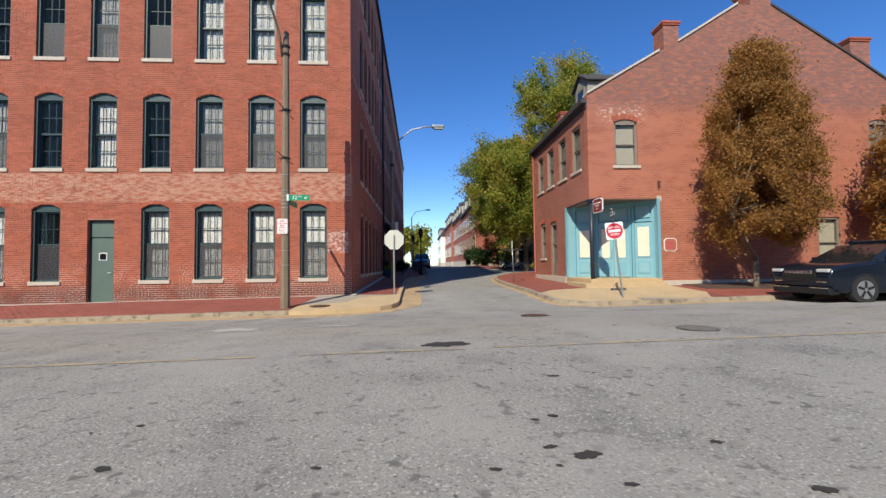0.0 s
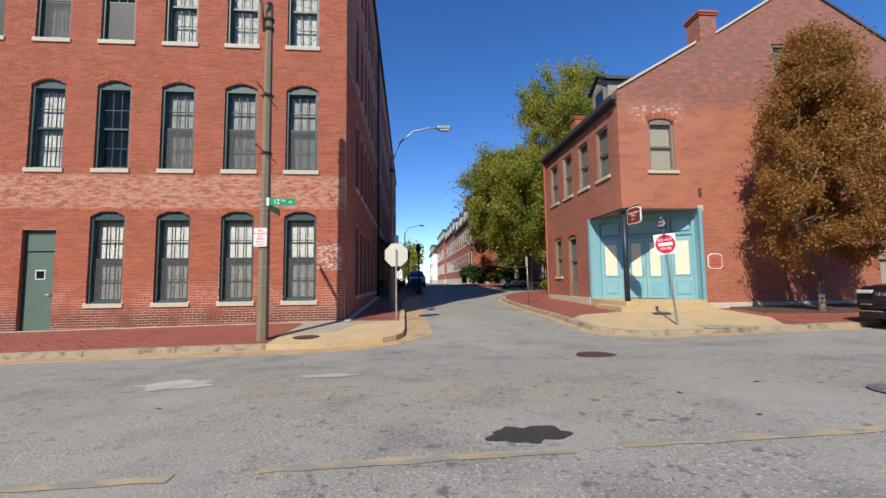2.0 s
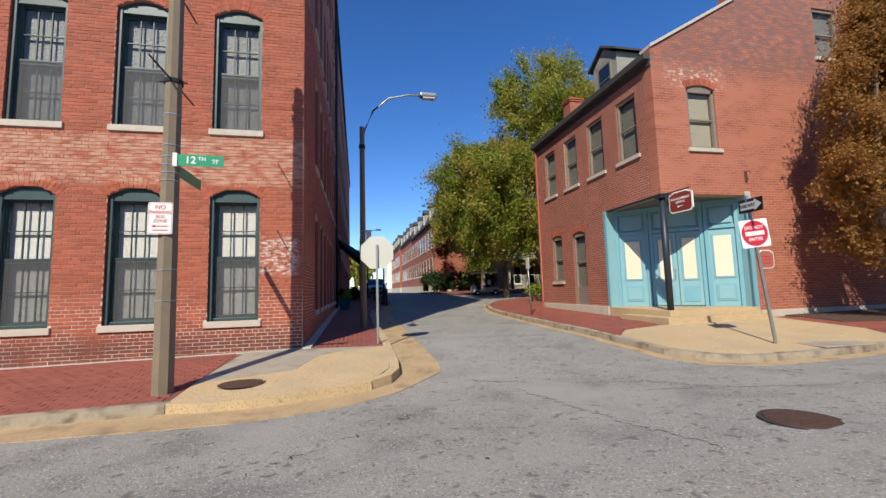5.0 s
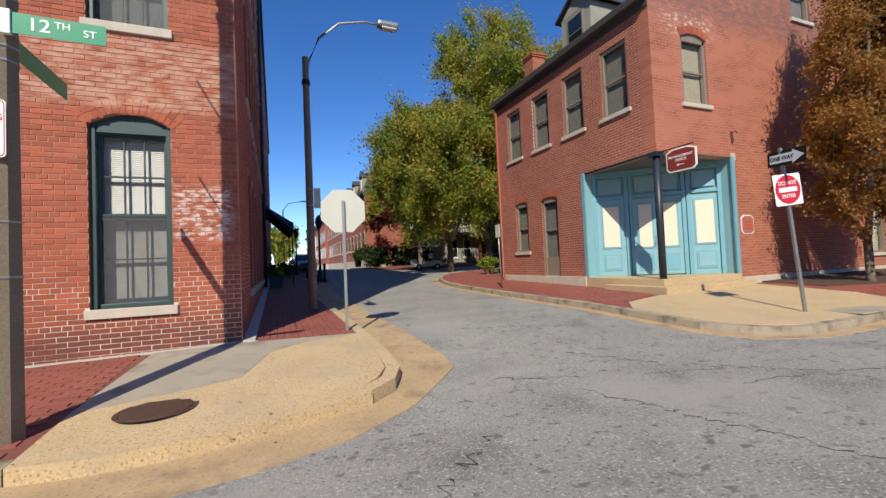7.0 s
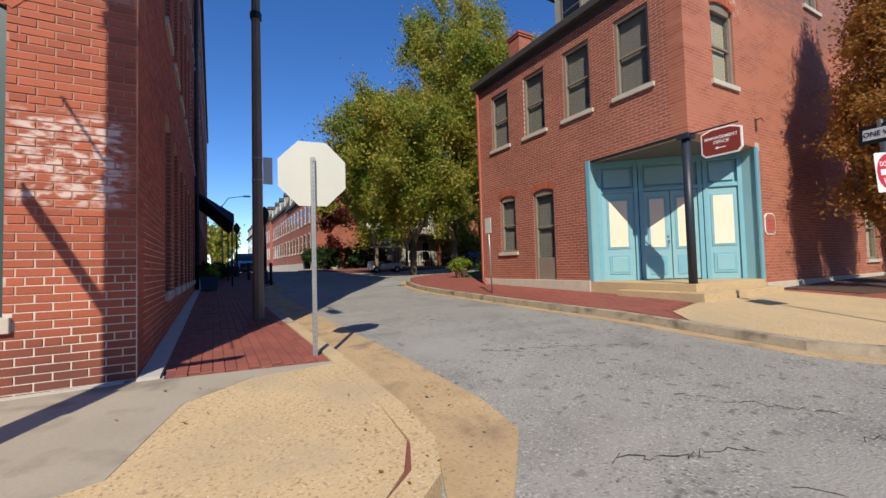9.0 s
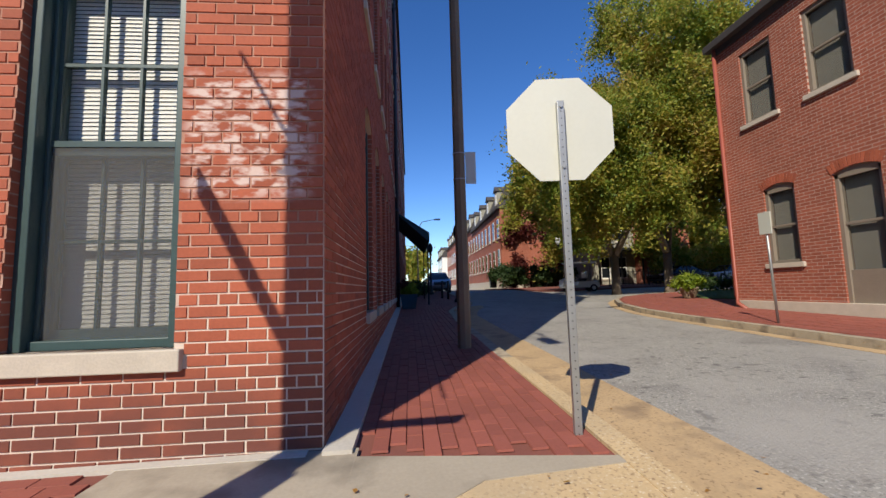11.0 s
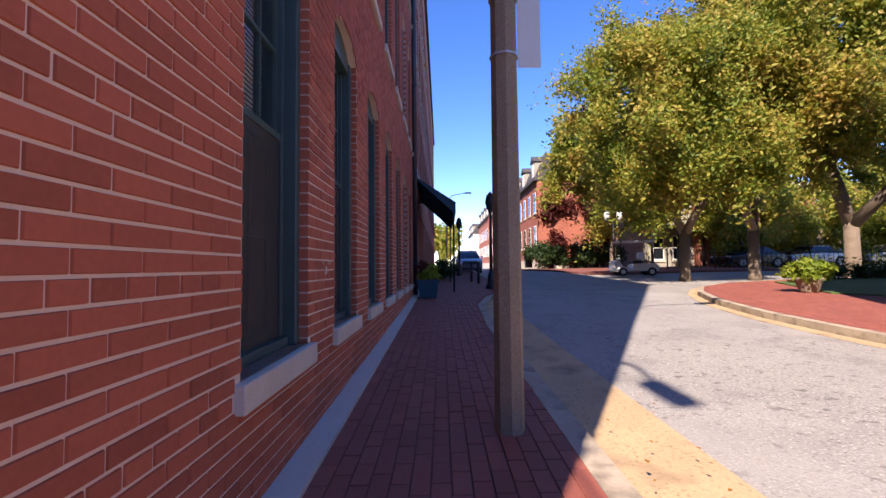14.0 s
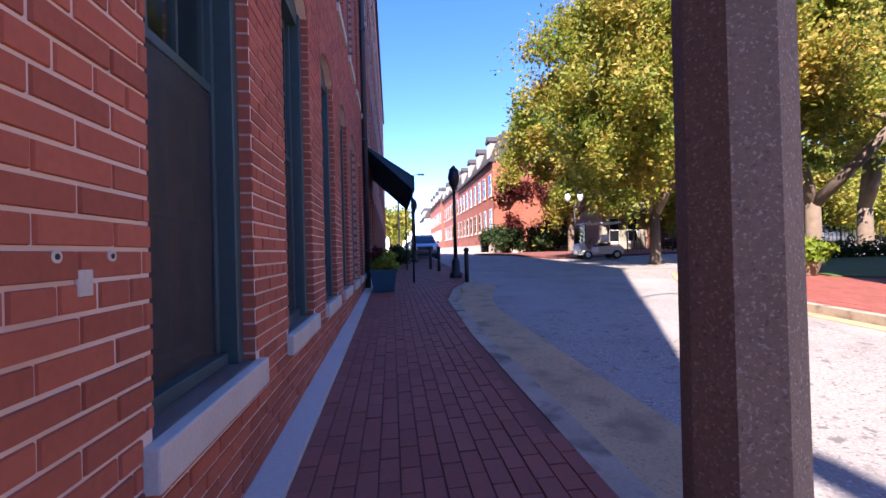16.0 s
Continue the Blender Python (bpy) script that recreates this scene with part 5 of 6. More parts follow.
def tree(at, label, trunk_h, trunk_r, clumps, count, size, mat, seed, limbs=7, fork=1, name="tree"):
    th = thing(name, at, label, "tree", "street trees")
    rnd_ = random.Random(seed)
    loc = [(x - at[0], y - at[1], z - at[2], r) for x, y, z, r in clumps]
    bm = bmesh.new()
    lean = [(rnd_.uniform(-0.25, 0.25), rnd_.uniform(-0.2, 0.2)) for _ in range(fork)]
    heads = []
    tube(bm, [(0, 0, -0.2), (0, 0, 0.15), (0.02, 0.02, trunk_h * 0.5)], [trunk_r * 1.5, trunk_r * 1.12, trunk_r], 12)
    for k in range(fork):
        top = (lean[k][0] * trunk_h * (1 + k), lean[k][1] * trunk_h * (1 + k), trunk_h * rnd_.uniform(1.0, 1.25))
        tube(bm, [(0.02, 0.02, trunk_h * 0.45), (top[0] * 0.5, top[1] * 0.5, trunk_h * 0.75), top], [trunk_r * 0.95, trunk_r * 0.8, trunk_r * 0.62], 10)
        heads.append(top)
    part("trunk", bm, M_BARK, th)
    for i in range(min(limbs, len(loc))):
        x, y, z, r = loc[i * len(loc) // limbs]
        s = heads[i % fork]
        m = ((s[0] + x) / 2 + rnd_.uniform(-0.3, 0.3), (s[1] + y) / 2 + rnd_.uniform(-0.3, 0.3), s[2] + (z - s[2]) * 0.6)
        part("limb", tubem([s, m, (x, y, z)], [trunk_r * 0.5, trunk_r * 0.28, trunk_r * 0.08], 7), M_BARK, th)
    part("crown", leaf_cloud(loc, count, size, seed, airy=True), mat, th)
    return th


def on_walk(x, y):
    return (x, y, walk_z(x, y))


tree(on_walk(8.9, 34.0), "large street tree with yellowing green leaves", 4.2, 0.19, clumps_in((7.8, 32.8, 7.2), (4.1, 3.5, 4.4), 120, 0.45, 0.95, 11, -0.95), 86000, 0.083, M_LEAF, 1, 9, 2)
tree(on_walk(11.6, 33.6), "tall street tree with green and gold leaves", 4.4, 0.2, clumps_in((12.1, 33.0, 11.2), (4.7, 3.8, 7.2), 160, 0.45, 1.0, 12, -0.95), 110000, 0.086, M_LEAF, 2, 10, 2)
tree(on_walk(15.6, 33.4), "large street tree with pale forked trunks", 4.6, 0.25, clumps_in((16.6, 33.2, 10.4), (4.8, 4.0, 6.4), 115, 0.45, 1.0, 13, -0.8), 80000, 0.086, M_LEAF, 3, 9, 3)
tree(on_walk(21.5, 36), "tall autumn tree beside the car park", 4.6, 0.28, clumps_in((21, 36, 9.5), (4.2, 3.8, 5.0), 70, 0.4, 0.95, 14, -0.75), 28000, 0.14, M_LEAF, 4, 8, 2)
tree(on_walk(26, 54), "green tree beyond the car park", 3.0, 0.25, clumps_in((26, 54, 5.5), (5.5, 4.0, 4.5), 30, 1.0, 1.8, 15, -0.9), 12000, 0.26, M_LEAF, 5, 7)
tree(on_walk(36, 50), "green tree beyond the car park fence", 3.0, 0.25, clumps_in((36, 50, 5.5), (5.5, 4.0, 4.5), 30, 1.0, 1.8, 16, -0.9), 12000, 0.26, M_LEAF, 6, 7)
for i, (x, y, rx, cz) in enumerate(((20.5, 46.5, 3.6, 4.6), (26.5, 47.5, 4.0, 4.6), (33, 45.5, 4.2, 4.8))):
    tree(on_walk(x, y), "low green tree along the car park edge", 2.2, 0.14, clumps_in((x, y, cz), (rx, 2.6, 3.2), 30, 0.6, 1.2, 90 + i, -0.9), 16000, 0.13, M_LEAF, 90 + i, 7, 2)
tree(on_walk(11.4, 47.5), "broad street tree shading the far houses", 4.0, 0.2, clumps_in((11.2, 47.0, 8.6), (4.8, 3.2, 4.8), 50, 0.7, 1.4, 95, -0.9), 34000, 0.14, M_LEAF, 95, 9, 2)
tree(on_walk(27, 13.8), "dark green street tree further along", 2.4, 0.12, clumps_in((27, 13.8, 4.6), (2.4, 1.8, 2.8), 22, 0.5, 0.9, 96, -0.9), 12000, 0.09, M_LEAFB, 96, 8, 2)
tree((-2.0, 128, 1.0), "distant green tree at the end of the street", 4.0, 0.35, clumps_in((-2, 128, 8.0), (5, 4, 4.0), 18, 1.2, 2.4, 17, -0.8), 5000, 0.5, M_LEAF, 7, 5)
rnd = random.Random(31)
pear = []
for k in range(290):
    q = rnd.random() ** 0.85
    z = 1.75 + 6.7 * q
    w = 2.5 * min(1.0, 0.62 + 1.6 * q) * (1 - q) ** 0.55 + 0.12
    a, e = rnd.uniform(0, 6.283), math.sqrt(rnd.uniform(0.12, 1.0)) * rnd.uniform(0.86, 1.1)
    pear.append((11.85 + w * e * math.cos(a), 13.55 + 0.62 * w * e * math.sin(a), z + 0.25 * e, rnd.uniform(0.22, 0.45)))
pear.sort(key=lambda c: c[2])
tree(on_walk(11.97, 14.1), "egg-shaped ornamental pear tree with russet leaves", 2.2, 0.085, pear, 115000, 0.042, M_LEAFB, 8, 24, 3, "ornamental_tree")
tree(on_walk(18.4, 14.1), "russet ornamental tree against the brick gable", 2.2, 0.085, [(x + 6.3, y, 0.35 + z * 0.8, r) for x, y, z, r in pear], 45000, 0.06, M_LEAFB, 9, 20, 3, "ornamental_tree")


def bush(at, label, clumps, count, size, mat, seed, category="shrub"):
    th = thing("shrub", at, label, category)
    bm = bmesh.new()
    for k in range(6):
        x, y, z, r = clumps[k * len(clumps) // 6]
        tube(bm, [(0, 0, 0), (x * 0.5, y * 0.5, z * 0.6), (x, y, z)], [0.025, 0.018, 0.008], 6)
    part("stems", bm, M_BARK, th)
    part("leaves", leaf_cloud(clumps, count, size, seed, fill=0.8), mat, th)


pot = thing("planter", on_walk(8.0, 27.0), "grey stone planter with bright yellow-green plants", "planter")
part("pot", tubem([(0, 0, -0.02), (0, 0, 0.06), (0, 0, 0.3), (0, 0, 0.36), (0, 0, 0.4)], [0.19, 0.21, 0.29, 0.33, 0.32], 20), M_POLE, pot)
part("foliage", leaf_cloud(clumps_in((0, 0, 0.58), (0.58, 0.42, 0.18), 14, 0.15, 0.25, 41), 1800, 0.07, 41, fill=0.8), M_LEAFY, pot)
for k in range(9):
    a = 0.7 * k
    part("spike_leaf", tubem([(0, 0, 0.4), (0.08 * math.cos(a), 0.08 * math.sin(a), 0.75), (0.26 * math.cos(a), 0.26 * math.sin(a), 1.02)], [0.016, 0.012, 0.002], 5), M_LEAFY, pot)
bush(on_walk(7.6, 53.5), "rounded dark green evergreen hedge", clumps_in((0, 0, 1.2), (1.8, 1.3, 0.9), 14, 0.6, 0.9, 42), 5000, 0.13, M_LEAFD, 42, "hedge")
bush(on_walk(11.5, 52.5), "dark green evergreen shrubs by the red wall", clumps_in((0, 0, 1.0), (2.6, 1.0, 0.9), 14, 0.5, 0.9, 43), 4000, 0.14, M_LEAFD, 43, "hedge")
hl = [(12 + 0.8 * i, 31.2, 0.55 + rise(31.2) + 0.1, 0.45) for i in range(30)]
th_ = thing("hedge", (12, 31.2, 0.5), "low clipped hedge along the car park", "hedge")
part("leaves", leaf_cloud([(x - 12, 0, z - 0.5, r) for x, y, z, r in hl], 12000, 0.07, 44, 0.9, 0.9), M_LEAFD, th_)
rnd = random.Random(77)
th_ = thing("ivy", (10.5, 56.9, 1.0), "dark red ivy over the end wall", "ivy")
part("leaves", leaf_cloud([(rnd.uniform(-2, 8), -0.15, rnd.uniform(0.3, 7.2) ** 1.0, rnd.uniform(0.4, 1.1)) for k in range(60)], 11000, 0.16, 45, 0.9, 0.9), M_LEAFR, th_)
rnd = random.Random(5)
lv, lf = [], []
for i in range(260):
    x, y = rnd.choice(((rnd.uniform(4.2, 7), rnd.uniform(22, 30)), (rnd.uniform(-0.6, 0.1), rnd.uniform(13, 22)), (rnd.uniform(-4, 0), rnd.uniform(11.7, 15)), (rnd.uniform(3.5, 4.1), rnd.uniform(14, 27))))
    z, a, s = max(walk_z(x, y), road_z(x, y)) + 0.018, rnd.uniform(0, 6.28), rnd.uniform(0.007, 0.018)
    b = len(lv)
    lv += [(x + s * math.cos(a + q), y + s * math.sin(a + q), z + (0.006 if q else 0)) for q in (0, 1.2, 3.14, 4.4)]
    lf.append((b, b + 1, b + 2, b + 3))
tagged(part("fallen_leaves", (lv, lf), M_LEAFB), "scattered dry brown fallen leaves", "leaves", kind="stuff")

# ---------- far houses ----------
def simple_window(parent, m, w, h, pane=M_CARGLASS):
    fr = part("window", boxm(-w / 2, w / 2, -0.03, 0.05, 0, h), M_WHITE, parent, "white framed sash window")
    fr.matrix_basis = m
    part("pane", boxm(-w / 2 + 0.08, w / 2 - 0.08, -0.04, -0.03, 0.08, h / 2 - 0.03), pane, fr)
    part("pane", boxm(-w / 2 + 0.08, w / 2 - 0.08, -0.04, -0.03, h / 2 + 0.03, h - 0.08), pane, fr)
    part("sill", boxm(-w / 2 - 0.1, w / 2 + 0.1, -0.1, 0.05, -0.16, 0), M_STONE, fr)


def row_house(x0, y0, ln, base, eave, top, label, wall_mat, n):
    th = thing("row_house", (x0, y0, base), label, "house", "row houses along the street")
    part("wall", boxm(0, 11, 0, ln, 0.9, eave - base), wall_mat, th)
    part("plinth", boxm(-0.08, 11, -0.08, ln, -1, 0.9), M_STONE, th, "pale stone basement")
    part("cornice", boxm(-0.35, 11.2, -0.1, ln, eave - base, eave - base + 0.35, bevel=0.03), M_ROOF, th)
    part("mansard_roof", prism([(-0.2, eave - base + 0.35), (0.9, top - base), (10, top - base), (11.1, eave - base + 0.35)], "y", -0.05, ln), M_ROOF, th)
    for i in range(n):
        y = ln * (i + 0.5) / n
        for z in (2.3, 5.7):
            simple_window(th, pose(0, y, z, 0, 0, -90), 1.05, 2.1)
        if i % 2 == 0:
            d = part("dormer", boxm(-0.1, 1.6, y - 0.65, y + 0.65, eave - base + 0.4, eave - base + 2.1), M_DORMER, th)
            part("dormer_roof", prism([(y - 0.8, eave - base + 2.1), (y, eave - base + 2.75), (y + 0.8, eave - base + 2.1)], "x", -0.25, 1.7), M_ROOF, d)
            part("pane", boxm(-0.14, -0.1, y - 0.4, y + 0.4, eave - base + 0.6, eave - base + 1.9), M_WHITE, d)
    part("chimney", boxm(4.6, 5.6, 0.2, 1.0, top - base, top - base + 1.4, bevel=0.03), M_BRICK, th)


M_ROW = brick_wall_material("row_brick", (0.36, 0.105, 0.065), (0.3, 0.085, 0.05), (0.38, 0.2, 0.15), "y")
row_house(8.0, 57.0, 20, 1.0, 9.8, 12.6, "three-storey red brick row house with dormers", M_ROW, 8)
row_house(8.0, 77.2, 18, 1.05, 10.4, 13.2, "red brick row house with a mansard roof", M_ROW, 7)
row_house(7.6, 95.4, 22, 1.05, 10.8, 13.2, "far red brick row house with white windows", M_ROW, 8)
row_house(6.4, 119, 16, 1.05, 9.4, 11.5, "distant pale painted row house", M_WHITE, 6)
bh = thing("apartment_house", (15.2, 50, 0.9), "shaded grey house with an iron balcony", "house")
part("wall", boxm(0, 6.5, 0, 8, -0.5, 8.2), M_DORMER, bh)
part("brick_wing", boxm(3.9, 9.0, -0.6, 6, -0.5, 6.5), M_ROW_X, bh, "red brick wing")
part("roof", boxm(-0.3, 6.8, -0.3, 8.3, 8.2, 8.5, bevel=0.05), M_ROOF, bh)
bal = part("balcony", boxm(-0.4, 4.0, -1.5, 0, 3.3, 3.5), M_BLACK, bh, "black iron balcony")
for k in range(15):
    part("baluster", boxm(-0.38 + 0.3 * k, -0.35 + 0.3 * k, -1.48, -1.45, 3.5, 4.4), M_BLACK, bal)
part("handrail", boxm(-0.4, 4.0, -1.5, -1.43, 4.4, 4.46), M_BLACK, bal)
for x in (-0.3, 1.8, 3.8):
    part("column", boxm(x, x + 0.12, -1.45, -1.33, -0.5, 3.3), M_BLACK, bh)
for x in (0.6, 2.2):
    simple_window(bh, pose(x + 0.4, 0, 4.3), 0.9, 2.0)
    simple_window(bh, pose(x + 0.4, 0, 0.8), 0.9, 2.0)
fb = thing("warehouse", (34, 66, 0.8), "distant red brick warehouse beyond the car park", "building")
part("wall", boxm(0, 24, 0, 12, -0.5, 10), M_ROW_X, fb)
part("roof_edge", boxm(-0.2, 24.2, -0.2, 12.2, 10, 10.4), M_STONE, fb)
for i in range(8):
    for z in (2.0, 6.0):
        simple_window(fb, pose(1.8 + 2.9 * i, 0, z), 1.2, 2.2)
lw = thing("low_wall", (14, 58, 1.0), "long pale wall behind the car park", "wall")
part("panel", boxm(6, 40, 0, 0.3, -0.4, 2.2), M_CONCG, lw)
part("coping", boxm(5.9, 40.1, -0.06, 0.36, 2.2, 2.32, bevel=0.02), M_STONE, lw)
nb = thing("neighbour_house", (22, 17, 0.3), "plain red brick house along the wide street", "house")
part("wall", boxm(0, 30, 0, 8, -0.5, 6.4), M_WALL_BX, nb)
part("roof", prism([(-0.4, 6.4), (4.0, 8.8), (8.4, 6.4)], "x", -0.1, 30.1), M_ROOF, nb)
for i in range(8):
    for z in (1.0, 4.0):
        simple_window(nb, pose(2 + 3.5 * i, 0, z), 1.0, 1.8)
# buildings behind the camera close the wide street
for x0, x1, h, lab in ((-40, -8, 12, "red brick building across the wide street"), (-7.5, 14, 10, "plain brick building behind the walker"), (14.5, 48, 9, "long brick building across the wide street")):
    o = thing("opposite_building", ((x0 + x1) / 2, -16, 0), lab, "building")
    w = (x1 - x0) / 2
    part("wall", boxm(-w, w, -10, 0, -0.5, h), M_ROW_X, o)
    part("parapet", boxm(-w - 0.1, w + 0.1, -10, 0.1, h, h + 0.3, bevel=0.03), M_STONE, o)

# iron fence by the car park
fe = thing("fence", (12.5, 42.0, walk_z(12.5, 42) - 0.05), "black iron fence round the car park", "fence")
for k in range(60):
    part("picket", boxm(0.3 * k, 0.3 * k + 0.022, 0, 0.022, 0.05, 1.2), M_BLACK, fe)
for z in (0.2, 1.05):
    part("rail", boxm(0, 18, -0.005, 0.027, z, z + 0.03), M_BLACK, fe)
for k in range(7):
    part("post", boxm(3 * k, 3 * k + 0.06, -0.02, 0.04, 0, 1.35), M_BLACK, fe)

# ---------- vehicles ----------
def car(at, turn, body_pts, glass_pts, width, wheels, wr, paint, label, category="car", group=""):
    """body_pts and glass_pts: side outline (along x, z); the car's nose points to -x."""
    th = thing("car", at, label, category, group, turn=turn)
    h = width / 2
    body = prism(body_pts, "y", -h, h)
    bmesh.ops.bevel(body, geom=[e for e in body.edges if abs(abs(e.verts[0].co.y) - h) < 1e-5 and abs(e.verts[0].co.y - e.verts[1].co.y) < 1e-5], offset=0.09, segments=3, affect="EDGES", profile=0.6)
    for f in body.faces:
        f.smooth = True
    part("body", body, paint, th)
    cab = prism(glass_pts, "y", -h + 0.06, h - 0.06)
    zt, zb = max(p[1] for p in glass_pts), min(p[1] for p in glass_pts)
    for v in cab.verts:
        v.co.y *= 1 - 0.2 * (v.co.z - zb) / (zt - zb)
    part("greenhouse", cab, M_CARGLASS, th, "dark car windows")
    xs_ = [p[0] for p in glass_pts if p[1] > zt - 0.08]
    rf = boxm(min(xs_) - 0.02, max(xs_) + 0.05, -h * 0.76, h * 0.76, zt - 0.03, zt + 0.035, bevel=0.025)
    part("roof", rf, paint, th)
    for x in wheels:
        for s in (-1, 1):
            w = part("wheel", tubem([(x, s * (h - 0.2), wr), (x, s * (h + 0.005), wr)], wr, 24), M_TYRE, th)
            part("rim", tubem([(x, s * (h + 0.005), wr), (x, s * (h + 0.015), wr)], wr * 0.66, 20), M_STEEL, w)
            for k in range(5):
                sp = boxm(-0.03, 0.03, -0.006, 0.006, 0.05, wr * 0.62)
                sp.transform(Matrix.Translation((x, s * (h + 0.02), wr)) @ Matrix.Rotation(2 * math.pi * k / 5, 4, "Y"))
                part("spoke", sp, M_BLACK, w)
            a = [(x + (wr + 0.06) * math.cos(math.pi * k / 10), wr + (wr + 0.06) * math.sin(math.pi * k / 10)) for k in range(11)]
            b = [(x + (wr + 0.005) * math.cos(math.pi * k / 10), wr + (wr + 0.005) * math.sin(math.pi * k / 10)) for k in range(11)]
            part("wheel_arch", prism(a + b[::-1], "y", *sorted((s * (h - 0.03), s * (h + 0.012)))), M_BLACK, th)
    x0 = min(p[0] for p in body_pts)
    zn = 0.62 * zb
    for s in (-1, 1):
        part("headlight", boxm(x0 - 0.01, x0 + 0.16, *sorted((s * (h - 0.4), s * (h - 0.06))), zn + 0.16, zn + 0.25, bevel=0.02), M_LENS, th, "clear headlight")
        part("mirror", boxm(0.32 * max(p[0] for p in body_pts), 0.32 * max(p[0] for p in body_pts) + 0.12, *sorted((s * h, s * (h + 0.18))), zb + 0.02, zb + 0.17, bevel=0.03), paint, th)
        for q in (0.42, 0.63):
            part("door_handle", boxm(q * max(p[0] for p in body_pts), q * max(p[0] for p in body_pts) + 0.16, *sorted((s * (h - 0.01), s * (h + 0.025))), zb - 0.12, zb - 0.09), M_STEEL, th)
    part("grille", boxm(x0 - 0.015, x0 + 0.1, -h * 0.55, h * 0.55, zn - 0.02, zn + 0.2, bevel=0.01), M_BLACK, th, "black grille")
    part("lower_bumper", boxm(x0 + 0.0, x0 + 0.3, -h + 0.06, h - 0.06, 0.24, 0.42, bevel=0.03), M_BLACK, th)
    return th


SUV_B = [(0.1, 0.36), (0.02, 0.52), (0.0, 0.74), (0.05, 0.9), (0.2, 1.0), (0.6, 1.06), (1.3, 1.12), (4.5, 1.18), (4.66, 1.1), (4.72, 0.9), (4.7, 0.42), (4.4, 0.28), (0.4, 0.28)]
SUV_G = [(1.15, 1.09), (1.5, 1.32), (2.0, 1.58), (2.35, 1.66), (3.3, 1.68), (4.25, 1.6), (4.6, 1.14)]
M_CHROME = material("chrome_trim", (0.75, 0.76, 0.78), 0.15, 1.0, var=0.03, scale=4, fine=30, bump=0)
suv = car((10.75, 11.2, road_z(12.5, 11.3)), 0, SUV_B, SUV_G, 1.86, (0.95, 3.75), 0.37, M_CARBLUE, "dark blue parked sport utility vehicle")
for k in range(7):
    part("grille_slot", boxm(-0.035, 0.0, -0.43 + 0.125 * k, -0.33 + 0.125 * k, 0.79, 0.87, bevel=0.012), M_CHROME, suv, "chrome grille slot")
for s_ in (-1, 1):
    part("fog_lamp_trim", boxm(-0.012, 0.05, *sorted((s_ * 0.52, s_ * 0.8)), 0.56, 0.59, bevel=0.008), M_CHROME, suv)
    part("skid_trim", boxm(-0.01, 0.05, *sorted((s_ * 0.3, s_ * 0.84)), 0.4, 0.425, bevel=0.008), M_CHROME, suv)
    part("window_line", boxm(1.3, 4.55, *sorted((s_ * 0.86, s_ * 0.875)), 1.13, 1.15, bevel=0.004), M_CHROME, suv)
    part("roof_rail", tubem([(2.2, s_ * 0.66, 1.69), (2.4, s_ * 0.66, 1.74), (4.0, s_ * 0.66, 1.71), (4.2, s_ * 0.66, 1.64)], 0.018, 8), M_BLACK, suv)
SED_B = [(0.02, 0.4), (0.0, 0.7), (0.15, 0.82), (1.2, 0.95), (4.2, 0.98), (4.55, 0.9), (4.6, 0.4), (4.2, 0.26), (0.4, 0.26)]
SED_G = [(1.2, 0.93), (1.95, 1.38), (3.1, 1.42), (4.0, 0.97)]
for x, y, tn, mt, lab, o in ((-0.55, 45.0, -90, M_CARSILVER, "silver pickup parked at the kerb", 1), (-0.6, 53.0, -90, M_CARBLUE, "dark car parked along the kerb", 0), (-0.6, 60.0, -90, M_CARSILVER, "silver car parked further along the kerb", 0),
                             (17.5, 44.5, 10, M_CARBLUE, "dark blue car in the shaded car park", 0), (22.5, 45.5, 5, M_CARSILVER, "silver car in the car park", 0), (28.5, 46, 0, M_CARSILVER, "pale car in the far car park", 0), (34.5, 46, 0, M_CARBLUE, "dark car at the car park's end", 1)):
    z = road_z(x, y) + (0.06 if x > 5 else 0.02)
    car((x + (0.9 if tn == -90 else 0), y + (0 if tn == -90 else 0), z), -tn if tn == -90 else tn, SUV_B if o else SED_B, SUV_G if o else SED_G, 1.8, (0.95, 3.7), 0.34, mt, lab, group="parked cars")

gc = thing("golf_cart", (7.6, 38.6, walk_z(7.6, 38.6) - 0.1), "white golf cart with a canopy roof", "golf cart", turn=-8)
part("body_front", prism([(0, 0.3), (0.02, 0.75), (0.3, 0.85), (0.45, 0.5), (1.0, 0.35), (1.0, 0.25), (0.1, 0.22)], "y", -0.55, 0.55, 0.04), M_WHITE, gc)
part("body_rear", prism([(0.95, 0.25), (1.0, 0.62), (2.1, 0.66), (2.3, 0.5), (2.25, 0.25)], "y", -0.55, 0.55, 0.04), M_WHITE, gc)
part("seat", boxm(1.0, 1.5, -0.5, 0.5, 0.66, 0.8, bevel=0.04), M_BLACK, gc)
part("seat_back", boxm(1.45, 1.58, -0.5, 0.5, 0.85, 1.25, bevel=0.04), M_WHITE, gc)
part("canopy", boxm(0.25, 2.15, -0.6, 0.6, 1.78, 1.86, bevel=0.03), M_WHITE, gc, "white canopy roof")
part("windscreen", boxm(0.33, 0.35, -0.5, 0.5, 0.85, 1.75), M_GLASS, gc)
for x in (0.32, 2.0):
    for y in (-0.52, 0.52):
        part("canopy_post", tubem([(x, y, 0.6), (x + 0.05, y, 1.8)], 0.018, 8), M_BLACK, gc)
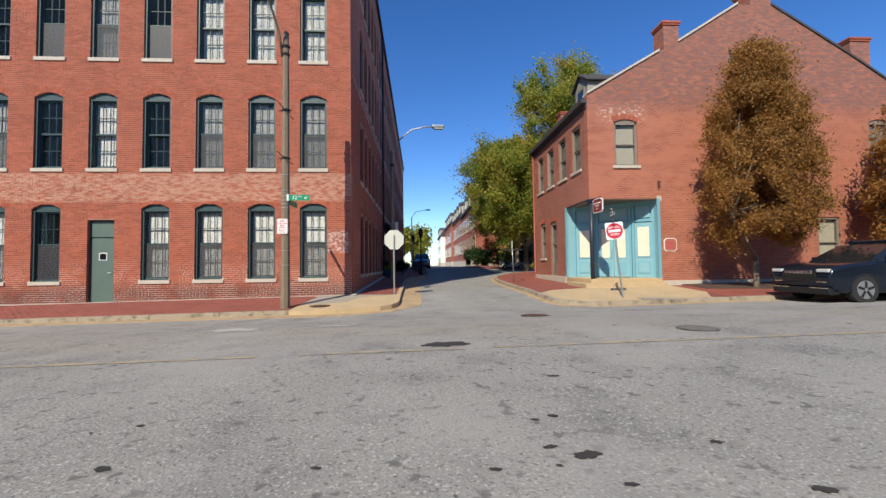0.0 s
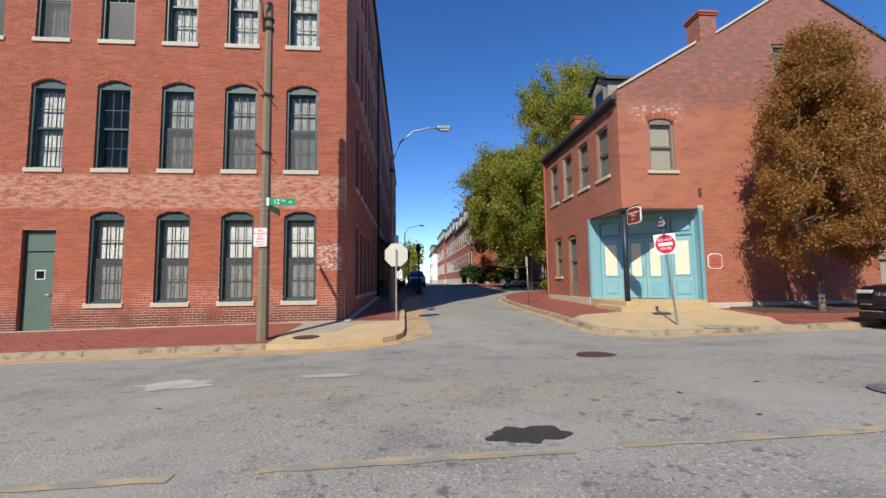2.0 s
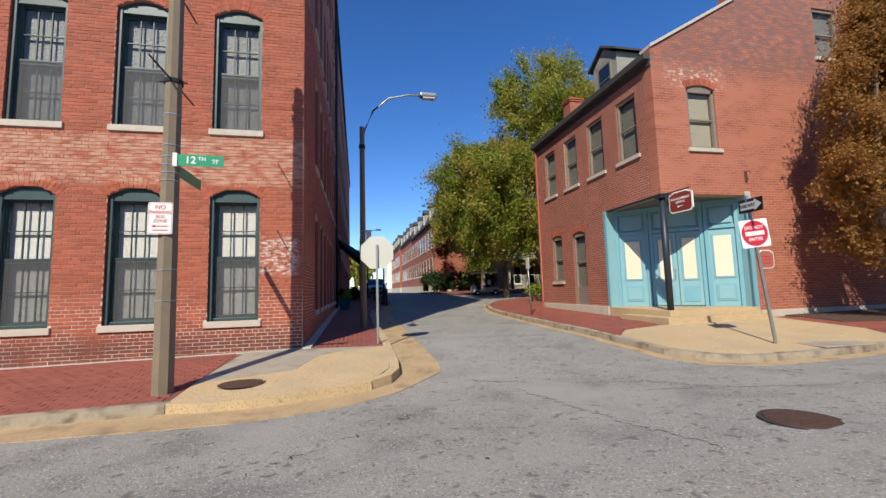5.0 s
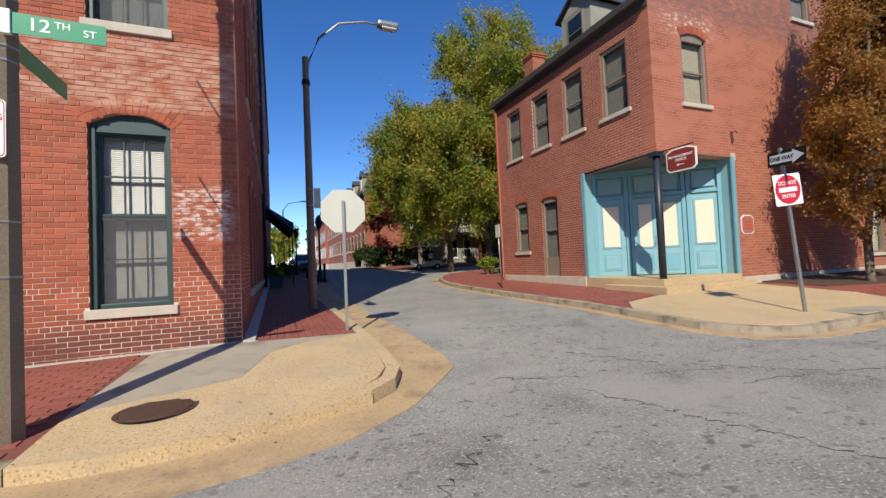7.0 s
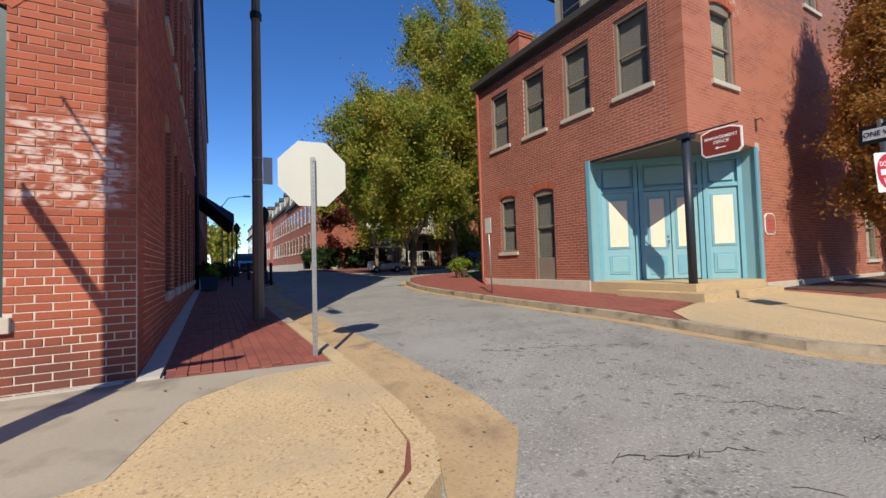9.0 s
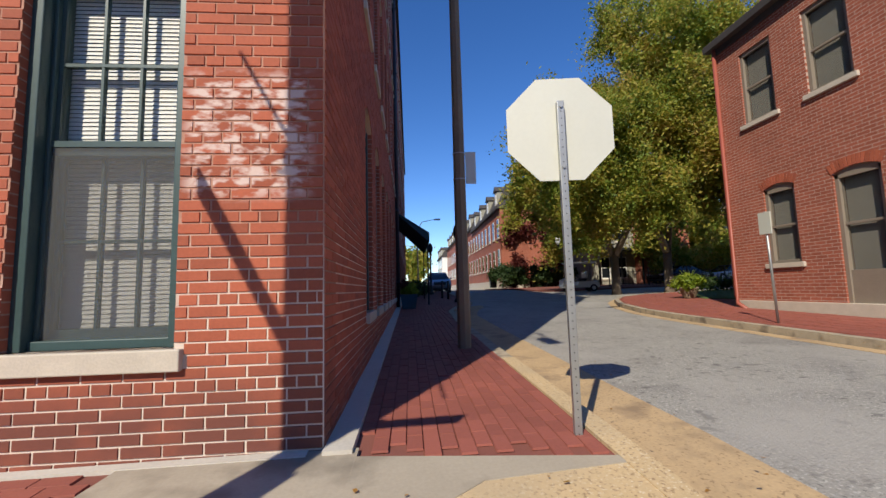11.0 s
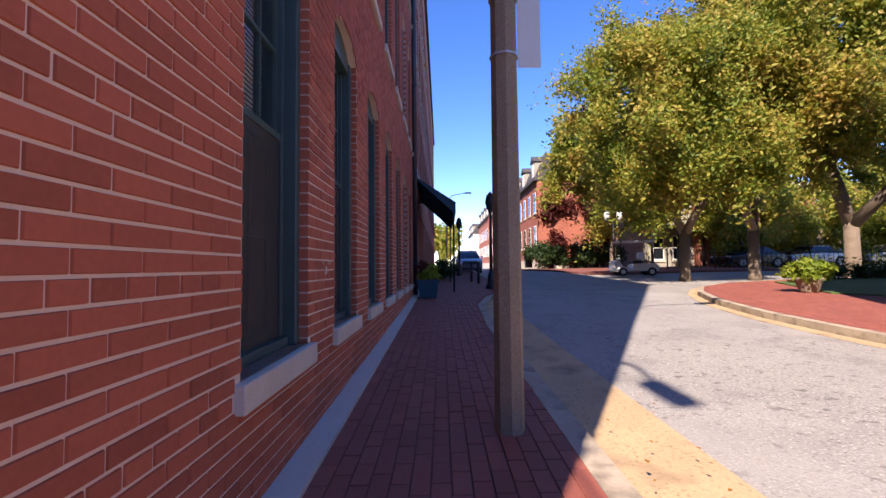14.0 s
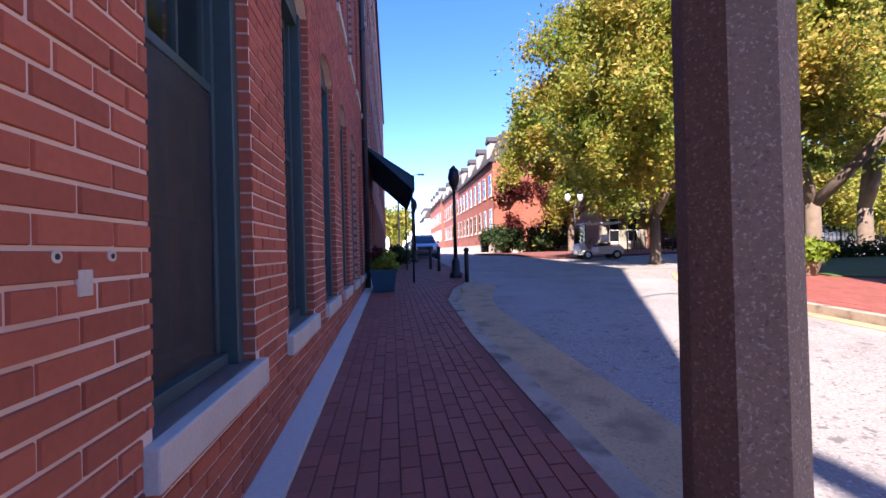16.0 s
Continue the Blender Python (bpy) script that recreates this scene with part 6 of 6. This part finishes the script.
for x in (0.45, 1.9):
    for s in (-1, 1):
        w = part("wheel", tubem([(x, s * 0.42, 0.22), (x, s * 0.58, 0.22)], 0.22, 18), M_TYRE, gc)
        part("rim", tubem([(x, s * 0.58, 0.22), (x, s * 0.585, 0.22)], 0.12, 14), M_WHITE, w)
part("steering_wheel", tubem([(0.6, -0.25, 0.8), (0.75, -0.25, 1.05)], 0.02, 8), M_BLACK, gc)

# ---------- along the mill's side ----------
aw = thing("awning", (WS, 30.0, 2.6), "dark blue-green canvas entrance awning on slim posts", "awning")
part("canvas", prism([(0.0, 1.8), (1.38, 0.9), (1.38, 0.5), (1.34, 0.5), (1.34, 0.85), (0.0, 1.73)], "y", 0, 5.5), M_AWN, aw)
part("end_panel", prism([(0.0, 1.75), (1.36, 0.87), (1.36, 0.5)], "y", 0.0, 0.02), M_AWN, aw)
part("end_panel", prism([(0.0, 1.75), (1.36, 0.87), (1.36, 0.5)], "y", 5.48, 5.5), M_AWN, aw)
for y in (0.05, 5.4):
    part("post", tubem([(1.3, y, -2.25), (1.3, y, 0.6)], 0.03, 10), M_BLACK, aw)
bp_ = thing("downpipe", (WS + 0.08, 28.9, 0.4), "dark blue downpipe on the brick wall", "downpipe")
part("pipe", tubem([(0, 0, 0), (0, 0, 16.9)], 0.07, 12), M_POST, bp_)
for k in range(6):
    part("bracket", boxm(-0.08, 0.08, -0.085, 0.085, 1 + 2.8 * k, 1.06 + 2.8 * k, bevel=0.005), M_POST, bp_)
pt = thing("planter", (-2.02, 28.2, walk_z(-2, 28.2)), "dark teal planter with leafy yellow-green plants", "planter")
part("pot", prism([(-0.24, 0), (0.24, 0), (0.3, 0.45), (0.33, 0.45), (0.33, 0.52), (-0.33, 0.52), (-0.33, 0.45), (-0.3, 0.45)], "y", -0.26, 0.26, 0.015), M_AWN, pt)
part("soil", boxm(-0.29, 0.29, -0.23, 0.23, 0.5, 0.53), M_SOIL, pt)
part("foliage", leaf_cloud(clumps_in((0, 0, 0.75), (0.3, 0.25, 0.2), 10, 0.12, 0.2, 51), 900, 0.06, 51, fill=0.8), M_LEAFY, pt)
part("dark_foliage", leaf_cloud(clumps_in((-0.1, 0, 0.95), (0.15, 0.15, 0.2), 5, 0.08, 0.14, 52), 250, 0.06, 52, fill=0.8), M_LEAFR, pt)
for i, (x, y) in enumerate(((-1.6, 37.0), (-1.5, 38.2))):
    bush((x, y, walk_z(x, y)), "low dark shrub in the pavement bed", clumps_in((0, 0, 0.5), (0.6, 0.5, 0.35), 8, 0.25, 0.35, 60 + i), 1200, 0.08, M_LEAFD, 60 + i)


def post_lamp(x, y, h, label, heads=((0, 0),)):
    th = thing("post_lamp", (x, y, walk_z(x, y)), label, "street lamp", "old-style post lamps")
    part("base", tubem([(0, 0, -0.05), (0, 0, 0.12), (0, 0, 0.16), (0, 0, 0.5), (0, 0, 0.62)], [0.2, 0.2, 0.14, 0.12, 0.065], 14), M_BLACK, th)
    part("shaft", tubem([(0, 0, 0.6), (0, 0, h - 0.75)], [0.062, 0.045], 12), M_BLACK, th)
    for dx_, dy_ in heads:
        if dx_:
            part("arm", tubem([(0, 0, h - 1.0), (dx_ * 0.6, 0, h - 1.05), (dx_, 0, h - 0.75)], 0.025, 8), M_BLACK, th)
        hd_ = part("globe", tubem([(dx_, dy_, h - 0.72), (dx_, dy_, h - 0.6), (dx_, dy_, h - 0.4), (dx_, dy_, h - 0.2), (dx_, dy_, h - 0.12)], [0.07, 0.14, 0.19, 0.15, 0.08], 14), M_LENS if dx_ else M_BLACK, th)
        part("cap", tubem([(dx_, dy_, h - 0.16), (dx_, dy_, h - 0.08), (dx_, dy_, h)], [0.16, 0.08, 0.015], 14), M_BLACK, hd_)
        part("collar", tubem([(dx_, dy_, h - 0.8), (dx_, dy_, h - 0.7)], [0.05, 0.1], 12), M_BLACK, hd_)


post_lamp(0.15, 31.0, 3.5, "black cast iron post lamp at the kerb bend")
post_lamp(-0.55, 41.0, 3.5, "black cast iron post lamp further along the kerb")
post_lamp(9.4, 42.5, 3.9, "twin-globe black post lamp beside the cart", ((-0.4, 0), (0.4, 0)))
bo = thing("bollard", (0.2, 29.4, walk_z(0.2, 29.4)), "black round iron bollard at the kerb", "bollard", "kerb bollards")
part("shaft", tubem([(0, 0, -0.05), (0, 0, 0.85)], 0.06, 14), M_BLACK, bo)
part("cap", tubem([(0, 0, 0.85), (0, 0, 0.9), (0, 0, 0.95)], [0.075, 0.075, 0.02], 14), M_BLACK, bo)
for x, y in ((-0.05, 33.9), (-0.25, 35.2)):
    copy_thing(bo, pose(x, y, walk_z(x, y)))
bn = thing("rubbish_bin", (6.6, 55.2, walk_z(6.6, 55.2)), "dark wheeled rubbish bin by the far house", "bin")
part("tub", prism([(-0.28, 0.1), (0.28, 0.1), (0.36, 1.1), (-0.36, 1.1)], "y", -0.35, 0.35, 0.03), M_BLACK, bn)
part("lid", boxm(-0.4, 0.4, -0.4, 0.4, 1.1, 1.2, bevel=0.03), M_POST, bn)
fl = thing("street_lamp", (-1.0, 62, walk_z(-1, 62)), "distant tall street lamp with a curved arm", "street lamp")
part("pole", tubem([(0, 0, 0), (0, 0, 7.5)], [0.1, 0.07], 8), M_STEEL, fl)
part("arm", tubem([(0, 0, 7.4), (0.6, 0, 8.3), (2.2, 0, 8.6)], 0.04, 8), M_STEEL, fl)
part("lamp_head", boxm(2.1, 2.8, -0.15, 0.15, 8.5, 8.68, bevel=0.05), M_STEEL, fl)
for i, (x0, x1, z0, z1) in enumerate(((18, 45, 6.2, 7.6), (18, 45, 5.7, 7.0))):
    w = thing("overhead_wire", (x0, 48, z0), "thin overhead wire across the car park", "wire")
    part("cable", tubem([((x1 - x0) * k / 8, 0, (z1 - z0) * k / 8 - 0.5 * math.sin(math.pi * k / 8)) for k in range(9)], 0.02, 6), M_BLACK, w)
gr = thing("storm_drain", (7.3, 12.14, walk_z(7.3, 12.2)), "dark storm drain slot in the kerb", "storm drain")
part("slot", boxm(-0.45, 0.45, -0.055, 0.0, -0.12, -0.03), M_BLACK, gr)
part("lintel_slab", boxm(-0.6, 0.6, -0.06, 0.5, 0.004, 0.03, bevel=0.008), M_CONCG, gr)
# ---------- wall bricks, laid in courses ----------
COURSE, LONG, JOINT, PROUD = 0.073, 0.236, 0.011, 0.007
def hole_span(h, z):
    u0, u1, za, zb, r = h
    if z < za - SILL_T * (r > 0) or z > zb:
        return None
    if r and z < za:
        return u0 - 0.057, u1 + 0.057
    if r and z > zb - r:
        w = (u1 - u0) * math.sqrt(max(0, (zb - z) / r))
        m = (u0 + u1) / 2
        return m - w / 2, m + w / 2
    return u0, u1


def lay_bricks(ulo, uhi, zlo, zhi, holes, seed):
    """Rectangles (u0, u1, z0, z1) of a common bond: every seventh course is headers."""
    rnd_ = random.Random(seed)
    out = []
    for c in range(int((zhi - zlo) / COURSE)):
        z0 = zlo + c * COURSE
        zm = z0 + COURSE / 2
        spans = sorted(s for s in (hole_span(h, zm) for h in holes) if s and s[1] > ulo and s[0] < uhi)
        head = c % 7 == 3
        step = LONG / 2 if head else LONG
        u = ulo - (LONG * 0.25 if head else (LONG / 2 if c % 2 else 0))
        while u < uhi:
            a, b = max(u, ulo), min(u + step, uhi)
            u += step
            segs = [(a, b)]
            for s0, s1 in spans:
                segs = [q for x, y in segs for q in ((x, min(y, s0)), (max(x, s1), y)) if q[1] - q[0] > 0.03]
            for x, y in segs:
                j = rnd_.uniform(-0.0015, 0.0015)
                out.append((x + (JOINT / 2 + j if x == a else 0), y - (JOINT / 2 - j if y == b else 0), z0 + JOINT / 2 + rnd_.uniform(-0.001, 0.001), z0 + COURSE - JOINT / 2))
    return out


def brick_boxes(rects, to_world, seed):
    rnd_ = random.Random(seed)
    v, f = [], []
    for u0, u1, z0, z1 in rects:
        d, e = PROUD + rnd_.uniform(-0.002, 0.0025), 0.0025
        b = len(v)
        v += [to_world(*p) for p in ((u0, z0, 0), (u1, z0, 0), (u1, z1, 0), (u0, z1, 0), (u0 + e, z0 + e, d), (u1 - e, z0 + e, d), (u1 - e, z1 - e, d), (u0 + e, z1 - e, d))]
        f += [(b + 4, b + 5, b + 6, b + 7), (b, b + 1, b + 5, b + 4), (b + 1, b + 2, b + 6, b + 5), (b + 2, b + 3, b + 7, b + 6), (b + 3, b, b + 4, b + 7)]
    return v, f


ox = WS - F_LEN
rf = lay_bricks(BR_F[0], F_LEN - 0.004, -0.2, BR_F[1], front_holes, 1)
tagged(part("brickwork", brick_boxes(rf, lambda u, z, d: (ox + u, WF - d, z), 1), M_BRICK, wall_front), "red bricks of the front wall", kind="stuff")
rs = lay_bricks(-0.4, BR_S[0], 0.0, BR_S[1], side_holes, 2)
oy = WF + 0.4
rs.sort(key=lambda q: (q[0] + q[1] - 3.6) ** 2 * 0.25 + ((q[2] + q[3]) / 2 - 1.25) ** 2)
near, rest = rs[:300], rs[300:]
tagged(part("brickwork", brick_boxes(rest, lambda u, z, d: (WS + d, oy + u, z), 2), M_BRICK, wall_side), "red bricks of the side wall", kind="stuff")
kinds = {}
for u0, u1, z0, z1 in near:
    key = round((u1 - u0) / 0.012)
    if key not in kinds:
        w, h, e = key * 0.012 / 2, (COURSE - JOINT) / 2, 0.0025
        me = bpy.data.meshes.new("brick")
        vs = [(0, -w, -h), (0, w, -h), (0, w, h), (0, -w, h), (PROUD, -w + e, -h + e), (PROUD, w - e, -h + e), (PROUD, w - e, h - e), (PROUD, -w + e, h - e)]
        me.from_pydata(vs, [], [(4, 5, 6, 7), (0, 1, 5, 4), (1, 2, 6, 5), (2, 3, 7, 6), (3, 0, 4, 7)])
        me.materials.append(M_BRICK)
        kinds[key] = me
    b = new("brick", kinds[key])
    b.parent = wall_side
    b.location = (WS, oy + (u0 + u1) / 2, (z0 + z1) / 2)

# brick arches over the mill's windows: one ring of standing bricks each
def arch_ring(holes, to_world, seed, ulo, uhi, zhi):
    v, f = [], []
    for u0, u1, za, zb, r in holes:
        if not r or not (ulo < u0 < uhi) or zb > zhi:
            continue
        w = u1 - u0
        R = (w * w / 4 + r * r) / (2 * r)
        half, n, m = math.asin(w / 2 / R) * 1.08, 15, (u0 + u1) / 2
        for ring in (0, 1):
            for k in range(n):
                a0, a1 = (-half + 2 * half * (k + q) / n for q in (0.06, 0.94))
                b = len(v)
                for d in (0.0, PROUD + 0.004):
                    for a, rr in ((a0, R + 0.004 + 0.115 * ring), (a1, R + 0.004 + 0.115 * ring), (a1, R + 0.11 + 0.115 * ring), (a0, R + 0.11 + 0.115 * ring)):
                        v.append(to_world(m + rr * math.sin(a), zb - R + rr * math.cos(a), d))
                f += [(b + 4, b + 5, b + 6, b + 7)] + [(b + i, b + (i + 1) % 4, b + 4 + (i + 1) % 4, b + 4 + i) for i in range(4)]
    return v, f


tagged(part("arch_bricks", arch_ring(front_holes, lambda u, z, d: (ox + u, WF - d, z), 1, BR_F[0], F_LEN, BR_F[1]), M_BRICK, wall_front), "standing bricks of the window arches", kind="stuff")
tagged(part("arch_bricks", arch_ring(side_holes, lambda u, z, d: (WS + d, oy + u, z), 1, -1, BR_S[0], BR_S[1]), M_BRICK, wall_side), "standing bricks of the window arches", kind="stuff")

# ---------- pavement bricks ----------
def inside(poly, x, y):
    c, j = False, len(poly) - 1
    for i in range(len(poly)):
        (xi, yi), (xj, yj) = poly[i], poly[j]
        if (yi > y) != (yj > y) and x < (xj - xi) * (y - yi) / (yj - yi) + xi:
            c = not c
        j = i
    return c


def lay_pavers(x0, x1, y0, y1, poly, holes, along_y, seed):
    """Running bond of pavers, those that lie wholly on the pavement."""
    rnd_ = random.Random(seed)
    out = []
    L, W = 0.215, 0.105
    if along_y:
        rows = int((x1 - x0) / W)
        for r in range(rows):
            x = x0 + r * W
            y = y0 - (L / 2 if r % 2 else 0)
            while y < y1:
                out.append((x, y, W, L))
                y += L
    else:
        for r in range(int((y1 - y0) / W)):
            y = y0 + r * W
            x = x0 - (L / 2 if r % 2 else 0)
            while x < x1:
                out.append((x, y, L, W))
                x += L
    keep = []
    for x, y, a, b in out:
        cs = [(x + 0.01, y + 0.01), (x + a - 0.01, y + 0.01), (x + a - 0.01, y + b - 0.01), (x + 0.01, y + b - 0.01)]
        if all(inside(poly, *c) for c in cs) and not any(inside(h, *c) for h in holes for c in cs):
            keep.append((x, y, a, b, rnd_.uniform(-0.003, 0.003)))
    return keep


def paver_mesh(items):
    v, f, g, e = [], [], 0.0018, 0.003
    for x, y, a, b, dz in items:
        z = walk_z(x + a / 2, y + b / 2) + dz
        sx, sy = (walk_z(x + a, y) - walk_z(x, y)), (walk_z(x, y + b) - walk_z(x, y))
        k = len(v)
        for q, h in ((g, -0.014), (g + e, 0.0)):
            v += [(x + q, y + q, z - sx / 2 - sy / 2 + h), (x + a - q, y + q, z + sx / 2 - sy / 2 + h), (x + a - q, y + b - q, z + sx / 2 + sy / 2 + h), (x + q, y + b - q, z - sx / 2 + sy / 2 + h)]
        f += [(k + 4, k + 5, k + 6, k + 7)] + [(k + i, k + (i + 1) % 4, k + 4 + (i + 1) % 4, k + 4 + i) for i in range(4)]
    return v, f


bed_w = bpy.data.objects["pavement_bed_west"]
bed_e = bpy.data.objects["pavement_bed_east"]
poly_w = KWI + [(-2.33, 90), (-2.33, 15.40), (-40, 15.40)]
apron = [(-3.8, 12.1), (-0.5, 12.1), (-0.5, 15.12), (-2.3, 15.36), (-2.3, 15.6), (-3.65, 15.6), (-3.8, 13.25)]
pv = lay_pavers(-2.33, 1.0, 15.1, 36, poly_w, [apron], True, 3)
pv.sort(key=lambda q: (q[1] - 19.2) ** 2 + 2 * (q[0] + 1.5) ** 2)
for x, y, a, b, dz in pv[:300]:
    me = kinds.get("paver")
    if me is None:
        me = bpy.data.meshes.new("paver")
        w, h, e = 0.105 / 2 - 0.0018, 0.215 / 2 - 0.0018, 0.003
        me.from_pydata([(-w, -h, -0.014), (w, -h, -0.014), (w, h, -0.014), (-w, h, -0.014), (-w + e, -h + e, 0), (w - e, -h + e, 0), (w - e, h - e, 0), (-w + e, h - e, 0)], [],
                       [(4, 5, 6, 7), (0, 1, 5, 4), (1, 2, 6, 5), (2, 3, 7, 6), (3, 0, 4, 7)])
        me.materials.append(M_PAVER)
        kinds["paver"] = me
    p = new("paver", me)
    p.parent = bed_w
    p.matrix_basis = pose(x + a / 2, y + b / 2, walk_z(x + a / 2, y + b / 2) + dz, 1.26, -0.8, 0)
more = lay_pavers(-14, -3.2, 12.45, 15.4, poly_w, [apron], False, 4)
tagged(part("pavers", paver_mesh(pv[300:] + more), M_PAVER, bed_w), "red paving bricks", kind="stuff")
poly_e = [(40, 15.7)] + KEI + [(40, 15.7)]
cc = KEI[1:7] + [(4.3, 14.45), (4.83, 15.05), (6.05, 15.36), (9.6, 15.4), (9.6, 13.4), (9, 12.4)]
house = [(HX - 0.38, HY - 0.38), (HX + 15, HY - 0.38), (HX + 15, HN), (HX - 0.06, HN), (HX - 0.06, HY + 1.7)]
lawn_ = [(8.2, 26.6), (9.2, 25), (40, 25), (40, 32.5), (13, 31.6), (10, 30.6)]
pe = lay_pavers(4.1, 14, 14.3, 31.5, KEI[::-1] + [(30, 15)], [cc, house, lawn_], True, 5)
pe += lay_pavers(9.6, 16, 12.3, 14.2, [(9.6, 12.35), (30, 12.4), (30, 14), (9.6, 14.3)], [cc], False, 6)
tagged(part("pavers", paver_mesh(pe), M_PAVER, bed_e), "red paving bricks", kind="stuff")

# an old mortar patch and two bolt holes in the side wall
mp_ = thing("mortar_patch", (WS, 19.28, 1.31), "small pale mortar patch under two bolt holes", "wall patch")
part("patch", boxm(0.0, 0.0105, -0.022, 0.022, -0.03, 0.03, bevel=0.002), M_STONE, mp_)
for y_ in (-0.08, 0.09):
    part("bolt_ring", tubem([(0.0, y_, 0.06), (0.0105, y_, 0.06)], 0.014, 10), M_STONE, mp_)
    part("bolt_hole", tubem([(0.0, y_, 0.06), (0.0115, y_, 0.06)], 0.007, 8), M_BLACK, mp_)
